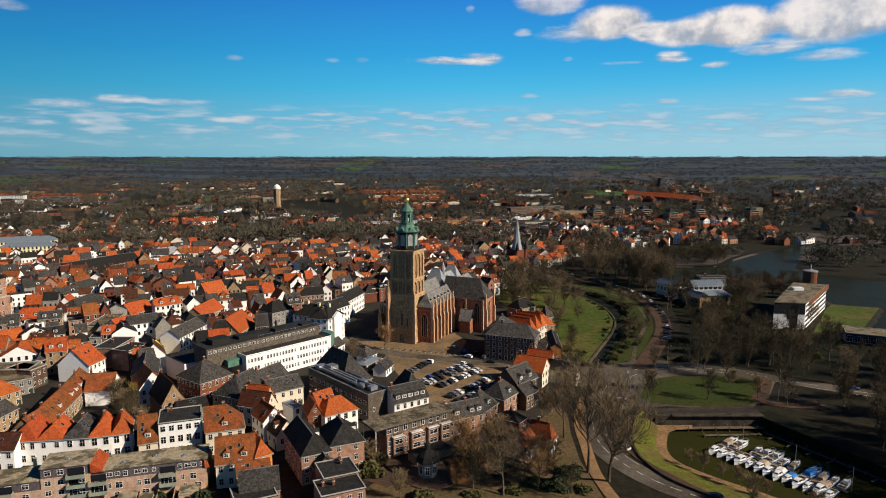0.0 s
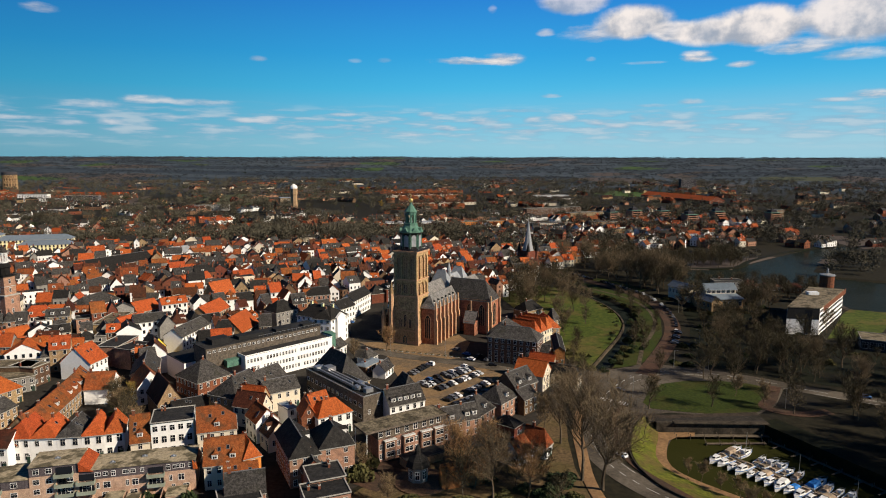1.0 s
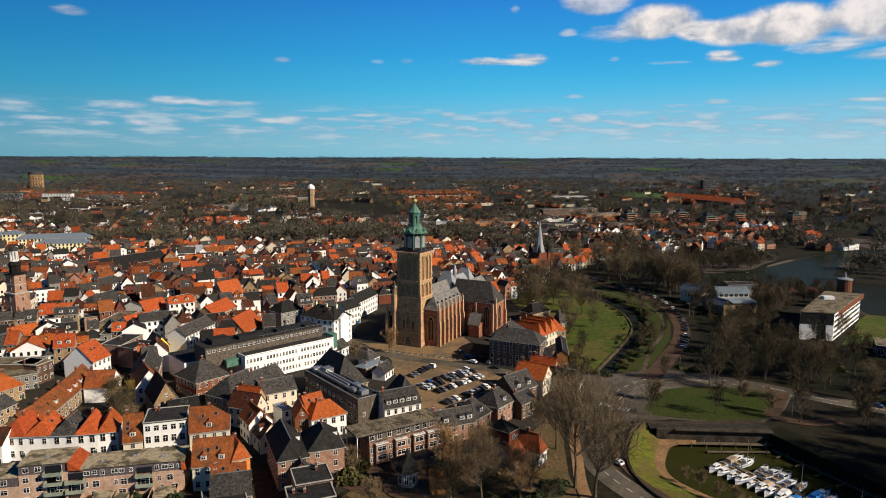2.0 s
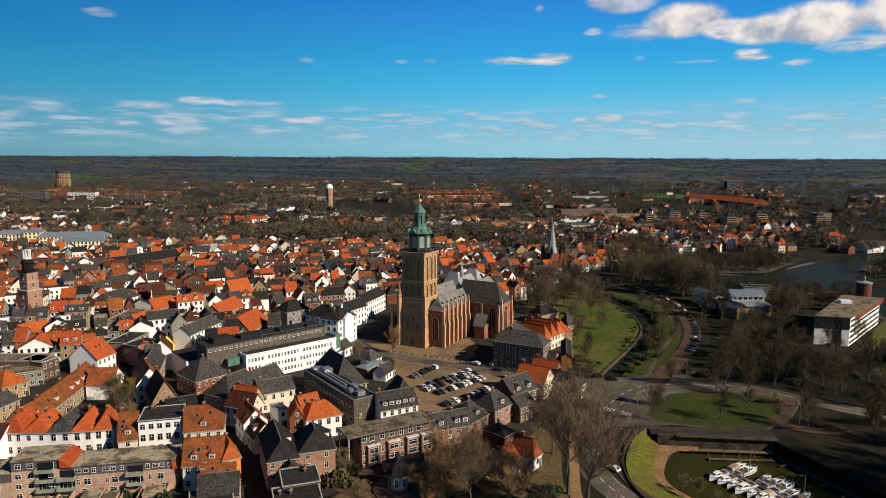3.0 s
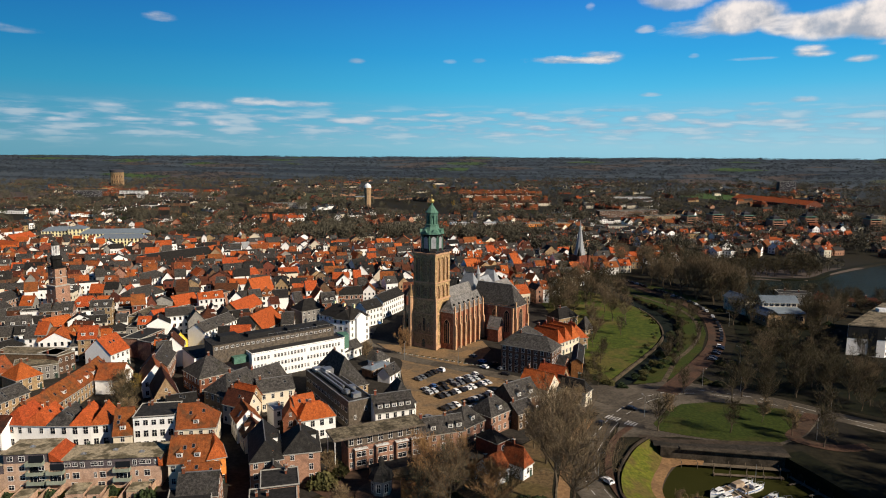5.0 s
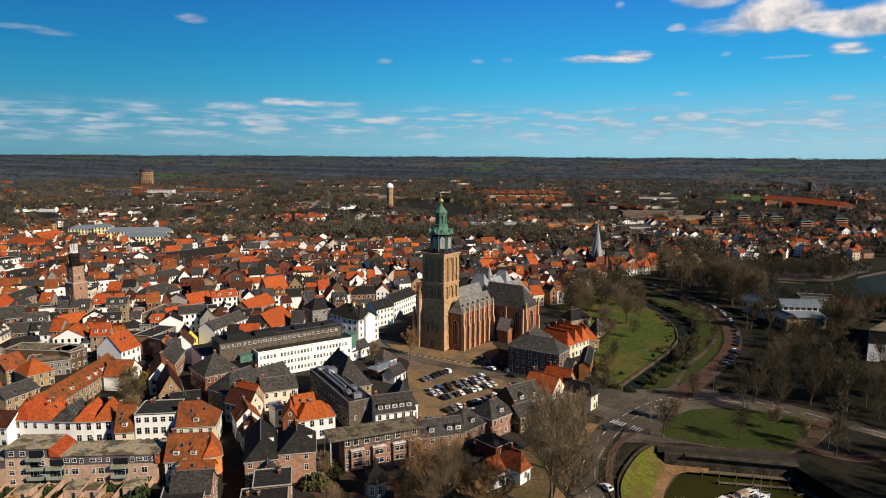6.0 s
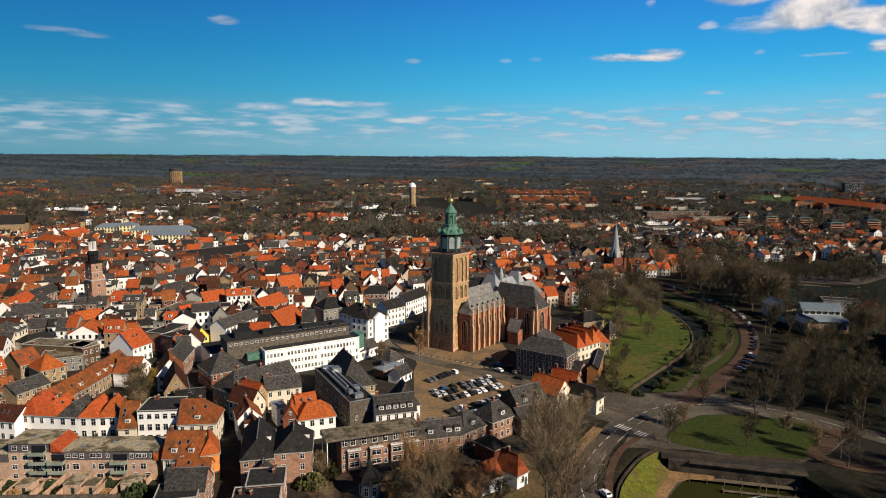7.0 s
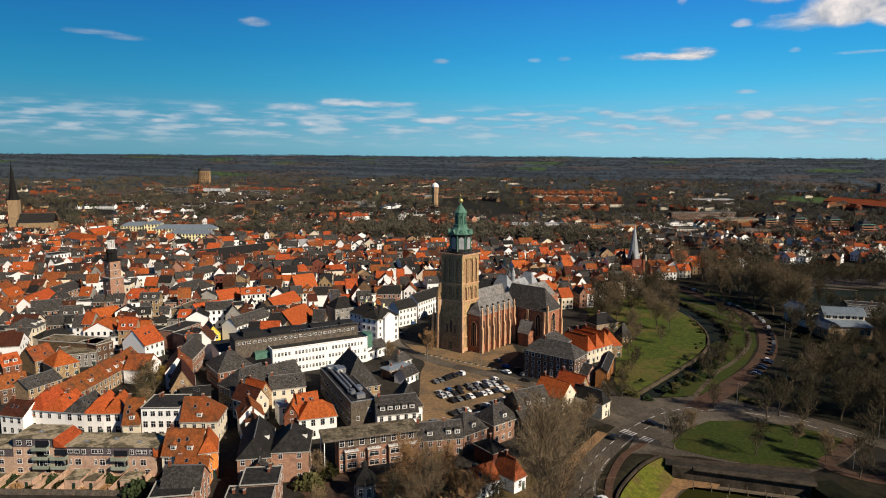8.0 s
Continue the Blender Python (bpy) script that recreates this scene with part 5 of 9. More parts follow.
    roof(choir, 64.5, 2.5, 13, 11, 17.8, 28.8, 1, 90, "lead")
    roof(choir, 52, 0, 18, 10, 17.8, 27.0, 1, 0, "lead")
    apse = part("apse", Shape().prism([(72, -7), (77, -5), (79.5, 0), (77, 5), (72, 7)], -1, 17).mesh("apse", brick), church)
    part("roof", Shape().add([(71.8, -7.3, 16.9), (77.4, -5.2, 16.9), (80, 0, 16.9), (77.4, 5.2, 16.9), (71.8, 7.3, 16.9), (70, 0, 25)], [(0, 1, 5), (1, 2, 5), (2, 3, 5), (3, 4, 5)]).mesh("roof", ROOF["slate"]), apse)
    porch = block("porch", 22.6, 28.4, -25.8, -19.8, 7.0, "small gabled brick chapel beside the transept")
    roof(porch, 25.5, -22.8, 6.0, 5.8, 7.0, 12.0, 0, 90, "church")
    part("ridge_turret", Shape().lathe(46, 0, ((1.1, 25.5), (1.1, 29.0), (1.5, 29.2), (0.1, 34)), 8).mesh("ridge_turret", ROOF["lead"], uv=False), nave, "slender pale ridge turret")


church_body()


# ---- houses round the church and the marina ----
house(-134.4, 192.0, 5.2, 8.9, 10, 7, 10.5, "x", 0, "brown", "white", sides="f")
house(-129.8, 197.0, 5.5, 8.3, 11, 8.2, 12.2, "y", 2, "orange", "white", sides="f", glazed=(1.1, 2.1), pitch=2.0)
house(-122.2, 197.9, 8.4, 7.6, 11, 8.2, 11.8, "y", 2, "orange", "white", sides="f", glazed=(1.1, 1.7), pitch=3.2)
house(-115.0, 199.0, 9.9, 7.2, 11, 8.2, 11.8, "y", 2, "grey", "white", sides="f", glazed=(1.4, 2.1), pitch=2.9)
house(-108.8, 200.4, 15.6, 6.5, 11, 8.2, 12, "y", 2, "orange", "white", sides="f", glazed=(1.4, 2.3), pitch=2.5)
house(-103.7, 202.2, 22.5, 5.8, 11, 8.2, 12, "y", 2, "orange", "white", sides="f", glazed=(1.4, 2.3), pitch=2.5)
house(-94.5, 200.2, 22.4, 5.5, 11, 6, 13, "x", 0, "rust", "cream", sides="f", dormers=1)
house(-85.8, 204.7, 19.9, 12.6, 12, 11, 11.4, "f", 0, "flat", "white", sides="fr", chimneys=2, glazed=(1.4, 2.1), pitch=2.3)
house(-72.0, 205.8, 21.0, 11.9, 12, 8, 14.0, "x", 3, "rust", "cream", sides="fr", dormers=1)
house(-61.1, 183.3, 15.7, 10.9, 10, 7.5, 13.5, "x", 0, "rust", "cream", sides="f", dormers=2)
house(-55.0, 185.2, 34.9, 5.0, 9, 8.5, 12.5, "y", 2, "orange", "orange", sides="fr", pitch=4)
house(-54.4, 177.2, 21.8, 9.1, 6, 6, 8.5, "x", 0, "rust", "orange", sides="fr")
house(-50.3, 168.6, 19.2, 10.2, 9, 6, 10.5, "x", 0, "grey", "pink", sides="fr")
house(-50.5, 164.1, 26.8, 10.6, 9, 6, 6.3, "f", 0, "flat", "pink", sides="fr")
house(-41.4, 189.6, 27.5, 9.0, 20, 9.2, 13.4, "y", 2, "slate", "pink", sides="fl", chimneys=0, dormers=1)
house(-31.6, 193.2, 24.0, 10.6, 14, 9.5, 14.2, "y", 1, "slate", "pink", sides="fr", chimneys=1, dormers=1, pitch=3.4)
house(-35.0, 181.2, 25.0, 6.4, 6, 6, 9.2, "y", 0, "grey", "red", sides="f")
house(-29.8, 173.7, 24.5, 9.8, 10, 8, 8.3, "f", 0, "flat", "pink", sides="fr", chimneys=2)
house(-27.8, 165.1, 24.0, 11.8, 9, 7.5, 7.8, "f", 0, "flat", "pink", sides="fr", chimneys=2)
house(-37.8, 219.9, 35.4, 12.5, 10, 7.5, 11.5, "x", 1, "orange", "white", sides="fr", glazed=(1.3, 2.0), pitch=2.8)
house(-42.9, 223.0, 43.1, 7.1, 8, 8, 12.6, "x", 0, "orange", "white", sides="fr")
house(-45.3, 218.0, 23.2, 5.0, 9, 7.5, 11.5, "y", 0, "orange", "red", sides="f")
house(-61.8, 241.8, 36.7, 13.1, 10, 7.5, 11, "x", 0, "grey", "cream", sides="fr")
house(-75.7, 235.1, 66.1, 14.5, 13, 8.5, 14.5, "x", 2, "grey", "tan", sides="fl")
house(-69.4, 249.3, 60.2, 13.6, 12, 8, 12.5, "x", 0, "grey", "tan", sides="f")
house(-96.1, 255.2, 53.0, 14.9, 16, 7.5, 13.5, "x", 1, "grey", "red", sides="fl")
house(-66.2, 224.2, -17.0, 11.5, 6.8, 7.5, 12, "x", 0, "brown", "cream", sides="flr")
house(-67.6, 230.6, -17.0, 9.5, 5.6, 8, 12, "x", 0, "orange", "tan", sides="lr")
house(-59.6, 214.0, -51.0, 9.5, 8, 7.2, 11.2, "x", 0, "rust", "white", sides="fr")
house(-53.0, 206.2, -51.0, 7.0, 7.5, 5.5, 9.5, "x", 0, "brown", "cream", sides="fr", dormers=1)
house(-54.1, 225.3, 43.8, 3.6, 7, 6.5, 7, "f", 0, "zinc", "white", sides="f")
house(-41.9, 259.2, 41.0, 14.1, 24, 6.5, 16.5, "y", 1, "grey", "tan", sides="fr")
house(-53.4, 305.7, 67.6, 11.9, 7, 4.5, 7.5, "x", 0, "grey", "white", sides="fr")
house(-33.6, 285.3, 61.2, 12.2, 6, 3.5, 4.2, "x", 1, "zinc", "brown", sides="fr")
house(-35.5, 295.4, 63.7, 8.0, 6, 3.6, 6.4, "x", 1, "grey", "white", sides="fr")
house(-26.3, 278.2, 73.0, 8.7, 6, 3.5, 6.5, "x", 0, "grey", "white", sides="fr")
house(-14.0, 233.2, 31.9, 14.2, 10, 6.8, 11.5, "x", 0, "grey", "white", sides="fr", dormers=5, dormer_kind="flat")
house(-13.4, 243.2, 31.9, 9.0, 12, 6.0, 13.0, "y", 1, "grey", "white", sides="", chimneys=0, label="rear range of a white house under a steep tiled roof")
house(3.1, 217.6, 29.7, 8.5, 9, 6, 10, "x", 0, "grey", "pink", sides="fr", dormers=1, dormer_kind="flat")
house(9.6, 221.3, 28.9, 6.4, 9, 6, 10, "x", 0, "grey", "pink", sides="fr", dormers=2, dormer_kind="flat")
house(13.0, 227.2, 57.6, 10.1, 10, 6, 11, "x", 1, "grey", "pink", sides="fr", dormers=1, dormer_kind="flat")
house(21.5, 236.3, 54.5, 11.5, 10, 7, 11.5, "x", 1, "grey", "pink", sides="fr", dormers=1, dormer_kind="flat")
house(23.6, 217.4, 54.6, 5.3, 9, 5, 7.5, "x", 1, "slate", "red", sides="fr")
house(29.3, 252.7, 46.6, 13.2, 11, 7, 12, "x", 0, "grey", "brown", sides="fr", dormers=2)
house(30.8, 240.8, 48.1, 8.3, 8, 6, 9, "x", 0, "grey", "brown", sides="fr")
house(37.4, 267.1, 59.7, 9.1, 13, 6.5, 11.5, "y", 0, "orange", "cream", sides="fr")
house(42.6, 277.4, 63.9, 6.8, 11, 6.5, 11, "y", 0, "orange", "tan", sides="fr")
house(44.6, 299.8, 63.8, 7.0, 9, 5.2, 8.4, "y", 0, "grey", "pink", sides="fr")
house(50.5, 266.7, 62.5, 5.5, 13, 6, 9.5, "y", 2, "slate", "cream", sides="fr")
house(32.5, 203.7, 58.5, 4.8, 8, 4.5, 9, "y", 2, "rust", "white", sides="fr")
house(25.4, 198.3, 50.4, 7.4, 7, 4.5, 8, "x", 0, "rust", "white", sides="fr")
house(32.8, 301.3, -20.0, 23.6, 12, 12, 16.5, "x", 1, "grey", "brown", sides="flr", pitch=2.6, glazed=(1.3, 2.3))
for k in range(3):
    house(39.2 + 3.4 * k, 330.4 + 5.1 * k, 56.5, 6.0, 17, 7.0, 12.6, "y", 1, "orange", "cream", sides="f", chimneys=1, label="old brick house with a steep orange tiled gable roof", group="gabled houses by the hall")
house(52.0, 345.5, 20.9, 9.9, 15, 6, 11.5, "y", 1, "orange", "tan", sides="fr")
house(53.4, 307.5, -4.0, 4.6, 25, 7.0, 8.6, "y", 0, "slate", "warmbrick", sides="", chimneys=0, label="long warm brick garden building with a dark slate roof")
house(28.6, 317.0, -20.0, 11.5, 18, 11.0, 15.5, "y", 1, "grey", "brown", sides="l", label="rear wing of the brick hall under grey tiles")
house(59.0, 369.0, 45.0, 6.4, 6.4, 3.6, 9.2, "x", 1, "grey", "tan", sides="fr", chimneys=0, label="small garden house under a steep pyramid roof")
house(47.0, 386.0, 43.8, 14.5, 10, 5.5, 10, "x", 1, "slate", "tan", sides="f")
mansion = house(-65.0, 335.3, -27.0, 22.3, 14, 13, 18, "x", 1, "slate", "white", sides="fr", pitch=3.0, chimneys=0)
part("bay", Shape().box(11.15, 12.5, -3.4, 3.4, -1, 13.2).add([(11.15, -3.6, 13.2), (12.6, -3.6, 13.2), (12.6, 3.6, 13.2), (11.15, 3.6, 13.2), (11.15, 0, 15.6), (12.6, 0, 15.6)], [(1, 2, 5), (0, 1, 5, 4), (2, 3, 4, 5)]).mesh("bay", WALL["white"]), mansion, "projecting white bay with a pediment")
part("cornice", Shape().box(-11.35, 11.35, -7.3, -7.0, 12.3, 12.9).box(11.15, 11.5, -7.3, -3.42, 12.3, 12.9).box(11.15, 11.5, 3.42, 7.3, 12.3, 12.9).mesh("cornice", MISC["stone_sill"], uv=False), mansion, "pale stone cornice")
for x, y in ((-7.5, 0.8), (1.0, -0.8), (6.0, 1.0)):
    part("chimney", cached("yellow_chimney", lambda: Shape().box(-0.7, 0.7, -0.5, 0.5, 0, 2.6).box(-0.8, 0.8, -0.6, 0.6, 2.6, 2.85, 1).mesh("chimney", WALL["paleyellow"], MISC["stone_sill"], uv=False)), mansion, "pale yellow chimney", pose(x, y, 16.4))
house(-61.6, 331.5, 75.2, 12.9, 10, 13, 17, "x", 1, "slate", "white", sides="flr", glazed=(1.2, 2.1))
house(-61.0, 366.8, 63.7, 13.6, 9, 10, 14, "x", 0, "slate", "white", sides="fr")
house(-57.1, 393.2, 75.6, 26.0, 9, 10, 14, "x", 0, "slate", "white", sides="fr")
house(-92.2, 354.7, 50.3, 14.1, 12, 11, 16, "x", 1, "slate", "grey", sides="f")
house(-155.3, 272.7, 83.6, 11.2, 14, 7.5, 14, "x", 0, "orange", "white", sides="f")
house(-211.2, 248.7, 81.2, 10.1, 10, 8, 13, "x", 0, "brown", "white", sides="fr")
house(-206.1, 247.1, 118.5, 11.1, 12, 9, 13.5, "y", 0, "brown", "white", sides="fr")
house(-172.9, 262.9, 78.3, 8.4, 12, 8, 8.4, "f", 0, "gravel", "brown", sides="fr")
house(-169.8, 240.3, 67.2, 10.0, 12, 6, 11, "x", 1, "orange", "tan", sides="fr")
house(-185.0, 242.6, 77.8, 9.2, 12, 6, 11, "x", 0, "rust", "tan", sides="f")
house(-189.0, 231.8, 67.5, 6.9, 9, 6, 10, "x", 0, "orange", "red", sides="f", dormers=2)
house(-175.8, 254.8, 38.5, 16.5, 14, 6, 6.4, "f", 0, "gravel", "grey", sides="f")
house(-207.7, 271.5, 73.6, 14.6, 9, 6, 9, "x", 1, "slate", "white", sides="f")
house(-201.6, 294.1, 58.0, 10.6, 9, 7, 10, "x", 0, "orange", "white", sides="f")
house(-189.9, 298.8, 63.7, 12.7, 10, 6.5, 11, "y", 0, "orange", "cream", sides="f")
house(-157.0, 217.2, 83.7, 13.9, 10, 6, 9, "x", 0, "grey", "tan", sides="f")
house(-132.1, 196.5, 73.2, 8.0, 8, 6, 9.5, "x", 0, "rust", "tan", sides="f")
house(-136.0, 207.9, 88.4, 10.1, 9, 6, 10.5, "x", 0, "rust", "tan", sides="fr", dormers=1)
house(-138.3, 221.1, 100.5, 16.5, 9, 6, 10.5, "x", 0, "rust", "tan", sides="fr", dormers=1)
house(-141.6, 237.5, 102.4, 17.3, 9, 6, 10.5, "x", 0, "rust", "tan", sides="fr", dormers=3)
house(-144.7, 250.1, 106.8, 9.5, 9, 6, 10.5, "x", 0, "rust", "cream", sides="fr")
house(-164.4, 212.7, 59.9, 9.2, 9, 6, 10, "x", 0, "rust", "brown", sides="f")
house(-101.8, 232.7, 38.6, 8.5, 16, 7, 14, "y", 0, "brown", "tan", sides="fr")
house(-115.0, 247.0, 38.0, 10.2, 12, 7, 13, "y", 0, "rust", "white", sides="f")
house(-90.6, 226.0, 34.1, 10.1, 8, 6, 8.5, "x", 0, "slate", "grey", sides="f")
house(-123.2, 262.6, 111.7, 19.3, 10, 8, 12, "x", 0, "grey", "pink", sides="f")
house(-136.9, 298.4, 46.9, 6.4, 12, 7, 11.2, "y", 0, "grey", "yellow", sides="f")
house(-141.7, 288.2, 72.5, 12.4, 9, 9, 9.4, "f", 0, "flat", "pink", sides="f")
house(-128.7, 317.4, 82.3, 26.0, 10, 9, 12.5, "x", 0, "grey", "white", sides="f")
house(-470.5, 550.7, -17.1, 59.5, 14, 9, 14, "x", 1, "orange", "white", near=False, glazed=(1.25, 2.1), pitch=3.0)
house(-498.3, 600.0, 101.0, 37.3, 12, 9, 14, "x", 0, "orange", "brown", near=False)
house(-390.4, 444.0, 79.3, 14.2, 14, 13, 13.4, "f", 0, "flat", "white", near=False)
house(-319.7, 376.8, 18.6, 13.6, 12, 7, 13, "x", 0, "rust", "tan", near=False)
house(-273.2, 321.7, 108.0, 23.0, 10, 9, 13, "x", 0, "orange", "white", near=False)
house(-279.7, 344.8, 103.2, 24.3, 10, 9, 13, "x", 0, "grey", "pink", near=False)
house(-337.4, 522.4, 63.5, 29.8, 10, 6, 9, "x", 0, "orange", "white", near=False)
house(-239.2, 428.1, 81.8, 25.9, 12, 9, 13, "x", 1, "grey", "white", near=False)
house(-211.8, 379.3, 80.9, 28.2, 14, 8, 13, "x", 1, "grey", "white", near=False)
house(-177.8, 337.5, 95.4, 27.7, 10, 9, 9.4, "f", 0, "gravel", "tan", near=False)
house(-146.8, 409.0, 56.2, 15.1, 12, 8, 16, "x", 0, "orange", "tan", near=False)
house(-207.2, 456.9, 74.9, 18.0, 14, 10, 14, "x", 1, "grey", "red", near=False)
house(-212.2, 449.5, 50.0, 9.3, 12, 9, 13, "y", 0, "orange", "red", near=False)
house(-182.1, 455.3, 64.0, 23.2, 10, 8, 12, "x", 0, "orange", "red", near=False)
house(-167.7, 388.1, 62.0, 17.9, 10, 9, 9.4, "f", 0, "flat", "pink", near=False)
house(-134.3, 360.8, 83.4, 24.2, 12, 8, 13, "x", 0, "orange", "tan", near=False)
house(-106.7, 326.8, 84.4, 20.5, 14, 8, 15, "x", 0, "orange", "tan", near=False)
house(-166.2, 334.1, 63.7, 15.1, 10, 8, 12, "x", 0, "orange", "white", near=False)
house(-176.5, 368.6, 59.6, 14.5, 12, 7, 12, "x", 0, "orange", "brown", near=False)
house(-275.6, 521.8, 65.6, 63.6, 16, 8, 14, "x", 0, "slate", "brown", near=False)
house(-255.1, 592.7, 61.2, 23.9, 14, 7, 12, "x", 0, "lead", "brown", near=False)
house(-265.5, 558.8, 83.3, 16.5, 14, 8, 13, "x", 0, "orange", "brown", near=False)
for x, y, rot, w, d, ze, zr, roof in ((-386, 606, 20, 46, 17, 12, 15.5, "zinc"), (-414, 634, 20, 66, 15, 13, 17, "zinc"), (-455, 632, 20, 15, 18, 17, 20.5, "zinc"), (-486, 650, 20, 44, 15, 12, 16, "zinc")):
    house(x, y, rot, w, d, ze, zr, "x", 1, roof, "paleyellow", "fr", 0, 0, False, name="school_wing", label="pale yellow school wing under a blue-grey zinc roof", group="school wings", pitch=3.2, glazed=(1.5, 2.2))
house(-185.4, 262.9, 96.7, 10.5, 30, 8, 8.4, "f", 0, "gravel", "brown", sides="fr")
house(-209.4, 306.2, 62.3, 13.0, 12, 7, 12, "x", 0, "orange", "white", sides="f")
house(-186.1, 297.0, 16.9, 9.1, 11, 7, 13, "x", 0, "brown", "white", sides="f")
house(-183.8, 293.1, 90.3, 9.0, 9, 7, 12, "y", 0, "orange", "yellow", sides="f")
house(-152.2, 294.8, 89.1, 18.5, 10, 9, 9.4, "f", 0, "flat", "pink", sides="f")
house(-132.8, 246.5, 102.6, 11.9, 10, 6, 11, "y", 0, "rust", "white", sides="f")



# ---- larger buildings near the camera ----
def solid(name, parent, mat, *boxes, label="", uv=True):
    s = Shape()
    for b in boxes:
        s.box(*b)
    return part(name, s.mesh(name, mat, uv=uv), parent, label)


def flats_with_balconies():
    """A stepped block of flats with brick lower floors, slate-hung top floors and balconies."""
    b = thing("apartment_building", pose(-96.6, 169.5, 0, 0, 0, 16.0), "pale brick flats with green-grey balconies and mossy flat roof", "building")
    for name, x0, x1, top, mat in (("wall", 0, 30, 6.2, "buff"), ("upper_storey", 0, 30, 9.0, "hung"), ("wall", -12.2, -0.02, 8.6, "buff"), ("upper_storey", -12.2, -0.02, 11.4, "hung"), ("wall", -34, -12.22, 5.6, "buff"), ("upper_storey", -34, -12.22, 8.2, "hung")):
        lo = -1.5 if name == "wall" else {9.0: 6.2, 11.4: 8.6, 8.2: 5.6}[top]
        solid(name, b, WALL[mat], (x0, x1, 0 if name == "wall" else 0.25, 9.5, lo, top))
    for x0, x1, top in ((0.2, 30.3, 9.0), (-12.4, 0.1, 11.4), (-34, -12.5, 8.2)):
        part("roof", Shape().box(x0, x1, -0.1, 9.8, top, top + 0.25).mesh("roof", ROOF["moss"], uv=False), b)
    for x0, z in ((0.1, 9.0), (29.4, 6.4)):
        s = Shape()
        w = 3.6 if x0 < 1 else 1.6
        s.add([(x0, -0.3, z), (x0 + w, -0.3, z - 0.3), (x0 + w, 9.9, z - 0.3), (x0, 9.9, z), (x0 - 0.1, -0.3, z + 2.5), (x0 + 0.2, 9.9, z + 2.5)], [(0, 1, 4), (1, 2, 5, 4), (2, 3, 5), (3, 0, 4, 5)])
        part("tiled_slope", s.mesh("tiled_slope", ROOF["orange"]), b, "sloping orange tiled roof piece")
    for x in (-31, -28, -25, -20, -16):
        for z in (1.6, 4.2, 6.9):
            add_window(b, 1.5 if x != -25 else 1.0, 1.3, pose(x, 0 if z < 5.6 else 0.25, z))
    for x in (-10.5, -7.4, -2.2):
        for z in (1.6, 4.4, 7.2, 10.0):
            add_window(b, 1.4, 1.3, pose(x, 0 if z < 8.6 else 0.25, z))
    for x, z, w, h in ((4.6, 7.6, 1.5, 1.0), (6.6, 7.6, 1.2, 1.0), (8.6, 7.5, 1.0, 1.3), (11.8, 7.6, 1.6, 1.0), (13.6, 7.6, 1.2, 1.0), (16.0, 7.6, 0.8, 1.0), (22.8, 7.5, 1.0, 1.4), (24.9, 7.6, 1.6, 1.0), (26.6, 7.6, 1.1, 1.0), (28.6, 7.6, 0.8, 1.0),
                       (6.9, 4.4, 1.7, 1.7), (4.6, 4.4, 0.7, 1.5), (12.1, 4.4, 0.7, 1.5), (14.1, 4.4, 1.5, 1.7), (23.4, 4.4, 0.7, 1.5), (26.2, 4.4, 1.5, 1.7), (13.6, 1.6, 1.8, 1.2), (6.4, 1.6, 1.6, 1.4), (24.0, 1.6, 0.8, 1.6), (27.4, 1.6, 1.6, 1.4)):
        add_window(b, w, h, pose(x, 0 if z < 6.2 else 0.25, z))
    for x, z in ((-3.5, 5.6), (-3.5, 2.8), (1.8, 5.6), (1.8, 2.8), (19.6, 5.6), (19.6, 2.8), (-3.5, 8.4), (-21, 5.2)):
        w = 4.4
        bal = solid("balcony", b, GROUND["quay"], (x - w / 2, x + w / 2, -1.7, 0.1, z, z + 0.18), uv=False)
        panel = Shape().box(x - w / 2, x + w / 2, -1.78, -1.7, z - 0.05, z + 1.05).box(x - w / 2 - 0.08, x - w / 2, -1.78, 0, z - 0.05, z + 1.05).box(x + w / 2, x + w / 2 + 0.08, -1.78, 0, z - 0.05, z + 1.05)
        part("balcony_panel", panel.mesh("balcony_panel", MISC["balcony"], uv=False), bal, "green-grey balcony front")
        part("recess", Shape().box(x - 1.9, x + 1.9, -0.04 if z < 5 else 0.0, 0.3, z + 0.2, z + 2.35).mesh("recess", GLASS, uv=False), bal, "dark glazed recess behind the balcony")
        part("patio_door", window_frame(2.2, 2.0)[0], bal, "", pose(x, 0.2 if z > 5 else -0.02, z + 1.25))
    for x, y in ((8, 3), (16, 5), (24, 3), (-6, 4)):
        part("roof_vent", cached("vent", lambda: Shape().box(-0.7, 0.7, -0.4, 0.4, 0, 0.35).lathe(0, 0, ((0.4, 0.3), (0.3, 0.6)), 8).mesh("roof_vent", MISC["metal"], uv=False)), b, "", pose(x, y, 9.25 if x > 0 else 11.6))
    yard = pose(-96.6, 169.5, 0, 0, 0, 16.0)
    for x, y, w, d, h in ((-14, -6.2, 4.5, 4, 2.6), (-4, -5.6, 4, 4.5, 2.6), (9.6, -5.0, 4.6, 6.0, 3.0), (14.4, -5.6, 3.4, 4.4, 2.6), (25.5, -5.2, 5, 5.2, 2.8), (-20, -8, 4, 4, 2.5)):
        sh = thing("garden_shed", yard @ pose(x, y, 0), "small pale brick garden shed with a flat roof", "shed", "garden sheds")
        solid("wall", sh, WALL["buff"], (-w / 2, w / 2, -d / 2, d / 2, -1, h))
        solid("roof", sh, ROOF["moss"], (-w / 2 - 0.1, w / 2 + 0.1, -d / 2 - 0.1, d / 2 + 0.1, h, h + 0.18), uv=False)
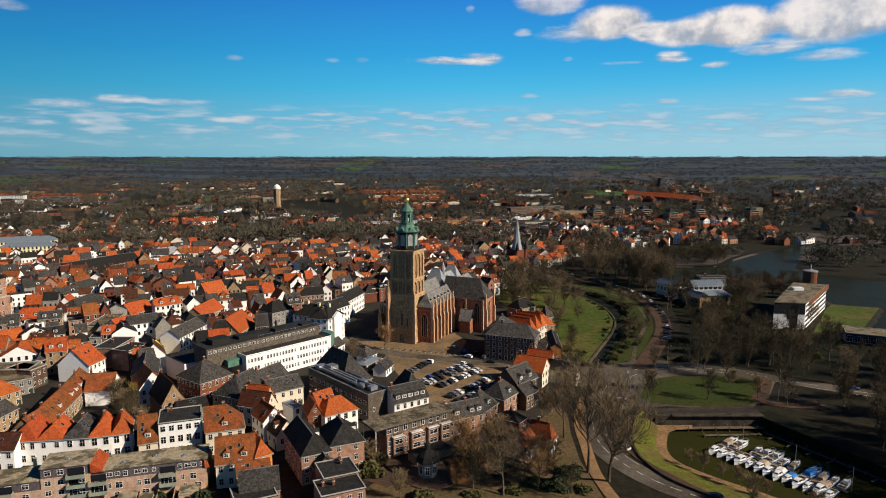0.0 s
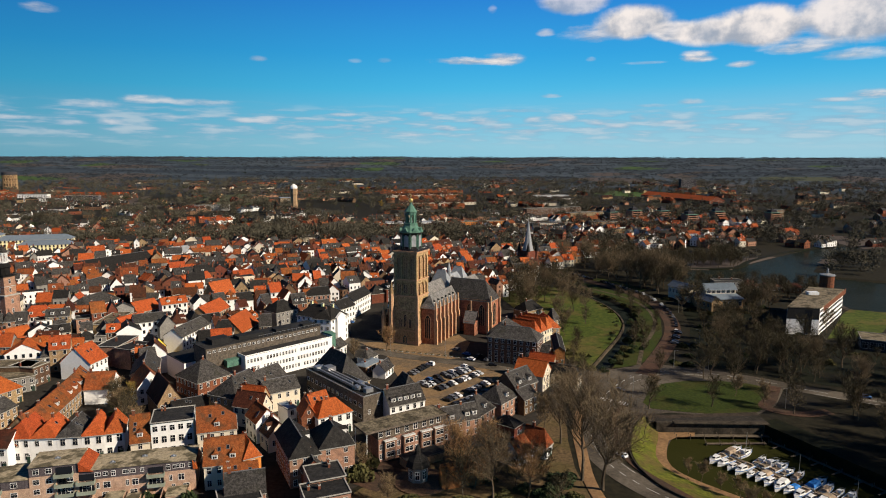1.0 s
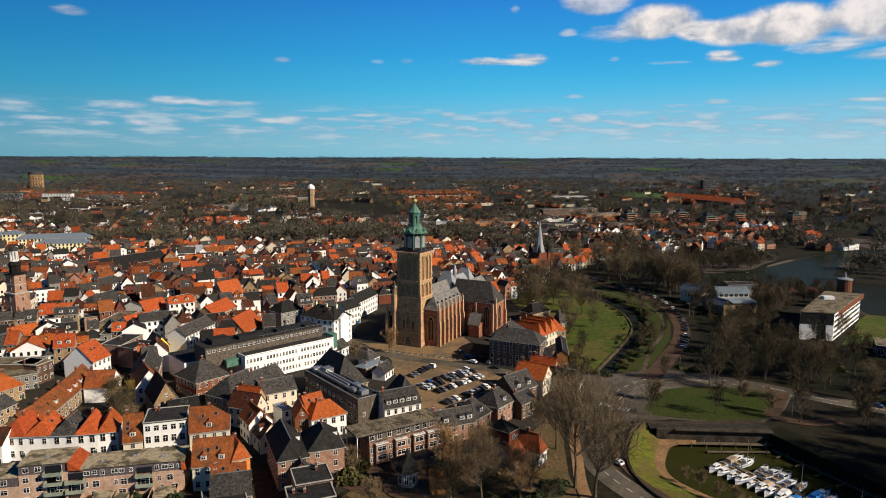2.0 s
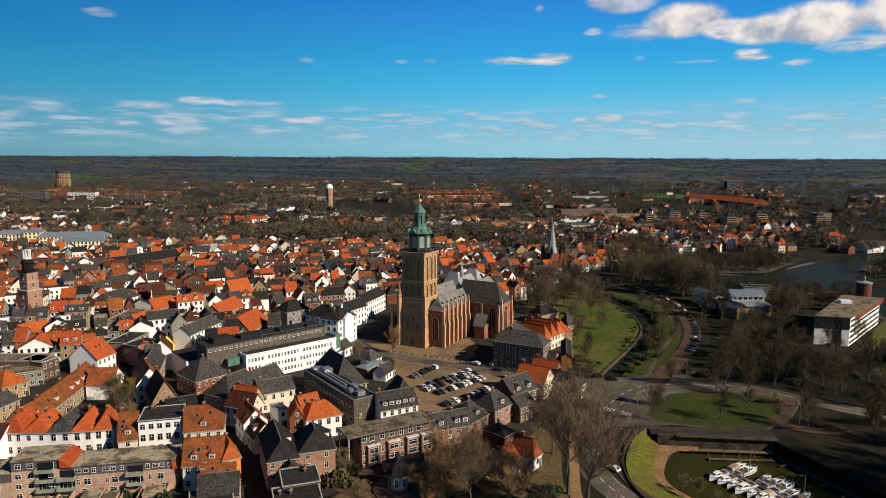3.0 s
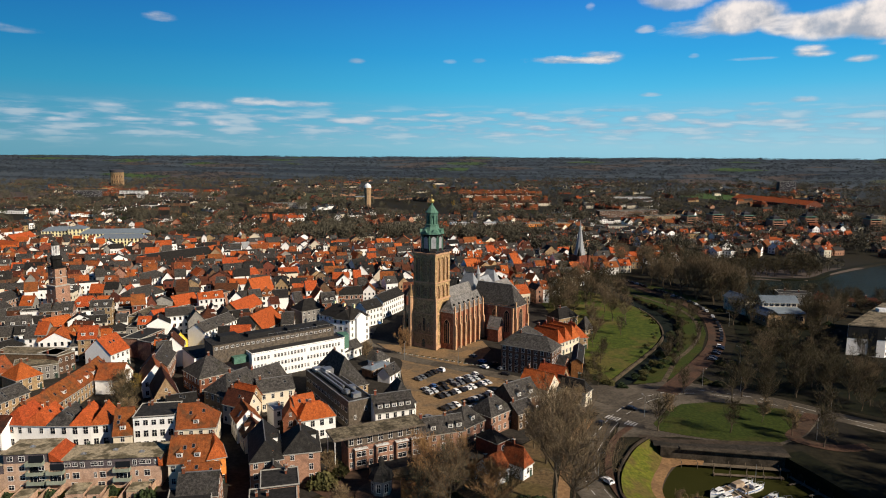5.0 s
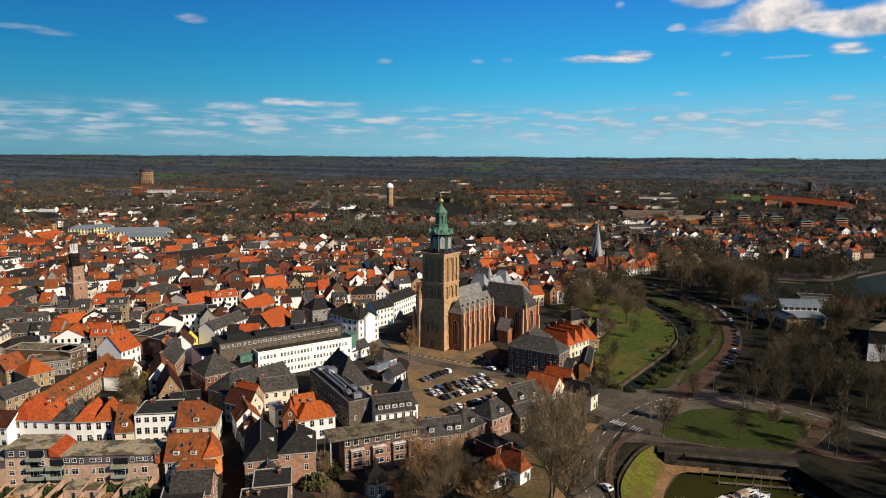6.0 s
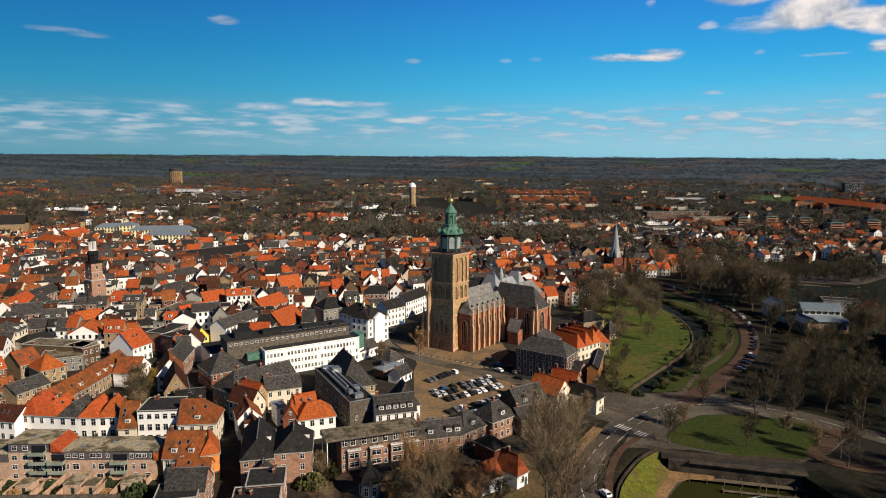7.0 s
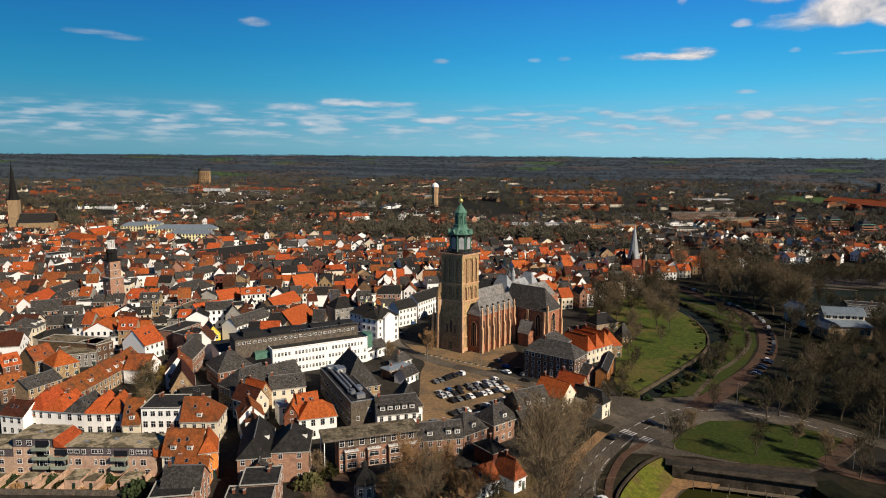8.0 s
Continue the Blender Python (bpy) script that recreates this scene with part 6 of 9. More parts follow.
        part("door", cached("sheddoor", lambda: Shape().box(-0.45, 0.45, -0.06, 0.02, 0, 2.0).mesh("door", MISC["door"], uv=False)), sh, "", pose(0.3, -d / 2, 0))
    for x in (-11.6, -7.5, -0.2, 3.4, 7.0, 12.4, 17.0, 21.5, 28.4):
        gw = part("garden_wall", cached("gwall", lambda: Shape().box(-0.12, 0.12, -11, -0.02, -0.5, 1.9).box(-0.17, 0.17, -11, -0.02, 1.9, 2.0).mesh("garden_wall", WALL["buff"])), None, "", yard @ pose(x, 0, 0))
        tagged(gw, "pale brick wall between the back gardens", "wall", "garden walls")
    fence = thing("garden_fence", yard @ pose(-12, -11.2, 0), "weathered timber fence behind the back gardens", "fence")
    for k in range(20):
        part("board", cached("fboard", lambda: Shape().box(0.02, 1.98, -0.04, 0.04, 0, 1.8).mesh("board", WALL["wood"])), fence, "", pose(k * 2.0, 0, 0))
        part("post", cached("fpost", lambda: Shape().box(-0.06, 0.06, -0.08, 0.08, -0.3, 1.95).mesh("post", WALL["wood"])), fence, "", pose(k * 2.0, 0, 0))
    sheet("lawn_gardens", tuple(tuple((yard @ Vector((x, y, 0)))[:2]) for x, y in ((-22, -11), (29, -11), (29, -0.1), (-22, -0.1))), 0.09, GROUND["grass"], "small back garden lawns behind the flats", "lawn")
    PLACED.append((-84, 178, 20, 20))


flats_with_balconies()


def long_flats():
    """Three-storey flats under one long flat roof that overhangs on posts."""
    b = thing("apartment_building", pose(-20.8, 192.6, 0, 0, 0, 35.3), "pink brick flats with dark timber top floor and long flat roof", "building")
    solid("wall", b, WALL["pink"], (4.5, 29, 0.8, 8, -1.5, 7.2))
    solid("upper_storey", b, WALL["wood"], (4.6, 28.9, 1.4, 8, 7.2, 10.6))
    part("roof", Shape().box(-0.2, 29.4, 0, 8.6, 10.6, 11.0).box(-0.3, 29.5, -0.1, 0.1, 10.5, 11.15, 1).box(-0.3, 29.5, 8.5, 8.7, 10.5, 11.15, 1).box(-0.3, -0.1, 0.1, 8.5, 10.5, 11.15, 1).box(29.3, 29.5, 0.1, 8.5, 10.5, 11.15, 1).mesh("roof", ROOF["gravel"], WALL["wood"]), b)
    for y in (0.3, 8.2):
        part("post", cached("post11", lambda: Shape().lathe(0, 0, ((0.15, -1), (0.15, 10.6)), 8).mesh("post", MISC["frame"], uv=False)), b, "white steel post", pose(0.2, y, 0))
    for i, x in enumerate((8.2, 15.0, 21.5, 26.6)):
        bay = solid("bay", b, WALL["pink"], (x - 1.9, x + 1.9, -0.2, 0.85, 1.0, 7.0))
        for z in (2.6, 5.4):
            add_window(bay, 2.8, 1.5, pose(x, -0.2, z))
        part("handrail", Shape().box(x - 2.0, x + 2.0, -0.3, -0.2, 8.0, 8.12).mesh("handrail", MISC["rubber"], uv=False), bay, "dark metal handrail")
        for k in range(11):
            part("baluster", cached("baluster", lambda: Shape().box(-0.03, 0.03, -0.03, 0.03, 0, 1.0).mesh("baluster", MISC["rubber"], uv=False)), bay, "", pose(x - 2 + k * 0.4, -0.25, 7.0))
        part("awning", Shape().box(x - 2.1, x + 2.1, -0.8, 0.8, 6.95, 7.12).mesh("awning", MISC["frame"], uv=False), bay, "white concrete ledge")
    for x in (5.6, 8.2, 11.6, 15, 18.2, 21.5, 24.4, 27):
        add_window(b, 1.4, 1.9, pose(x, 1.4, 8.9))
    for x in (5.4, 11.6, 18.2, 24.2, 28.2):
        for z in (1.9, 4.9):
            add_window(b, 1.0, 1.6, pose(x, 0.8, z))
    low = thing("garage", pose(-20.8, 192.6, 0, 0, 0, 35.3) @ pose(14, -6, 0), "low brick garage with a white roof edge", "garage")
    solid("wall", low, WALL["tan"], (-4.5, 8.5, -2.5, 2.5, -1, 2.8))
    part("roof", Shape().box(-4.8, 8.8, -2.8, 2.8, 2.8, 3.0).box(-4.9, 8.9, -2.95, -2.75, 2.7, 3.12, 1).mesh("roof", ROOF["flat"], WALL["wood"], uv=False), low)
    PLACED.append((-9, 204, 13, 16))


long_flats()


def plant_room_building():
    """A long flat building whose roof carries ducts and rails."""
    b = thing("office_building", pose(-26.7, 224.2, 0, 0, 0, 42.0), "long timber-clad building with ducts on its flat roof", "building")
    W, D = 9.0, 41.0
    solid("wall", b, WALL["wood"], (0, W, 0, D, -1.5, 10.3))
    part("roof", Shape().box(0, W, 0, D, 10.3, 10.45).mesh("roof", ROOF["flat"], uv=False), b)
    for x0, x1, y0, y1 in ((-0.1, W + 0.1, -0.1, 0.2), (-0.1, W + 0.1, D - 0.2, D + 0.1), (-0.1, 0.2, 0.2, D - 0.2), (W - 0.2, W + 0.1, 0.2, D - 0.2)):
        part("roof_edge", Shape().box(x0, x1, y0, y1, 10.45, 10.75).mesh("roof_edge", MISC["metal"], uv=False), b)
    for x, y, l, z in ((2.4, 21, 30, 11.0), (4.0, 24, 22, 11.1), (5.8, 20, 34, 10.9)):
        part("duct", Shape().box(x - 0.35, x + 0.35, y - l / 2, y + l / 2, z, z + 0.6).box(x - 0.1, x + 0.1, y - l / 2, y - l / 2 + 0.2, 10.4, z).box(x - 0.1, x + 0.1, y + l / 2 - 0.2, y + l / 2, 10.4, z).mesh("duct", MISC["metal"], uv=False), b, "galvanised roof duct")
    for x, y, w, d, h in ((4.5, 3.5, 3, 2.2, 1.6), (3, 9, 2.4, 2.4, 1.2), (6, 33, 3.4, 4, 2.0), (3.2, 37, 3, 3, 1.6), (6.8, 12, 1.6, 3, 1.2)):
        part("roof_unit", Shape().box(x - w / 2, x + w / 2, y - d / 2, y + d / 2, 10.4, 10.4 + h).mesh("roof_unit", MISC["metal"], uv=False), b, "grey air handling unit")
    for i in range(13):
        for z in (3.0, 7.0):
            add_window(b, 1.6, 1.4, pose(0, 2 + i * 3.1, z, 0, 0, -90))
    add_window(b, 0.9, 1.4, pose(2.5, 0, 4.5)), add_window(b, 0.9, 1.4, pose(6.5, 0, 7.0))
    for k in range(18):
        part("cladding_batten", cached("batten", lambda: Shape().box(-0.06, 0.06, -0.06, 0, -1, 10.2).mesh("cladding_batten", WALL["wood"])), b, "", pose(0.25 + k * 0.5, 0, 0))
    PLACED.append((-37, 242, 20, 20)), PLACED.append((-48, 252, 9, 12)), PLACED.append((-26, 232, 8, 10))


plant_room_building()


def long_white_building():
    """A long white building with three rows of windows; a timber-clad storey is set back on its roof."""
    b = thing("office_building", pose(-82.5, 266.0, 0, 0, 0, 46.3), "long white building with rows of small square windows", "building")
    L = 43.6
    solid("wall", b, WALL["white"], (0, L, 0, 12, -1.5, 11.4))
    part("roof", Shape().box(0, L, 0, 12, 11.4, 11.55).box(-0.1, L + 0.1, -0.15, 0.2, 11.55, 11.9, 1).box(-0.1, 0.2, 0.2, 12, 11.55, 11.9, 1).box(L - 0.2, L + 0.1, 0.2, 12, 11.55, 11.9, 1).mesh("roof", ROOF["flat"], WALL["white"], uv=False), b)
    top = solid("upper_storey", b, WALL["wood"], (-14, L - 2, 6.5, 18, 8.0, 16.2), label="set-back timber-clad storey")
    part("roof", Shape().box(-14.3, L - 1.7, 6.2, 18.3, 16.2, 16.5).mesh("roof", ROOF["flat"], uv=False), top)
    for k in range(24):
        add_window(top, 1.2, 0.9, pose(-12.6 + k * 2.25, 6.5, 14.6))
    for k in range(28):
        for z in (2.4, 5.7, 9.2):
            if (k * 7 + int(z)) % 11:
                add_window(b, 0.85 if k % 5 else 0.5, 1.5, pose(1.2 + k * 1.52, 0, z))
    part("panel", Shape().box(-6.5, -0.2, 3.4, 6.45, 7.4, 10.4).mesh("panel", ROOF["verdigris"], uv=False), b, "pale green copper panelling")
    part("panel_end", Shape().prism([(L + 0.02, 0.3), (L + 3.4, 2.0), (L + 4.2, 6.5), (L + 0.02, 8)], 6.0, 12.5).mesh("panel_end", ROOF["verdigris"], uv=False), b, "pale green copper-clad corner")
    part("wall", Shape().prism([(L + 0.02, 0.5), (L + 3.2, 2.2), (L + 4.0, 6.3), (L + 0.02, 8)], -1.5, 5.98).mesh("wall", WALL["white"]), b)
    for x0, x1, y0, y1, h in ((2, 14, 9, 14, 1.4), (-10, -2, 9, 15, 2.2), (20, 26, 9, 13, 1.2), (34, 40, 9, 12, 1.0)):
        part("roof_unit", Shape().box(x0, x1, y0, y1, 16.5, 16.5 + h).mesh("roof_unit", MISC["rubber"], uv=False), b, "dark roof plant enclosure")
    part("handrail", Shape().bar((10, 6.6, 17.3), (L - 2, 6.6, 17.3), 0.05, 0.05).mesh("handrail", MISC["metal"], uv=False), top)
    for k in range(16):
        part("post", cached("rail_post", lambda: Shape().bar((0, 0, 0), (0, 0, 0.9), 0.04, 0.04).mesh("post", MISC["metal"], uv=False)), top, "", pose(10 + k * 2.1, 6.6, 16.4))
    side = thing("office_building", pose(-112, 268, 0, 0, 0, 46.3), "low dark-roofed hall with white walls", "building")
    solid("wall", side, WALL["white"], (0, 26, -6, 12, -1.5, 9.0))
    part("roof", Shape().box(-0.1, 26.1, -6.1, 12.1, 9.0, 9.3).mesh("roof", ROOF["flat"], uv=False), side)
    PLACED.append((-67, 284, 24, 24)), PLACED.append((-105, 280, 16, 16))


long_white_building()


def lakeside_block():
    """A modern office block between the park and the lake."""
    out = [(182.5, 354), (198.5, 351.5), (239, 402), (222, 409)]
    b = thing("office_building", pose(0, 0, 0), "modern white and black office block with a pale flat roof", "building")
    part("wall", Shape().prism(out, -1, 14.6).mesh("wall", WALL["white"]), b)
    part("roof", Shape().prism([(182.2, 353.7), (198.7, 351.2), (239.4, 402), (222, 409.4)], 14.6, 15.2).mesh("roof", ROOF["gravel"], uv=False), b)
    d = Vector((40.5, 50.5, 0))
    ang = math.degrees(math.atan2(d.y, d.x))
    for fl in range(5):
        part("window_band", Shape().box(1, d.length - 1, -0.06, 0, 0.9 + fl * 2.8, 2.3 + fl * 2.8).mesh("window_band", GLASS, uv=False), b, "", pose(198.5, 351.5, 0, 0, 0, ang))
        for k in range(20):
            part("mullion", cached("mull", lambda: Shape().box(-0.12, 0.12, -0.14, 0, 0, 1.4).mesh("mullion", MISC["frame"], uv=False)), b, "", pose(198.5, 351.5, 0, 0, 0, ang) @ pose(2 + k * 3.1, 0, 0.9 + fl * 2.8))
    part("upper_cladding", Shape().box(0.2, d.length, -0.12, -0.02, 11.4, 14.5).mesh("upper_cladding", WALL["red"]), b, "red brick upper storey", pose(198.5, 351.5, 0, 0, 0, ang) @ pose(8, -0.06, 0))
    f = Vector((16, -2.5, 0))
    fa = math.degrees(math.atan2(f.y, f.x))
    part("dark_front", Shape().box(0.1, 16.1, -0.1, 0, 8.5, 14.6).mesh("dark_front", MISC["rubber"]), b, "black upper front", pose(182.5, 354, 0, 0, 0, fa))
    part("stair_window", Shape().box(9.0, 12.5, -0.16, 0, 0.5, 13.5).mesh("stair_window", GLASS, uv=False), b, "", pose(182.5, 354, 0, 0, 0, fa))
    part("roof_unit", Shape().box(209, 215, 384, 388, 15.2, 16.8).mesh("roof_unit", MISC["hull"], uv=False), b, "white roof plant box")
    t = thing("round_tower", pose(243, 428, 0), "round red brick tower with a pale finial beside the lake", "tower")
    part("wall", Shape().lathe(0, 0, ((4.2, -1), (4.2, 19)), 16).mesh("wall", WALL["red"], smooth=False), t)
    part("roof", Shape().lathe(0, 0, ((4.6, 19), (4.6, 19.6), (0.8, 20.5), (0.7, 22), (0.1, 24)), 16).mesh("roof", ROOF["lead"], uv=False), t)


lakeside_block()


def lake_pavilion():
    """A pavilion with a glazed clerestory under a zinc roof, a lower skirt roof, a wing and a portico."""
    b = thing("pavilion", pose(171.3, 416.0, 0, 0, 0, 7.0), "cream lakeside pavilion with blue-grey zinc roofs and clerestory windows", "building")
    solid("wall", b, WALL["tan"], (-12, 12, -5, 14, -1, 6.6))
    s = Shape()
    s.add([(-13, -6, 6.4), (13, -6, 6.4), (13, 15, 6.4), (-13, 15, 6.4), (-10, 0.2, 8.9), (10, 0.2, 8.9), (10, 9.2, 8.9), (-10, 9.2, 8.9)], [(0, 1, 5, 4), (1, 2, 6, 5), (2, 3, 7, 6), (3, 0, 4, 7), (3, 2, 1, 0)])
    part("lower_roof", s.mesh("lower_roof", ROOF["zinc"]), b)
    solid("clerestory", b, WALL["cream"], (-9.8, 9.8, 0.3, 9.0, 8.6, 11.4))
    part("roof", roof_mesh(20.6, 9.6, 11.4, 14.6, 0, ROOF["zinc"]), b, "", pose(0, 4.6, 0))
    for k in range(17):
        part("roof_seam", cached("seam", lambda: Shape().add([(-0.06, -5.1, 11.35), (0.06, -5.1, 11.35), (0.06, 0, 14.85), (-0.06, 0, 14.85), (-0.06, -5.1, 11.5), (0.06, -5.1, 11.5), (0.06, 0, 15.0), (-0.06, 0, 15.0)], [(0, 1, 5, 4), (1, 2, 6, 5), (4, 5, 6, 7), (3, 0, 4, 7)]).mesh("roof_seam", ROOF["zinc"], uv=False)), b, "", pose(-9.6 + k * 1.2, 4.6, 0))
    for k in range(6):
        add_window(b, 2.2, 1.7, pose(-8.0 + k * 3.2, 0.3, 10.1))
    for k in range(7):
        add_window(b, 1.8, 2.6, pose(-10.2 + k * 3.4, -5, 3.4))
    for k in range(5):
        add_window(b, 1.8, 2.6, pose(12, -3 + k * 3.4, 3.4, 0, 0, 90))
    wing = thing("pavilion", pose(156.0, 440.0, 0, 0, 0, -66.0), "low wing of the pavilion under a zinc gable roof", "building")
    solid("wall", wing, WALL["cream"], (-10, 10, -4.2, 4.2, -1, 8.0))
    part("roof", roof_mesh(21, 9, 8.0, 11.0, 0, ROOF["zinc"]), wing)
    for k in range(6):
        add_window(wing, 1.6, 2.2, pose(-8 + k * 3.2, -4.2, 5.0))
    porch = thing("pavilion", pose(161.5, 413.0, 0, 0, 0, -70.0), "zinc-roofed portico leading to the pavilion", "building")
    solid("wall", porch, WALL["tan"], (-8, 9, -3.6, 3.6, -1, 6.2))
    part("roof", roof_mesh(18, 8, 6.2, 9.0, 0, ROOF["zinc"]), porch)
    add_window(porch, 2.6, 2.6, pose(9, 0, 3.4, 0, 0, 90))
    for k in range(4):
        add_window(porch, 1.5, 2.2, pose(-5 + k * 3.6, -3.6, 3.6))
    PLACED.append((171, 420, 14, 18)), PLACED.append((156, 440, 10, 12)), PLACED.append((163, 412, 9, 10))


lake_pavilion()
house(196, 470, -4, 20, 10, 7.5, 7.9, "f", 0, "flat", "grey", sides="fr", chimneys=2, name="pavilion", label="grey lakeside block with a dark flat roof", pitch=2.4)
for x, y, w, zr in ((214, 474, 12, 6.5), (227, 471, 13, 6.0), (241, 468, 14, 6.0)):
    house(x, y, -8, w, 9, 3.6, zr, "x", 1, "brown", "brown", sides="f", chimneys=1, label="low brown brick lakeside house with a dark brown roof", group="lakeside houses")
house(228, 322, -25, 44, 16, 5.5, 5.9, "f", 0, "gravel", "slate", sides="fl", chimneys=0, name="pavilion", label="low glazed pavilion with a pale gravel roof", pitch=3.2, glazed=(2.4, 3.0))

# ---- garden house on its bastion ----
g = thing("garden_house", pose(-4.6, 185.4, 0.0), "octagonal garden house with a dark slate bell roof", "pavilion")
part("wall", Shape().lathe(0, 0, ((3.0, -0.5), (3.0, 4.8), (3.3, 5.0)), 8, 0, math.pi / 8).mesh("wall", WALL["grey"]), g)
part("roof", Shape().lathe(0, 0, ((3.7, 4.9), (3.5, 5.4), (2.9, 6.6), (1.6, 7.8), (0.9, 8.4), (0.8, 9.4), (1.0, 9.6), (0.1, 11.2)), 8, 0, math.pi / 8).mesh("roof", ROOF["slate"]), g)
for k in range(8):
    add_window(g, 1.1, 2.4, pose(0, 0, 0, 0, 0, 45 * k) @ pose(0, -2.78, 2.6))
bw = Shape().lathe(0, 0, ((8.5, -1), (8.2, 1.2), (8.2, 1.6)), 24)
tagged(part("bastion", bw.mesh("bastion", WALL["brown"]), None, "", pose(-3.5, 184.5, -1.2)), "low round brick bastion under the garden house", "bastion", kind="structure")
wallm = Shape().box(0, 13, -0.4, 0.4, -1, 5.5).add([(0, -0.4, 5.0), (13, -0.4, 5.0), (13, -3.6, -1), (0, -3.6, -1), (0, 0.3, -1), (13, 0.3, -1)], [(3, 2, 1, 0), (0, 4, 3), (2, 5, 1)])
for i in range(6):
    wallm.box(0.2 + i * 1.9, 1.2 + i * 1.9, -0.45, 0.45, 5.5, 6.2)
tagged(part("garden_wall", wallm.mesh("garden_wall", WALL["warmbrick"]), None, "", pose(1.7, 182.6, 0, 0, 0, 18)), "crenellated wall of warm orange brick between trees", "wall")

# ---- landmarks ----
wt = thing("clock_tower", pose(-238, 343, 0, 0, 0, -18) @ Matrix.Diagonal((0.84, 0.84, 0.93, 1)), "brick town tower with a dark gallery and an open white lantern", "tower")
part("shaft", Shape().box(-5, 5, -5, 5, -1, 21.6).box(-5.25, 5.25, -5.25, 5.25, 21.6, 22.3, 1).mesh("shaft", WALL["pink"], MISC["stone_sill"]), wt)
part("shaft", Shape().box(-3.9, 3.9, -3.9, 3.9, 22.3, 32.8).box(-4.1, 4.1, -4.1, 4.1, 26.9, 27.3, 1).mesh("shaft", WALL["pink"], MISC["stone_sill"]), wt, "narrower upper stage of brick")
part("gallery", Shape().box(-4.6, 4.6, -4.6, 4.6, 32.8, 33.4).box(-4.6, 4.6, -4.6, -4.45, 34.2, 34.4).box(-4.6, 4.6, 4.45, 4.6, 34.2, 34.4).box(-4.6, -4.45, -4.45, 4.45, 34.2, 34.4).box(4.45, 4.6, -4.45, 4.45, 34.2, 34.4).mesh("gallery", ROOF["slate"], uv=False), wt, "dark gallery with a rail")
for k in range(20):
    u, edge = -4.5 + (k % 5) * 2.25, k // 5
    part("baluster", cached("gallery_post", lambda: Shape().box(-0.08, 0.08, -0.08, 0.08, 0, 0.8).mesh("baluster", ROOF["slate"], uv=False)), wt, "", pose(0, 0, 0, 0, 0, 90 * edge) @ pose(u, -4.52, 33.4))
part("drum", Shape().lathe(0, 0, ((3.3, 33.4), (3.3, 37.6), (3.9, 38.2), (3.5, 39.4), (2.5, 40.6)), 8, 0, math.pi / 8).mesh("drum", ROOF["slate"], uv=False), wt, "dark slate-clad octagonal drum")
lan = Shape().lathe(0, 0, ((2.6, 40.5), (2.6, 41.2)), 8).lathe(0, 0, ((2.5, 46.0), (2.7, 46.5)), 8)
for k in range(8):
    a = math.tau * k / 8
    lan.bar((2.1 * math.cos(a), 2.1 * math.sin(a), 41.2), (2.1 * math.cos(a), 2.1 * math.sin(a), 46.2), 0.42, 0.42, 5)
part("lantern", lan.mesh("lantern", MISC["frame"], uv=False), wt, "open white lantern")
part("dome", Shape().lathe(0, 0, ((2.6, 46.5), (2.4, 47.6), (1.4, 48.7), (0.4, 49.4), (0.08, 51.5)), 10).mesh("dome", ROOF["grey"], uv=False), wt)
for k in range(4):
    for z, out in ((6, 5.0), (13, 5.0), (18.5, 5.0), (25, 3.9), (30, 3.9)):
        add_window(wt, 1.3, 2.4, pose(0, 0, 0, 0, 0, 90 * k) @ pose(0, -out, z))
PLACED.append((-238, 343, 9, 10))

dt = thing("gate_tower", pose(61.0, 537, 0, 0, 0, 40), "medieval brick gate tower with a tall grey spire", "tower")
part("shaft", Shape().box(-5, 5, -5, 5, -1, 18.5).mesh("shaft", WALL["red"]), dt)
for x in (-5, 5):
    for y in (-5, 5):
        tur = part("turret", Shape().lathe(x, y, ((1.3, 9), (1.4, 18.5)), 8).mesh("turret", WALL["red"]), dt)
        part("turret_roof", Shape().lathe(x, y, ((1.7, 18.5), (0.05, 26)), 8).mesh("turret_roof", ROOF["slate"], uv=False), tur)
part("spire", Shape().lathe(0, 0, ((4.9, 18.5), (3.4, 24), (0.12, 44.5)), 8, 0, math.pi / 8).mesh("spire", ROOF["lead"], uv=False), dt, "slender grey slate spire")
for k in range(4):
    add_window(dt, 1.4, 2.2, pose(0, 0, 0, 0, 0, 90 * k) @ pose(0, -5, 12))
PLACED.append((61, 537, 8, 10))

wa = thing("water_tower", pose(-290, 1150, 0), "octagonal buff brick water tower with a white domed cap", "tower")
part("shaft", Shape().lathe(0, 0, ((6.2, -1), (5.6, 26), (6.4, 28), (6.4, 38)), 8).mesh("shaft", WALL["tan"]), wa)
part("cap", Shape().lathe(0, 0, ((6.6, 38), (6.2, 41), (4.5, 43.5), (2, 45), (0.4, 46)), 12).mesh("cap", WALL["white"], uv=False), wa)
st = thing("church", pose(-632, 612, 0, 0, 0, 30), "distant brick church with a tall slate spire", "church")
part("tower", Shape().box(-5, 5, -5, 5, -1, 40).mesh("tower", WALL["tan"]), st)
part("spire", Shape().lathe(0, 0, ((5.6, 40), (4, 47), (0.15, 84)), 8, 0, math.pi / 8).mesh("spire", ROOF["slate"], uv=False), st)
part("nave", Shape().box(5, 42, -8, 8, -1, 14).mesh("nave", WALL["tan"]), st)
part("roof", roof_mesh(38, 16, 14, 24, 0, ROOF["slate"]), st, "", pose(23.5, 0, 0))
PLACED.append((-632, 612, 9, 30))
gh = thing("gas_holder", pose(-1200, 1722, 0) @ Matrix.Diagonal((1, 1, 1.22, 1)), "round gas holder with a pale lattice frame", "tower")
gs = Shape()
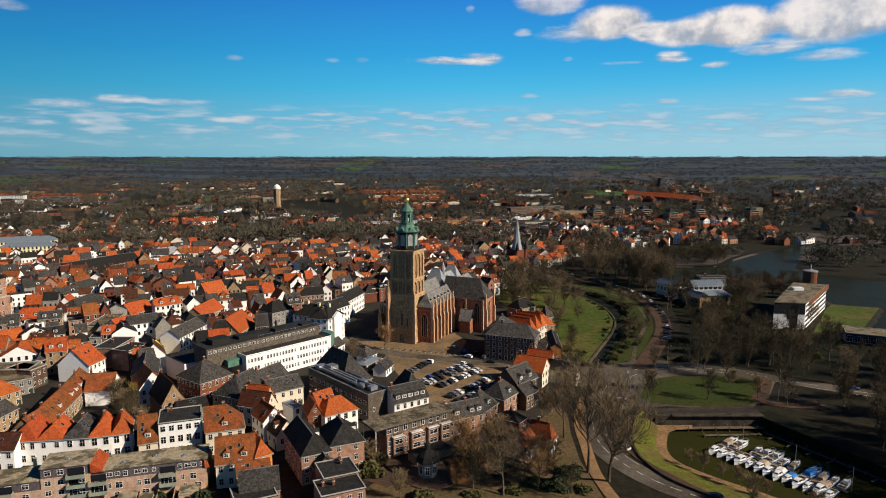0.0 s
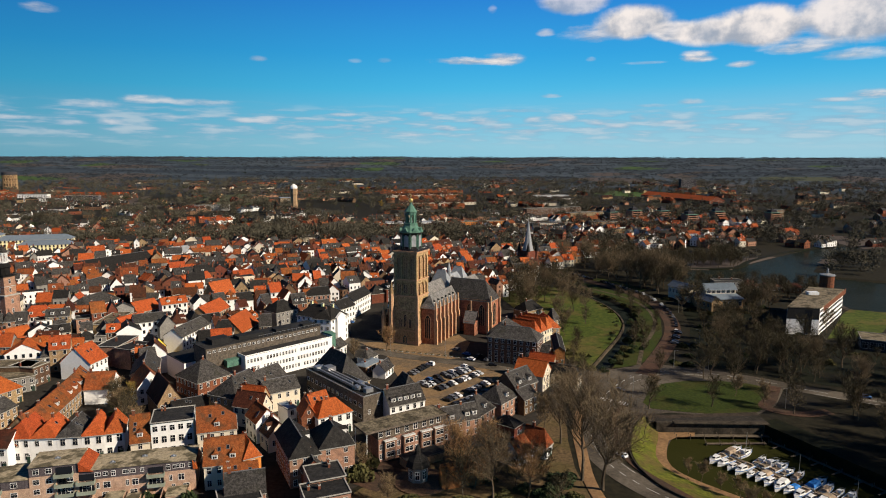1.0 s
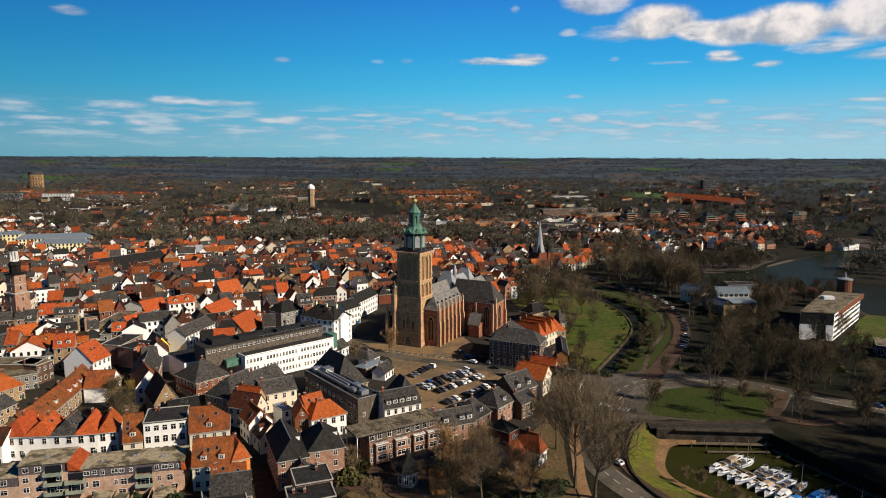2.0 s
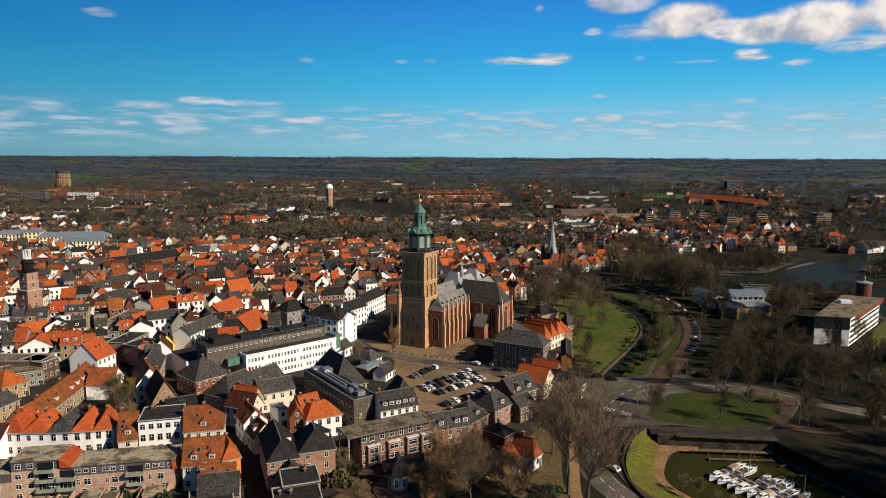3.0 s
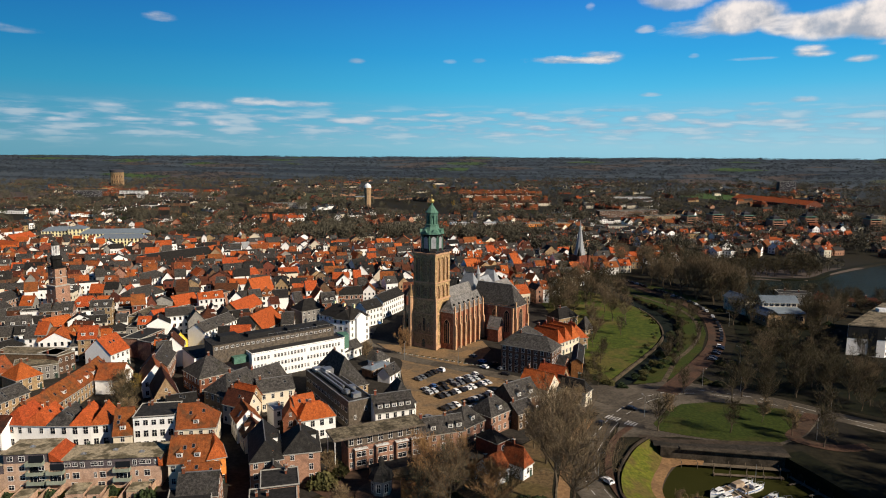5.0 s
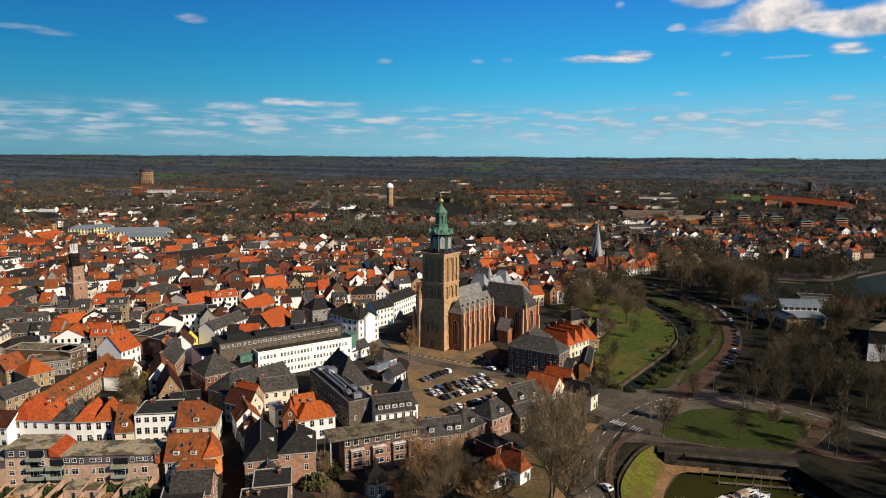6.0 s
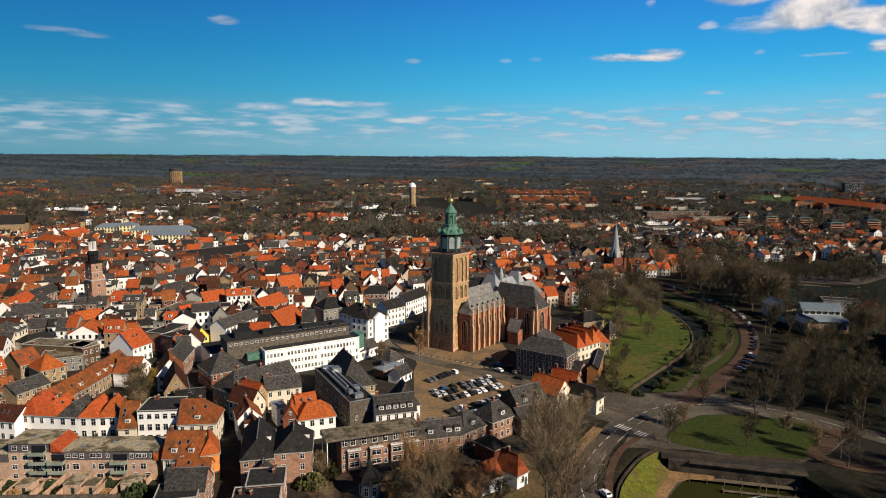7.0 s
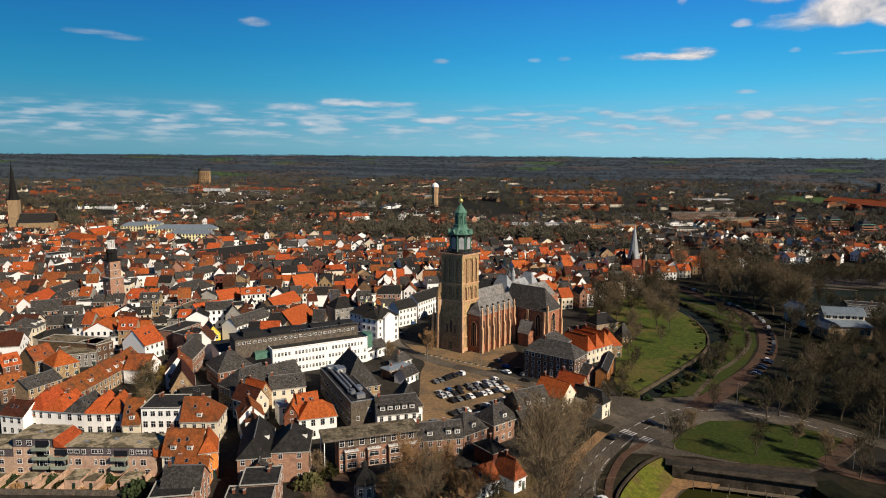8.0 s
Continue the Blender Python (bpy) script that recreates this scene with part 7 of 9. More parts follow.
for k in range(16):
    a = math.tau * k / 16
    gs.bar((17 * math.cos(a), 17 * math.sin(a), 0), (17 * math.cos(a), 17 * math.sin(a), 40), 0.8, 0.8)
for k in range(16):
    a0, a1 = math.tau * k / 16, math.tau * (k + 1) / 16
    for z0, z1 in ((2, 14), (14, 26), (26, 36)):
        gs.bar((17.2 * math.cos(a0), 17.2 * math.sin(a0), z0), (17.2 * math.cos(a1), 17.2 * math.sin(a1), z1), 0.65, 0.65, 3)
        gs.bar((17.2 * math.cos(a1), 17.2 * math.sin(a1), z0), (17.2 * math.cos(a0), 17.2 * math.sin(a0), z1), 0.65, 0.65, 3)
part("frame", gs.mesh("frame", WALL["tan"], uv=False), gh, "pale lattice frame")
part("drum", Shape().lathe(0, 0, ((15.5, 0), (15.5, 33)), 24).mesh("drum", WALL["brown"]), gh)
part("crown_ring", Shape().lathe(0, 0, ((18, 36), (18.4, 37), (18.4, 41), (17, 42)), 24).mesh("crown_ring", WALL["slate"]), gh, "dark ring round the top")


# ---- trees ----
def limb_tree(seed, height, wide, twigs, twig_size, stout, clear=0.0, lift=0.0, fine=2):
    """A bare tree: a tapered, slightly bent trunk, rising limbs that fork twice within an oval crown, and fine twigs as narrow ribbons."""
    rnd = random.Random(seed)
    s = Shape()
    tips = []

    def bent(p, d, length, r0, r1, pieces, sides, lift):
        for k in range(pieces):
            d = (d + Vector((rnd.gauss(0, 0.12), rnd.gauss(0, 0.12), rnd.gauss(lift, 0.06)))).normalized()
            q = p + d * (length / pieces)
            s.bar(p, q, r0 + (r1 - r0) * k / pieces, r0 + (r1 - r0) * (k + 1) / pieces, sides, 0, False)
            p = q
            yield p, d

    fork = height * (clear or rnd.uniform(0.16, 0.26))
    trunk = list(bent(Vector((0, 0, -0.4)), Vector((0, 0, 1)), height * 0.80, height * 0.021, height * 0.004, 9, 6, 0.15))
    for p, d in trunk:
        if p.z < fork:
            continue
        u = (p.z - fork) / (height * 0.86 - fork)
        reach = wide * height * (0.30 + 0.75 * math.sin(math.pi * min(1.0, 0.22 + 0.72 * u)))
        for _ in range(3):
            a = rnd.uniform(0, math.tau)
            up = 0.55 + lift + 0.9 * u
            d1 = Vector((math.cos(a), math.sin(a), up)).normalized()
            L1 = reach * rnd.uniform(0.7, 1.15)
            for p1, e1 in bent(p, d1, L1, height * 0.0085 * (1.15 - 0.7 * u), height * 0.0022, 4, 3, 0.10):
                tips.append((p1, e1))
                for _ in range(2):
                    d2 = (e1 * 0.8 + Vector((rnd.gauss(0, 0.7), rnd.gauss(0, 0.7), rnd.gauss(0.35, 0.4)))).normalized()
                    for p2, e2 in bent(p1, d2, L1 * rnd.uniform(0.3, 0.5), height * 0.0032, height * 0.0010, fine, 3, 0.08):
                        tips.append((p2, e2))
                        tips.append((p2, e2))
    crown = Shape()
    for _ in range(twigs):
        p, d = rnd.choice(tips)
        a = p + Vector((rnd.gauss(0, 0.3), rnd.gauss(0, 0.3), rnd.gauss(0, 0.25))) * twig_size * 0.5
        w = (d * 0.7 + Vector((rnd.gauss(0, 0.55), rnd.gauss(0, 0.55), rnd.gauss(0.3, 0.45)))).normalized()
        length = twig_size * rnd.uniform(0.5, 1.3)
        side = w.orthogonal().normalized()
        side.rotate(Matrix.Rotation(rnd.uniform(0, math.tau), 3, w))
        t = (0.024 + 0.016 * rnd.random()) * stout
        m = a + w * length * 0.5 + Vector((rnd.gauss(0, 0.08), rnd.gauss(0, 0.08), rnd.gauss(0, 0.08))) * length
        b = a + w * length
        other = m + (side * rnd.choice((-1, 1)) * 0.5 + w * 0.6) * length * 0.55
        crown.add([tuple(a - side * t), tuple(a + side * t), tuple(m + side * t * 0.8), tuple(m - side * t * 0.8), tuple(b), tuple(other)], [(0, 1, 2, 3), (3, 2, 4), (3, 2, 5)])
    return s, crown


TREES = {}


FAR_TREES = []


def tree(x, y, height, kind="bare", z=0.0):
    """Plants a tree of a kind: bare, russet, catkin; picks one of a few shapes of that kind."""
    seed = int(abs(x * 13.7 + y * 7.3)) % 4
    key = (kind, seed)
    if key not in TREES:
        s, c = limb_tree(hash_of(kind) + seed, 16.0, {"bare": 0.36, "russet": 0.42, "catkin": 0.34, "tall": 0.46, "park": 0.42}[kind], {"bare": 2500, "russet": 2700, "catkin": 2200, "tall": 3600, "park": 620}[kind], 1.8 if kind != "park" else 2.4, 2.1 if kind == "park" else 0.62 if kind == "tall" else 1.3, 0.24 if kind == "tall" else 0.0, 0.05 if kind == "tall" else 0.0, 1 if kind == "park" else 2)
        twig = MISC["bud"] if kind == "russet" else MISC["catkin"] if kind == "catkin" else MISC["parktwig"] if kind == "park" else MISC["brush"] if kind == "tall" else MISC["twig"]
        TREES[key] = (s.mesh("trunk", MISC["bark"], uv=False), c.mesh("crown", twig, uv=False))
    if y > 452 or x > 186:
        FAR_TREES.append((key, pose(x, y, z, 0, 0, (x * 37 + y * 91) % 360) @ Matrix.Scale(height / 16.0, 4)))
        return None
    label = {"bare": "bare winter tree with a fine brown twig crown", "russet": "leafless tree with a dense russet twig crown", "catkin": "early spring tree hung with golden catkins", "tall": "tall slender bare tree with grey-brown bark", "park": "broad bare park tree with olive-brown twigs"}[kind]
    k = height / 16.0
    t = thing("tree", pose(x, y, z, 0, 0, (x * 37 + y * 91) % 360) @ Matrix.Scale(k, 4), label, "tree", "bare trees")
    part("trunk", TREES[key][0], t)
    part("crown", TREES[key][1], t)
    return t


def hash_of(word):
    return sum(ord(c) * (i + 3) for i, c in enumerate(word))


def bush_mesh(seed, mat, count=420):
    rnd = random.Random(seed)
    s = Shape()
    for _ in range(count):
        a, u = rnd.uniform(0, math.tau), rnd.random() ** 0.5
        r = u * (1.0 + 0.25 * math.sin(3 * a + seed))
        h = math.sqrt(max(0.0, 1.05 - u * u)) * rnd.uniform(0.25, 1.0) * (1 + 0.2 * math.cos(2 * a))
        p = Vector((r * math.cos(a), r * math.sin(a), h))
        d = Vector((rnd.gauss(0, 1), rnd.gauss(0, 1), rnd.gauss(0, 1))).normalized() * 0.16
        e = d.orthogonal().normalized() * 0.12
        s.add([tuple(p - d), tuple(p + e), tuple(p + d), tuple(p - e)], [(0, 1, 2, 3)])
    return s.mesh("shrub", mat, uv=False)


def shrub(x, y, r, h, mat="shrub", z=0.0):
    seed = int(abs(x * 3 + y * 5)) % 3
    me = cached(("bush", mat, seed), lambda: bush_mesh(seed, MISC[mat]))
    ob = part("shrub", me, None, "", pose(x, y, z, 0, 0, (x * 57) % 360) @ Matrix.Diagonal((r, r, h, 1)))
    return tagged(ob, {"shrub": "rounded olive green shrub with small leaves", "evergreen": "dense dark evergreen shrub in a garden", "bud": "low bare russet twiggy shrub in winter"}[mat], "shrub", "garden shrubs")


# two tall trees by the road, the cluster below the flats, the avenue trees
for x, y, h, kind in ((43.8, 187, 28, "tall"), (48.8, 181.6, 29.5, "tall"), (8, 188, 15, "russet"), (18, 191, 14, "russet"), (22, 190, 9, "russet"), 
                      (41, 212, 19, "tall"), (46, 238, 14, "bare"), (-22, 191, 8, "bare"), (50, 250, 11, "bare"), (37, 222, 12, "bare"), (-12, 172, 8, "bare"), (17, 173.5, 18, "tall"), (8.5, 175, 12, "park"), (27, 177, 14, "russet"), (31, 185, 11, "park"), (12, 181, 10, "russet"), (35, 172, 9, "park"), (24, 183, 9, "park"),
                      (79, 243.5, 12, "park"), (103.5, 246.6, 11, "park"), (121, 271, 13, "park"), (112, 279, 15, "park"), (95, 284, 10, "park"), (124, 248, 9, "bare"), (-42.7, 299.9, 9, "bare"), (-29, 313, 11, "russet"),
                      (84, 168, 8, "bare"), (97, 160, 8, "bare"), (140, 262, 13, "park"), (131, 240, 12, "park"), (153, 240, 14, "park"), (-104, 215, 9, "bare"), (-110, 220, 11, "park"), (-116, 226, 11, "bare"), (-113, 230, 10, "park"), (-121, 234, 11, "park"), (-124, 241, 10, "bare"), (-119, 240, 9, "catkin"), (85, 258, 8, "bare"), (117, 258, 8, "bare")):
    tree(x, y, h, kind)
for x, y, h in ((78.5, 198, 5), (81, 193.5, 6), (85, 188.5, 5), (89, 184, 6), (94, 178.5, 5)):
    tree(x, y, h, "bare", -3.0)
for x, y, r, h, m in ((20, 176, 3, 1.6, "shrub"), (26, 180, 2.6, 2, "shrub"), (9, 173, 3, 1.6, "shrub"), (40, 176, 2.4, 1.8, "shrub"), (16, 186, 2.5, 2, "shrub"), (4, 192, 2.4, 2.2, "bud"), (12, 199, 2.4, 2, "shrub"), (-6, 172, 3, 2.4, "shrub")):
    shrub(x, y, r, h, m)


# golden early-flowering trees far out among the suburbs
for x, y, h in ((-283, 1772, 17), (-233, 1649, 17), (-142, 1196, 14), (-830, 898, 13), (-701, 938, 13), (-467, 853, 13)):
    tree(x, y, h, "catkin")
# great trees between the road and the lake
for x, y, h, kind in ((146, 467, 27, "tall"), (136, 470, 25, "bare"), (153, 474, 23, "bare"), (128, 478, 22, "tall"), (141, 482, 24, "bare"), (160, 466, 19, "bare"), (120, 500, 20, "bare"), (112, 512, 18, "tall"), (150, 492, 20, "bare"),
                      (176, 528, 13, "park"), (184, 520, 12, "park"), (168, 536, 13, "park"), (178, 500, 11, "park"), (162, 398, 9, "park"), (172, 401, 8, "park"), (182, 399, 9, "park"), (190, 408, 12, "park"), (199, 421, 14, "park"), (207, 432, 14, "park"), (214, 442, 13, "park"), (196, 436, 13, "park"), (188, 424, 11, "park"), (219, 452, 12, "park"), (204, 446, 12, "park"),
                      (168, 384, 10, "park"), (176, 374, 10, "park"), (160, 376, 11, "park"), (152, 364, 12, "park"), (117, 284, 13, "park"), (126, 285, 14, "park"), (138, 287, 15, "park"), (150, 291, 14, "park"), (139, 324, 13, "park"), (128, 318, 12, "park"), (152, 318, 14, "park"), (166, 300, 14, "park"), (179, 328, 15, "park"), (190, 312, 15, "park"), (180, 296, 15, "park"), (170, 340, 12, "park")):
    tree(x, y, h, kind)


for x, y, r, h, m in ((-10, -4, 1.6, 2.0, "evergreen"), (-2, -9, 1.8, 1.6, "shrub"), (1.5, -4, 1.5, 2.4, "evergreen"), (5, -7, 1.7, 1.8, "shrub"), (17.6, -3.5, 1.6, 2.6, "evergreen"), (19.5, -8, 1.8, 1.6, "bud"), (23, -4, 1.5, 1.8, "shrub"), (12.4, -9.5, 1.9, 1.5, "bud"), (-6, -9, 1.8, 2.2, "bud"), (27.5, -9.6, 1.6, 1.6, "shrub"), (-17, -3, 1.6, 2.0, "shrub")):
    p = pose(-96.6, 169.5, 0, 0, 0, 16.0) @ Vector((x, y, 0))
    shrub(p.x, p.y, r, h, m)


# ---- tree zones ----
def near_road(p):
    return min(off_line(p, MAIN) - 5.5, off_line(p, ((88, 283), (108, 322), (129, 380), (133, 420), (114, 486), (96, 520))) - 6.0)


def free(x, y, pad=1.0):
    return all(math.hypot(x - px, y - py) > r * 0.9 + pad for px, py, r, R in PLACED)


rnd = random.Random(11)
GRASSY = (((79.5, 246), (98, 276), (135, 266), (127, 250), (112, 238)), ((60, 400), (54, 306), (66, 293), (100, 390), (92, 446)), ((200, 345), (232, 353), (274, 403), (240, 405)))
planted = []
OPEN = ((136, 350), (150, 335), (185, 285), (245, 268), (245, 325), (205, 345), (184, 352), (200, 400), (150, 405))  # low growth in front of the lakeside buildings


def zone(outline, count, lo, hi, kinds, gap):
    xs, ys = [p[0] for p in outline], [p[1] for p in outline]
    made = tries = 0
    while made < count and tries < count * 40:
        tries += 1
        p = (rnd.uniform(min(xs), max(xs)), rnd.uniform(min(ys), max(ys)))
        if not inside(p, outline) or near_road(p) < 0 or ground_z(*p) < -0.5 or any(inside(p, g) for g in GRASSY) or not free(*p):
            continue
        if any(math.hypot(p[0] - a, p[1] - b) < gap for a, b in planted):
            continue
        planted.append(p)
        h = rnd.uniform(lo, hi)
        if inside(p, OPEN):
            h *= 0.45
        tree(p[0], p[1], h, rnd.choice(kinds))
        made += 1


MODERN = (210.0, 380.0, 24, 30)
PLACED.append(MODERN), PLACED.append((192, 334, 14, 20)), PLACED.append((200, 345, 10, 12))
zone(((140, 200), (170, 300), (210, 330), (200, 420), (145, 430), (138, 330), (120, 300), (180, 262), (170, 210)), 80, 10, 16, ("park", "park", "park", "tall"), 6)
# trees mostly out of view, added to shade the ground beside the marina
zone(((138, 150), (215, 150), (215, 225), (150, 232), (140, 205)), 44, 14, 20, ("park",), 6)
zone(((180, 225), (240, 215), (240, 325), (190, 320)), 28, 12, 17, ("park",), 7)
zone(((100, 300), (112, 330), (128, 430), (110, 450), (104, 380), (92, 330)), 16, 6, 10, ("park",), 6)
zone(((140, 452), (166, 462), (162, 560), (130, 610), (90, 590), (118, 530)), 40, 14, 21, ("park", "park", "tall"), 7)
zone(((180, 556), (240, 560), (290, 640), (230, 650), (150, 610)), 30, 7, 12, ("park",), 7)
zone(((225, 425), (250, 430), (256, 470), (224, 470)), 12, 8, 12, ("park",), 5)
zone(((62, 440), (96, 460), (70, 560), (40, 560), (40, 470)), 26, 10, 15, ("park",), 7)
for x, y, h, kind in ((76, 400, 15, "tall"), (83, 396, 14, "tall"), (66, 379, 13, "tall"), (73, 421, 15, "tall"), (88, 445, 12, "park"), (78, 370, 9, "park"), (64, 318, 9, "park"), (66, 332, 8, "park"), (62, 344, 10, "park"), (63, 358, 11, "tall"), (61, 306, 8, "park"),
                      (58, 470, 18, "tall"), (49, 460, 18, "park"), (66, 452, 16, "tall"), (76, 446, 14, "park"), (54, 440, 15, "tall"), (46, 428, 14, "park"), (62, 428, 14, "park"), (82, 458, 13, "tall"), (70, 470, 16, "park"), (40, 446, 15, "park"), (54, 412, 12, "park")):
    tree(x, y, h, kind)
zone(((178, 486), (262, 476), (256, 466), (180, 476)), 14, 8, 12, ("park",), 5)
zone(((168, 566), (188, 568), (238, 572), (272, 612), (262, 625), (228, 590), (170, 585)), 26, 10, 15, ("park",), 5)
zone(((36, 410), (46, 398), (58, 400), (58, 470), (40, 470)), 12, 8, 13, ("park", "park", "tall"), 6)
zone(((45, 262), (60, 300), (66, 290), (58, 255)), 4, 6, 9, ("park",), 4)
for i in range(70):
    x, y = rnd.uniform(90, 200), rnd.uniform(296, 450)
    if near_road((x, y)) > 1.0 and ground_z(x, y) == 0 and free(x, y) and not any(inside((x, y), g) for g in GRASSY):
        shrub(x, y, rnd.uniform(1.2, 3.0), rnd.uniform(1.0, 2.4), rnd.choice(("shrub", "evergreen")))
for x, y, r, h, m in ((-103, 214, 3.5, 2.6, "shrub"), (-117, 226, 3.2, 3.0, "evergreen"), (-124, 240, 3.0, 2.6, "shrub"), (-98, 211, 3, 2.5, "evergreen"),
                      (-66, 168, 3.5, 4, "evergreen"), (-22, 186, 4, 4, "shrub"), (-20, 193, 3, 4, "shrub"), (14, 197, 3, 3, "evergreen"), (38, 186, 4, 2.5, "evergreen"), (33, 178, 4, 2.5, "evergreen")):
    shrub(x, y, r, h, m)

for x, y, r, h, m in ((66, 290, 2.5, 2.2, "shrub"), (71, 287, 2.2, 2.0, "evergreen"), (63, 296, 2.4, 2.4, "shrub"), (78, 301, 2.0, 1.8, "evergreen"), (82, 306, 2.2, 2.0, "shrub"), (60, 312, 3.0, 3.0, "shrub"), (60, 296, 2.2, 2.0, "evergreen"), (84, 312, 2.0, 2.4, "evergreen"), (88, 320, 2.4, 2.6, "shrub"), (93, 334, 2.4, 3.2, "evergreen"), (99, 350, 2.6, 3.0, "shrub"), (104, 372, 2.4, 3.0, "evergreen")):
    shrub(x, y, r, h, m, -0.3)
for i in range(96):
    p, q = CANAL[i % 8], CANAL[i % 8 + 1]
    u, side = rnd.random(), rnd.choice((-1, -1, -1, 1))
    d = Vector((q[0] - p[0], q[1] - p[1], 0)).normalized()
    off = rnd.uniform(5.6, 8.5) * side
    x, y = p[0] + (q[0] - p[0]) * u - d.y * off, p[1] + (q[1] - p[1]) * u + d.x * off
    if near_road((x, y)) > 1.0:
        shrub(x, y, rnd.uniform(0.9, 2.2), rnd.uniform(0.9, 2.0), rnd.choice(("shrub", "evergreen", "shrub")), -0.6)

# the trees beyond the park and round the lake, joined
far_v, far_f, far_i = [], [], []
for (kind, seed), m in FAR_TREES:
    for slot, me in enumerate(TREES[(kind, seed)]):
        base = len(far_v)
        far_v += [tuple(m @ q.co) for q in me.vertices]
        far_f += [tuple(base + k for k in q.vertices) for q in me.polygons]
        far_i += [0 if slot == 0 else {"park": 1, "catkin": 3}.get(kind, 2)] * len(me.polygons)
tagged(new("far_trees", mesh_of("far_trees", far_v, far_f, [MISC["bark"], MISC["parktwig"], MISC["brush"], MISC["catkin"]], far_i, uv=False)), "bare brown trees round the lake and beyond the park", "trees", kind="stuff")

# ---- the old town: rows of houses along its lanes ----
OLD = ((-640, 560), (-480, 640), (-240, 660), (-60, 680), (68, 640), (66, 520), (48, 470), (20, 420), (-20, 400), (-70, 380), (-100, 300), (-130, 272), (-165, 275), (-215, 240), (-225, 190), (-320, 190), (-640, 330))
ROOFS = ("orange",) * 6 + ("rust",) * 4 + ("brown",) * 5 + ("slate",) * 6 + ("grey",) * 9 + ("flat",) * 5
WALLS = ("white",) * 12 + ("cream",) * 4 + ("tan",) * 3 + ("red",) * 3 + ("pink",) * 2 + ("brown",) * 3 + ("grey",) * 2
rnd = random.Random(5)
GROUPS = "houses of the old town"
EXPLICIT = list(PLACED)
plots = []
row = 0
v = -330.0
while v < 460:
    row += 1
    u = -620.0
    v += (10.0, 11.0, 19.0)[row % 3]
    while u < 460:
        w = rnd.choice((5.0, 6.0, 7.0, 8.0, 11.0, 14.0))
        d = rnd.choice((8.0, 9.0, 11.0))
        bend = 14 * math.sin(u / 95.0 + row * 0.35)
        x = -200 + u * math.cos(radians(28)) - (v + bend) * math.sin(radians(28))
        y = 470 + u * math.sin(radians(28)) + (v + bend) * math.cos(radians(28))
        u += w + (0.2 if rnd.random() < 0.8 else rnd.uniform(3, 9))
        ze = rnd.choice((6.5, 7.5, 9.0, 10.5))
        roof = rnd.choice(ROOFS)
        plot = (x, y, 28 + 10 * math.sin(row * 0.9) + rnd.choice((0, 0, 0, 0, 90)) + rnd.gauss(0, 5), w, d, ze, ze + rnd.choice((3.2, 4.0, 5.0)), "f" if roof == "flat" else rnd.choice("xxxxy"), rnd.choice((0, 0, 0, 1)), roof, rnd.choice(WALLS), rnd.random())
        if not inside((x, y), OLD) or not all(math.hypot(x - px, y - py) > r * 0.85 + 4.5 for px, py, r, R in EXPLICIT):
            continue
        if x > -75 and 300 < y < 415:
            continue
        plots.append(plot)
plots.sort(key=lambda q: math.hypot(q[0] - 30, q[1] - 10))


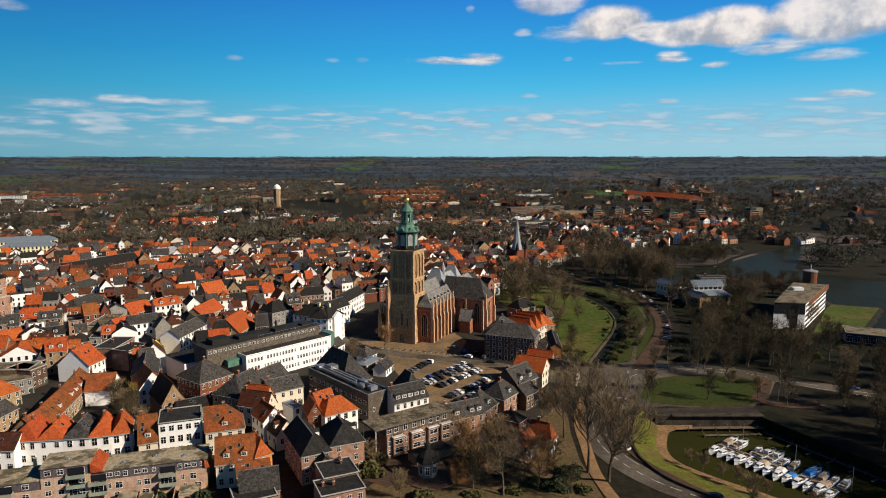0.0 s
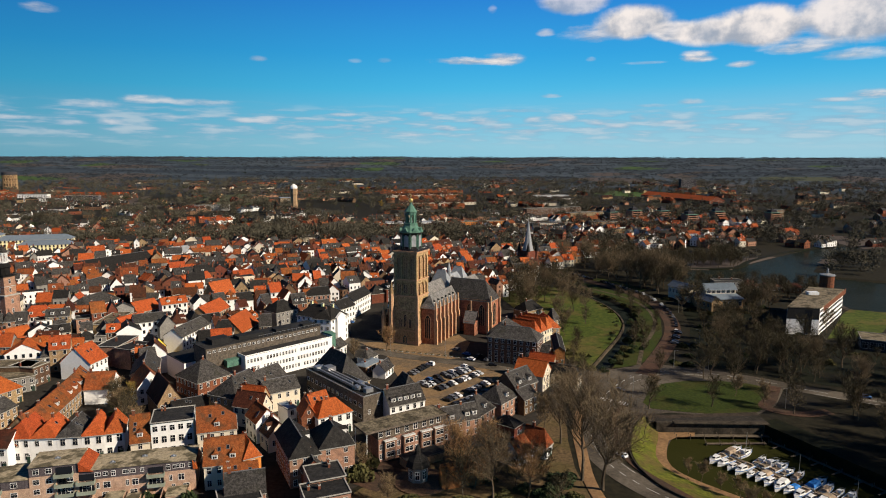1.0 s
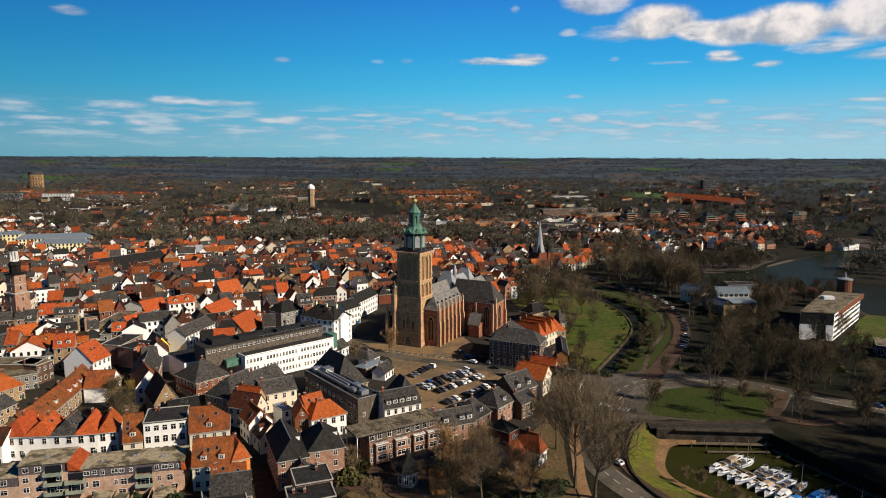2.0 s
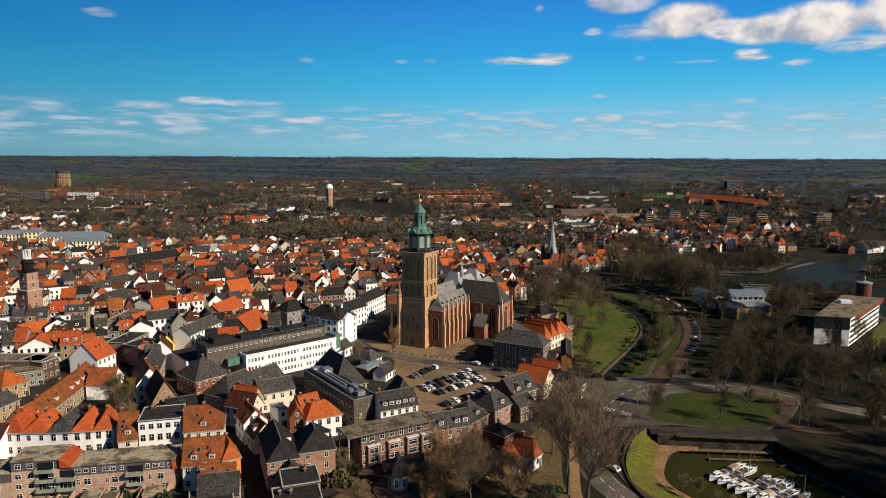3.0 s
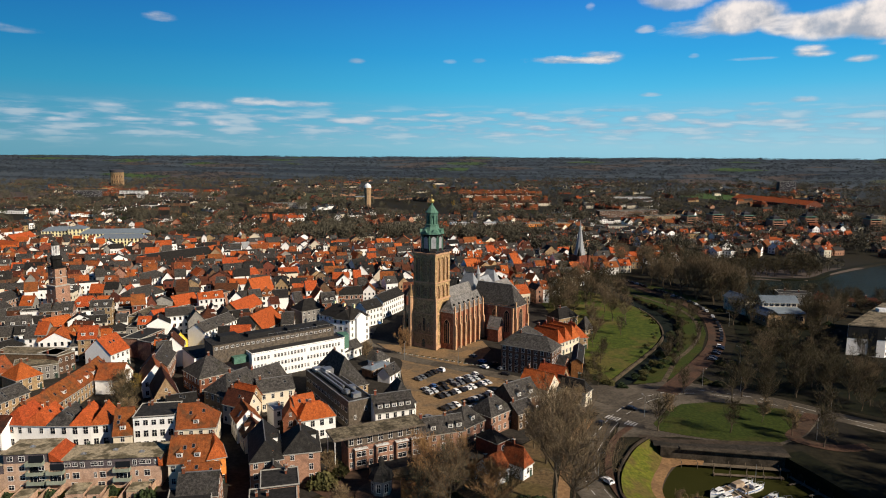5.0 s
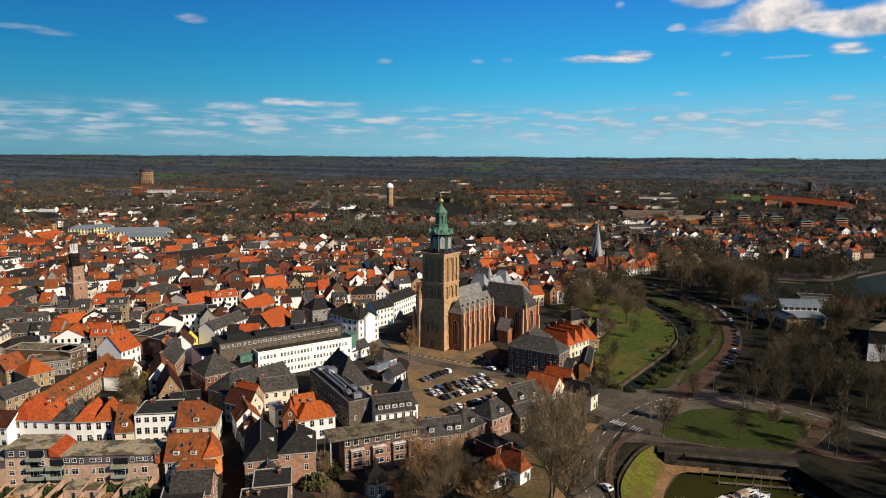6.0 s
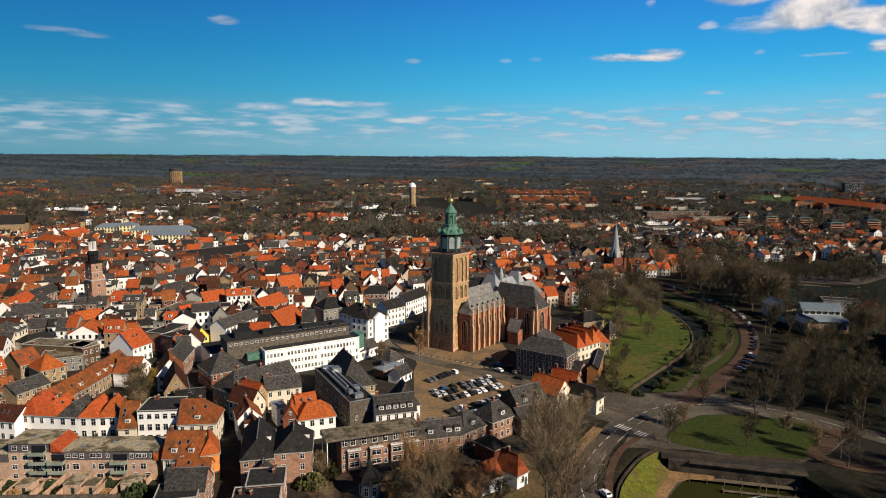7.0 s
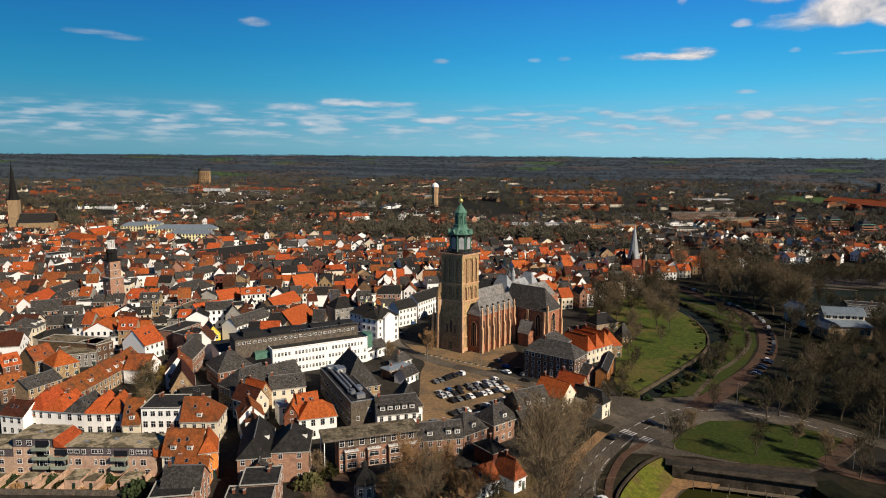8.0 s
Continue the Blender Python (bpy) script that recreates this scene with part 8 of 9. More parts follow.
def plain_house(s, x, y, rot, w, d, ze, zr, axis, roof, wall, zb=0.0, spots=True):
    """Adds walls, roof, chimney and windows of a far house to a joined mesh."""
    ca, sa = math.cos(radians(rot)), math.sin(radians(rot))
    def put(pts, faces, mats):
        b = len(s.v)
        s.v += [(x + px * ca - py * sa, y + px * sa + py * ca, zb + pz) for px, py, pz in pts]
        for f, m in zip(faces, mats):
            s.f.append(tuple(b + k for k in f))
            s.i.append(m)
    a, b = w / 2, d / 2
    if axis == "f":
        put([(-a, -b, -1), (a, -b, -1), (a, b, -1), (-a, b, -1), (-a, -b, ze), (a, -b, ze), (a, b, ze), (-a, b, ze)], [(0, 1, 5, 4), (1, 2, 6, 5), (2, 3, 7, 6), (3, 0, 4, 7), (4, 5, 6, 7)], [wall] * 4 + [roof])
    else:
        if axis == "y":
            ca, sa, a, b = -sa, ca, b, a
        o = 0.3
        put([(-a, -b, -1), (a, -b, -1), (a, b, -1), (-a, b, -1), (-a, -b, ze), (a, -b, ze), (a, b, ze), (-a, b, ze), (-a, 0, zr - 0.1), (a, 0, zr - 0.1)], [(0, 1, 5, 4), (1, 2, 6, 9, 5), (2, 3, 7, 6), (3, 0, 4, 8, 7)], [wall] * 4)
        put([(-a - o, -b - o, ze - 0.1), (a + o, -b - o, ze - 0.1), (a + o, b + o, ze - 0.1), (-a - o, b + o, ze - 0.1), (-a - o, 0, zr + 0.15), (a + o, 0, zr + 0.15)], [(0, 1, 5, 4), (2, 3, 4, 5)], [roof, roof])
        put([(a - 1.2, -0.4, zr - 1), (a - 0.4, -0.4, zr - 1), (a - 0.4, 0.4, zr - 1), (a - 1.2, 0.4, zr - 1), (a - 1.2, -0.4, zr + 1.5), (a - 0.4, -0.4, zr + 1.5), (a - 0.4, 0.4, zr + 1.5), (a - 1.2, 0.4, zr + 1.5)], [(0, 1, 5, 4), (1, 2, 6, 5), (2, 3, 7, 6), (3, 0, 4, 7), (4, 5, 6, 7)], [6] * 5)
        if spots and rnd.random() < 0.45:
            u, k = rnd.uniform(-0.5, 0.5) * a, (zr - ze) / b
            y0, y1, z0 = -b * 0.72, -b * 0.2, ze + k * b * 0.26
            put([(u - 0.8, y0, z0), (u + 0.8, y0, z0), (u + 0.8, y1, z0), (u - 0.8, y1, z0), (u - 0.8, y0, z0 + 1.5), (u + 0.8, y0, z0 + 1.5), (u + 0.8, y1, z0 + 1.6), (u - 0.8, y1, z0 + 1.6)], [(0, 1, 5, 4), (1, 2, 6, 5), (3, 0, 4, 7), (4, 5, 6, 7)], [4, 4, 4, roof])
            put([(u - 0.5, y0 - 0.04, z0 + 0.3), (u + 0.5, y0 - 0.04, z0 + 0.3), (u + 0.5, y0 - 0.04, z0 + 1.3), (u - 0.5, y0 - 0.04, z0 + 1.3)], [(0, 1, 2, 3)], [8])
    if spots:
        for side in range(4):
            run, off = ((a, b), (b, a))[side % 2]
            for k in range(max(1, int(run * 2 / 2.6))):
                c = -run + (k + 0.5) * run * 2 / max(1, int(run * 2 / 2.6))
                for fl in range(int(ze / 2.9)):
                    z0 = 0.9 + fl * 2.9
                    e = off + 0.05
                    q = {0: [(c - 0.5, -e), (c + 0.5, -e)], 1: [(e, c - 0.5), (e, c + 0.5)], 2: [(c + 0.5, e), (c - 0.5, e)], 3: [(-e, c + 0.5), (-e, c - 0.5)]}[side]
                    put([(*q[0], z0), (*q[1], z0), (*q[1], z0 + 1.6), (*q[0], z0 + 1.6)], [(0, 1, 2, 3)], [8])


for x, y, rot, w, d, ze, zr, axis, roof, wall in ((86, 560, 24, 12, 9, 6, 10, "x", "rust", "white"), (98, 572, 24, 10, 9, 6, 10.5, "x", "orange", "cream"), (78, 582, 30, 14, 9, 7, 11, "x", "rust", "red"), (92, 596, 18, 12, 9, 6, 10, "y", "orange", "white"), (110, 592, 20, 10, 8, 6, 10, "x", "rust", "tan"),
                                                  (106, 614, 14, 16, 9, 7, 11, "x", "orange", "white"), (84, 618, 20, 12, 9, 6.5, 10.5, "x", "grey", "cream"), (128, 622, 12, 14, 9, 6, 10, "x", "rust", "white"), (124, 640, 22, 18, 9, 7, 11, "x", "brown", "red"), (98, 640, 18, 14, 10, 7, 11.5, "x", "orange", "tan"), (146, 636, 18, 12, 9, 6, 10, "y", "orange", "white")):
    house(x, y, rot, w, d, ze, zr, axis, 0, roof, wall, "fr", 1, 1, False, group=GROUPS)
PLAIN = [ROOF["orange"], ROOF["rust"], ROOF["grey"], ROOF["slate"], WALL["white"], WALL["tan"], WALL["red"], WALL["cream"], GLASS, ROOF["brown"], ROOF["flat"], WALL["pink"], WALL["brown"], WALL["grey"]]
RIDX = {"orange": 0, "rust": 1, "grey": 2, "slate": 3, "brown": 9, "flat": 10}
WIDX = {"white": 4, "tan": 5, "red": 6, "cream": 7, "pink": 11, "brown": 12, "grey": 13}
rest = Shape()
for i, (x, y, rot, w, d, ze, zr, axis, hip, roof, wall, luck) in enumerate(plots):
    if i < 190:
        house(x, y, rot, w, d, ze, zr, axis, hip, roof, wall, "fr", (2 if w > 7.5 else 1) if luck > 0.4 and w > 5.5 else 0, 1 if luck < 0.7 else 0, False, group=GROUPS)
    else:
        plain_house(rest, x, y, rot, w, d, ze, zr, axis, RIDX[roof], WIDX[wall])
tagged(new("old_town_houses", rest.mesh("old_town_houses", *PLAIN)), "crowded old town houses with orange, brown and grey roofs", "houses", kind="stuff")

# ---- suburbs and woods, far off ----
rnd = random.Random(21)


ESTATE = ((-140, 1150), (70, 1190), (60, 1760), (-230, 1700))
TERRACES = [(-118 - 14 * k + 22 * (k % 2), 1172 + 84 * k, 15 + 3 * (k % 3), 17 + k, (1, 9, 1)[k % 3], (6, 7, 12)[k % 3]) for k in range(7)]
TERRACES += [(-820 + 30 * (k % 3), 930 + 36 * k, 6 + 9 * (k % 2), 16, (2, 3, 10, 2)[k % 4], (4, 4, 12)[k % 3]) for k in range(9)]
TERRACES += [(-1060 + 50 * (k % 2), 1380 + 60 * k, 4, 34, (0, 1)[k % 2], 6) for k in range(3)]
TERRACES += [(100 + 24 * (k % 2), 1260 + 48 * k, 12, 14, (2, 3, 2)[k % 3], (7, 4)[k % 2]) for k in range(5)]


def suburb():
    """Far rows of small gabled houses in one mesh."""
    s = Shape()
    clusters = 0
    while clusters < 640:
        r = 600 + 1900 * rnd.random() ** 1.3
        a = rnd.uniform(-0.98, 0.72)
        cx, cy = r * math.sin(a), r * math.cos(a)
        if inside((cx, cy), OLD) or inside((cx, cy), LAKE) or inside((cx, cy), ESTATE) or (cy < 700 and 60 < cx < 620) or cy < 300:
            continue
        clusters += 1
        turn = rnd.choice((20, 28, 110, 65, -30)) + rnd.gauss(0, 6)
        roof = rnd.choice((0, 1, 2, 2, 2, 2, 3, 3, 9, 10, 10))
        wall = rnd.choice((4, 4, 5, 6, 7, 12, 11, 6) if r < 1300 else (6, 12, 5, 11, 7, 6))
        cnt = rnd.randint(2, 6)
        for i in range(cnt):
            w, d, ze = rnd.uniform(7, 11), rnd.uniform(8, 10), rnd.choice((3.5, 5.0, 6.0))
            off = (i - cnt / 2) * (w + 0.5)
            plain_house(s, cx + off * math.cos(radians(turn)), cy + off * math.sin(radians(turn)), turn, w, d, ze, ze + rnd.uniform(3, 4.5), "x", roof, wall, ground_z(cx, cy), r < 1300)
    # long terraces with red roofs beyond the railway, and white ones to the west
    for x0, y0, turn, count, roof, wall in TERRACES:
        for i in range(count):
            w = 8.5
            if (i * 7 + int(x0)) % 6 == 0:
                continue
            plain_house(s, x0 + i * w * math.cos(radians(turn)), y0 + i * w * math.sin(radians(turn)), turn + 1.5 * math.sin(i * 0.7), w - 0.1, 9.5, 5.2 + 0.8 * (i % 3 == 1), 9.2 + 0.8 * (i % 3 == 1), "x", roof, wall, ground_z(x0, y0), True)
    quarters(s)
    return s.mesh("suburb_houses", *PLAIN, uv=False)


QUARTERS = (((120, 640), (300, 700), (430, 960), (420, 1020), (150, 960)), ((-640, 650), (-60, 700), (70, 670), (110, 900), (-120, 900), (-340, 830), (-660, 790)))


def quarters(s):
    """Denser rows of houses just beyond the old town."""
    for outline, share in zip(QUARTERS, (0.5, 0.42)):
        for j in range(40):
            for i in range(90):
                u, v = -700 + i * 13.0, -60 + j * 15.0
                x, y = u * 0.94 - v * 0.34 + 60, 620 + u * 0.34 * 0.25 + v * 0.94
                if not inside((x, y), outline) or rnd.random() > share * (1.3 if (i // 6 + j // 2) % 3 else 0.4) or inside((x, y), LAKE):
                    continue
                ze = rnd.choice((5.0, 6.0, 7.5))
                axis = rnd.choice("xxyf")
                plain_house(s, x + rnd.gauss(0, 1.5), y + rnd.gauss(0, 1.5), 18 + rnd.gauss(0, 8) + 40 * ((i // 9 + j // 3) % 2), rnd.uniform(7, 13), rnd.uniform(7, 10), ze, ze + rnd.uniform(3, 4.5), axis, 10 if axis == "f" else rnd.choice((0, 1, 1, 2, 2, 3, 9)), rnd.choice((4, 4, 7, 5, 11, 12, 6)))


tagged(new("suburb_houses", suburb()), "rows of suburban houses with orange and grey roofs among trees", "houses", kind="stuff")


HALL_YARD = ((380, 1250), (560, 1250), (580, 1600), (400, 1620))


def woods(name, count, near_r, far_r, power, shards, size, mat, seed, thin=0.03, low=-1.0, high=0.76, grove=0.0, stretch=1.0):
    """Many far leafless trees in groves, in one mesh: each a loose crown of small twig tufts over a stem."""
    rnd = random.Random(seed)
    vs, fs = [], []
    made = 0
    while made < count:
        r = near_r + (far_r - near_r) * rnd.random() ** power
        a = rnd.uniform(low, high)
        x, y = r * math.sin(a), r * math.cos(a)
        if noise.noise(Vector((x / (95.0 * stretch), y / 95.0, seed))) < grove and rnd.random() < 0.9:
            continue
        if inside((x, y), OLD) or inside((x, y), LAKE) or (x < 66 and y < 640 and x > -660) or (x < 250 and y < 590) or (70 < x < 155 and y < 650) or inside((x, y), HALL_YARD) or (inside((x, y), ESTATE) and rnd.random() < 0.6):
            continue
        made += 1
        h = size * rnd.uniform(0.6, 1.25)
        zb = ground_z(x, y)
        wide = h * rnd.uniform(0.36, 0.54)
        lobe = rnd.uniform(0, math.tau)
        for _ in range(shards):
            b, u, c = rnd.uniform(0, math.tau), rnd.random() ** 0.4, rnd.uniform(-0.85, 1)
            u *= 1.0 + 0.2 * math.sin(3 * b + lobe)
            q = math.sqrt(1 - c * c) * u
            p = Vector((x + wide * stretch * q * math.cos(b), y + wide * q * math.sin(b), zb + h * 0.58 + h * 0.42 * c * u))
            d = Vector((q * math.cos(b) + rnd.gauss(0, 0.5), q * math.sin(b) + rnd.gauss(0, 0.5), 0.6 * c + 0.3 + rnd.gauss(0, 0.5))).normalized() * h * 0.10
            e = d.orthogonal().normalized()
            e.rotate(Matrix.Rotation(rnd.uniform(0, math.tau), 3, d.normalized()))
            e *= h * thin
            d.x *= stretch
            k = len(vs)
            vs += [tuple(p - d - e), tuple(p - d + e), tuple(p + d)]
            fs.append((k, k + 1, k + 2))
        k = len(vs)
        vs += [(x - 0.25, y, zb - 1), (x + 0.25, y, zb - 1), (x, y, zb + h * 0.6)]
        fs.append((k, k + 1, k + 2))
    ob = new(name, mesh_of(name, vs, fs, [mat], uv=False))
    return tagged(ob, "leafless winter woodland between the suburbs", "woodland", kind="stuff")


woods("woodland", 1500, 590, 1400, 0.9, 170, 15.0, MISC["thicket"], 3, 0.024, grove=0.1)
woods("woodland_belt", 380, 690, 800, 1.0, 200, 17.0, MISC["thicket"], 9, 0.022, -0.78, 0.02, -0.1)
woods("woodland_far", 5000, 1300, 2600, 0.95, 44, 15.0, MISC["thicket"], 4, 0.045, grove=0.04)
woods("woodland_horizon", 19000, 2000, 4700, 0.8, 14, 10.0, MISC["hazewood"], 6, 0.10, grove=-0.05, stretch=2.4)
woods("woodland_evergreen", 300, 620, 3000, 1.2, 70, 11.0, MISC["evergreen"], 7, 0.04)


# ---- cars ----
def car_parts(kind):
    """Body, glasshouse and one wheel of a car 4.3 m long (a van is taller), nose along +x."""
    def make():
        top, bonnet, tail = (1.95, 1.1, 1.9) if kind == "van" else (1.46, 0.95, 1.0)
        prof = [(-2.1, 0.35), (2.1, 0.35), (2.15, 0.7), (1.95, bonnet * 0.86), (1.05, bonnet), (0.35, top), (-1.3 if kind != "van" else -2.0, top), (-1.95, tail), (-2.15, 0.75)]
        def section(w, scale_top):
            return [(x, w * (scale_top if z > bonnet + 0.05 else 1.0), z) for x, z in prof]
        left, right = section(0.88, 0.8), [(x, -y, z) for x, y, z in section(0.88, 0.8)]
        k = len(prof)
        fs = [tuple(range(k))[::-1], tuple(range(k, 2 * k))] + [(i, (i + 1) % k, k + (i + 1) % k, k + i) for i in range(k)]
        g = Shape()
        lo, hi = bonnet + 0.06, top - 0.1
        for sgn in (1, -1):
            quad = [(0.85, 0.875 * sgn, lo), (-1.75, 0.875 * sgn, lo), (-1.25, 0.74 * sgn, hi), (0.35, 0.74 * sgn, hi)]
            g.add(quad, [(0, 1, 2, 3) if sgn > 0 else (3, 2, 1, 0)])
        g.add([(1.06, -0.7, lo - 0.02), (1.06, 0.7, lo - 0.02), (0.42, 0.62, hi + 0.03), (0.42, -0.62, hi + 0.03)], [(0, 1, 2, 3)])
        g.add([(-1.97, -0.68, max(tail, lo)), (-1.97, 0.68, max(tail, lo)), (-1.42 if kind != "van" else -2.06, 0.6, hi + 0.03), (-1.42 if kind != "van" else -2.06, -0.6, hi + 0.03)], [(3, 2, 1, 0)])
        wheel = Shape()
        wheel.add([(0.32 * math.cos(math.tau * i / 12), y, 0.32 * math.sin(math.tau * i / 12)) for y in (-0.1, 0.1) for i in range(12)], [tuple(range(12)), tuple(range(12, 24))[::-1]] + [(i, 12 + i, 12 + (i + 1) % 12, (i + 1) % 12) for i in range(12)])
        return [mesh_of("body", left + right, fs, [p], uv=False) for p in PAINTS], g.mesh("glasshouse", GLASS, uv=False), wheel.mesh("wheel", MISC["rubber"], uv=False)
    return cached(("car", kind), make)


PAINTWORD = ("white", "silver", "grey", "black", "blue", "red")


def car(x, y, rot, paint, kind="car", z=0.1, where="parked on the paving", group="parked cars"):
    bodies, glass, wheel = car_parts(kind)
    c = thing(kind, pose(x, y, z, 0, 0, rot), f"{PAINTWORD[paint]} {'delivery van' if kind == 'van' else 'passenger car'} {where}", kind, group)
    part("body", bodies[paint], c)
    part("glasshouse", glass, c)
    for u in (-1.3, 1.3):
        for v in (-0.82, 0.82):
            part("wheel", wheel, c, "", pose(u, v, 0.32))


rnd = random.Random(77)
PICK = (0, 1, 1, 2, 2, 2, 3, 3, 3, 3, 3, 4)
for (x0, y0), (x1, y1), count, turn in (((-6.5, 264.5), (12.0, 287.0), 11, -40), ((-3.0, 259.0), (15.5, 281.0), 11, -40), ((2.5, 249.0), (20.0, 270.5), 10, -40), ((6.0, 244.0), (23.5, 265.5), 10, -40), ((-8.5, 268.0), (9.5, 290.0), 7, -40), ((11.0, 247.0), (25.0, 264.0), 7, -40), ((-13.8, 279.5), (-8.8, 289.5), 5, -35), ((18.5, 251.0), (30.5, 269.5), 8, -40)):
    for i in range(count):
        if rnd.random() < 0.9:
            u = i / (count - 1)
            car(x0 + (x1 - x0) * u, y0 + (y1 - y0) * u, turn + rnd.choice((0, 180)) + rnd.gauss(0, 1.5), rnd.choice(PICK), "car", 0.1, "parked in the brick car park", "cars in the car park")
car(-6.5, 292.5, 150, 0, "van", 0.1, "parked at the edge of the car park", "cars in the car park")
car(-2.0, 240.0, 60, 2), car(2.0, 238.6, -30, 0)
line = smooth_line(((92, 528), (105, 506.5), (114, 487.5), (122.5, 467.5), (129, 451), (132, 420), (128, 381), (119, 350)), 5)
for i, p in enumerate(line[:-1]):
    d = line[i + 1] - p
    q = d.length / 6.2
    for k in range(max(1, int(q))):
        if rnd.random() < 0.88:
            pt = p + d * (k / max(1, int(q)))
            nrm = Vector((-d.y, d.x, 0)).normalized()
            car(pt.x - nrm.x * 3.6 * (-1), pt.y - nrm.y * 3.6 * (-1), math.degrees(math.atan2(d.y, d.x)), rnd.choice(PICK), "car", 0.12, "parked along the brick road", "cars along the road")
for i in (0, 1, 3, 4, 6, 7):
    car(112 + i * 1.3 + 4 + rnd.uniform(-0.4, 0.4), 332 + i * 3.2, -20 + rnd.gauss(0, 3), rnd.choice((2, 3, 3, 2, 3)), "car", 0.1, "parked beside the canal road", "cars along the road")
for x, y, r, p in ((59, 203, 128, 0), (76, 172, 140, 3), (72, 262, -20, 3), (168, 258, -22, 4), (22, 293, -15, 3), (60, 246, 70, 3)):
    car(x, y, r, p, "car", 0.12, "on the asphalt road", "cars on the road")
for x, y in ((12, 301), (16, 306), (20, 300.5), (10, 309), (5, 316), (-58, 352), (-54, 344), (-56, 368)):
    car(x, y, rnd.choice((55, 145)), rnd.choice(PICK), "car", 0.14, "parked beside the church")


# ---- boats and jetties ----
EXTRA = {}


def boat_parts():
    def make():
        hull = Shape()
        n_s = 7
        rings = []
        for i in range(n_s):
            u = i / (n_s - 1)
            w = 1.25 * (1 - max(0.0, (u - 0.45) / 0.55) ** 2.2) + 0.02
            x = -3.6 + 7.2 * u
            rings.append([(x, -w, 0.75 + 0.25 * u), (x, -w * 0.75, 0.0), (x + 0.0, 0, -0.25), (x, w * 0.75, 0.0), (x, w, 0.75 + 0.25 * u)])
        vs = [p for r in rings for p in r]
        fs = []
        for i in range(n_s - 1):
            for k in range(4):
                fs.append((i * 5 + k, (i + 1) * 5 + k, (i + 1) * 5 + k + 1, i * 5 + k + 1))
            fs.append((i * 5 + 4, (i + 1) * 5 + 4, (i + 1) * 5, i * 5))
        fs.append((0, 1, 2, 3, 4))
        hull.add(vs, [tuple(reversed(f)) for f in fs])
        cabin = Shape().add([(-0.6, -0.85, 0.85), (2.3, -0.6, 0.95), (2.3, 0.6, 0.95), (-0.6, 0.85, 0.85), (-0.4, -0.7, 1.65), (1.4, -0.5, 1.55), (1.4, 0.5, 1.55), (-0.4, 0.7, 1.65)],
                            [(0, 1, 5, 4), (1, 2, 6, 5), (2, 3, 7, 6), (3, 0, 4, 7), (4, 5, 6, 7)])
        glass = Shape().add([(-0.3, -0.84, 1.1), (1.5, -0.64, 1.12), (1.2, -0.57, 1.45), (-0.3, -0.75, 1.5)], [(0, 1, 2, 3)]).add([(1.5, 0.64, 1.12), (-0.3, 0.84, 1.1), (-0.3, 0.75, 1.5), (1.2, 0.57, 1.45)], [(0, 1, 2, 3)]).add([(2.05, -0.58, 1.08), (2.05, 0.58, 1.08), (1.6, 0.5, 1.48), (1.6, -0.5, 1.48)], [(0, 1, 2, 3)])
        cover = Shape().add([(-3.5, -1.15, 0.85), (-0.5, -1.2, 0.9), (-0.5, 1.2, 0.9), (-3.5, 1.15, 0.85), (-3.1, -0.7, 1.5), (-0.4, -0.75, 1.75), (-0.4, 0.75, 1.75), (-3.1, 0.7, 1.5)],
                            [(0, 1, 5, 4), (1, 2, 6, 5), (2, 3, 7, 6), (3, 0, 4, 7), (4, 5, 6, 7)])
        strake = Shape()
        for i in range(n_s - 1):
            for k in (0, 4):
                p, q = rings[i][k], rings[i + 1][k]
                strake.bar((p[0], p[1] * 1.01, p[2] - 0.08), (q[0], q[1] * 1.01, q[2] - 0.08), 0.07, 0.07, 4)
        rail = Shape()
        for sgn in (-1, 1):
            rail.bar((1.2, 1.05 * sgn, 1.45), (3.4, 0.25 * sgn, 1.6), 0.035, 0.035, 4)
            for x, w, z in ((1.2, 1.05, 0.9), (2.4, 0.65, 0.95), (3.4, 0.25, 1.0)):
                rail.bar((x, w * sgn, z), (x, w * sgn, z + 0.58), 0.03, 0.03, 4)
        pit = Shape().box(-3.3, -0.7, -0.9, 0.9, 0.8, 0.88, 0).box(-3.2, -2.7, -0.8, 0.8, 0.88, 1.2, 1).box(-1.2, -0.8, 0.2, 0.7, 0.88, 1.3, 1)
        EXTRA["boat"] = (strake.mesh("strake", MISC["canvas_blue"], uv=False), rail.mesh("bow_rail", MISC["metal"], uv=False), pit.mesh("cockpit", MISC["planks"], MISC["canvas_tan"], uv=False))
        return hull.mesh("hull", MISC["hull"], uv=False), cabin.mesh("cabin", MISC["hull"], uv=False), glass.mesh("windscreen", GLASS, uv=False), {c: cover.mesh("canopy", MISC[c], uv=False) for c in ("canvas_blue", "canvas_tan", "hull")}
    return cached("boat", make)


def boat(x, y, rot, size, cover):
    hull, cabin, glass, covers = boat_parts()
    word = {"canvas_blue": "a blue canvas cover", "canvas_tan": "a tan canvas cover", "hull": "a white canopy", "open": "an open cockpit"}[cover]
    b = thing("boat", pose(x, y, -4.45, 0, 0, rot) @ Matrix.Scale(size, 4), f"white motor boat with {word} moored at the jetty", "boat", "moored boats")
    part("hull", hull, b), part("cabin", cabin, b), part("windscreen", glass, b)
    strake, rail, pit = EXTRA["boat"]
    part("strake", strake, b, "blue rubbing strake"), part("bow_rail", rail, b, "steel bow rail")
    if cover == "open":
        part("cockpit", pit, b, "open cockpit with tan seats")
    else:
        part("canopy", covers[cover], b)


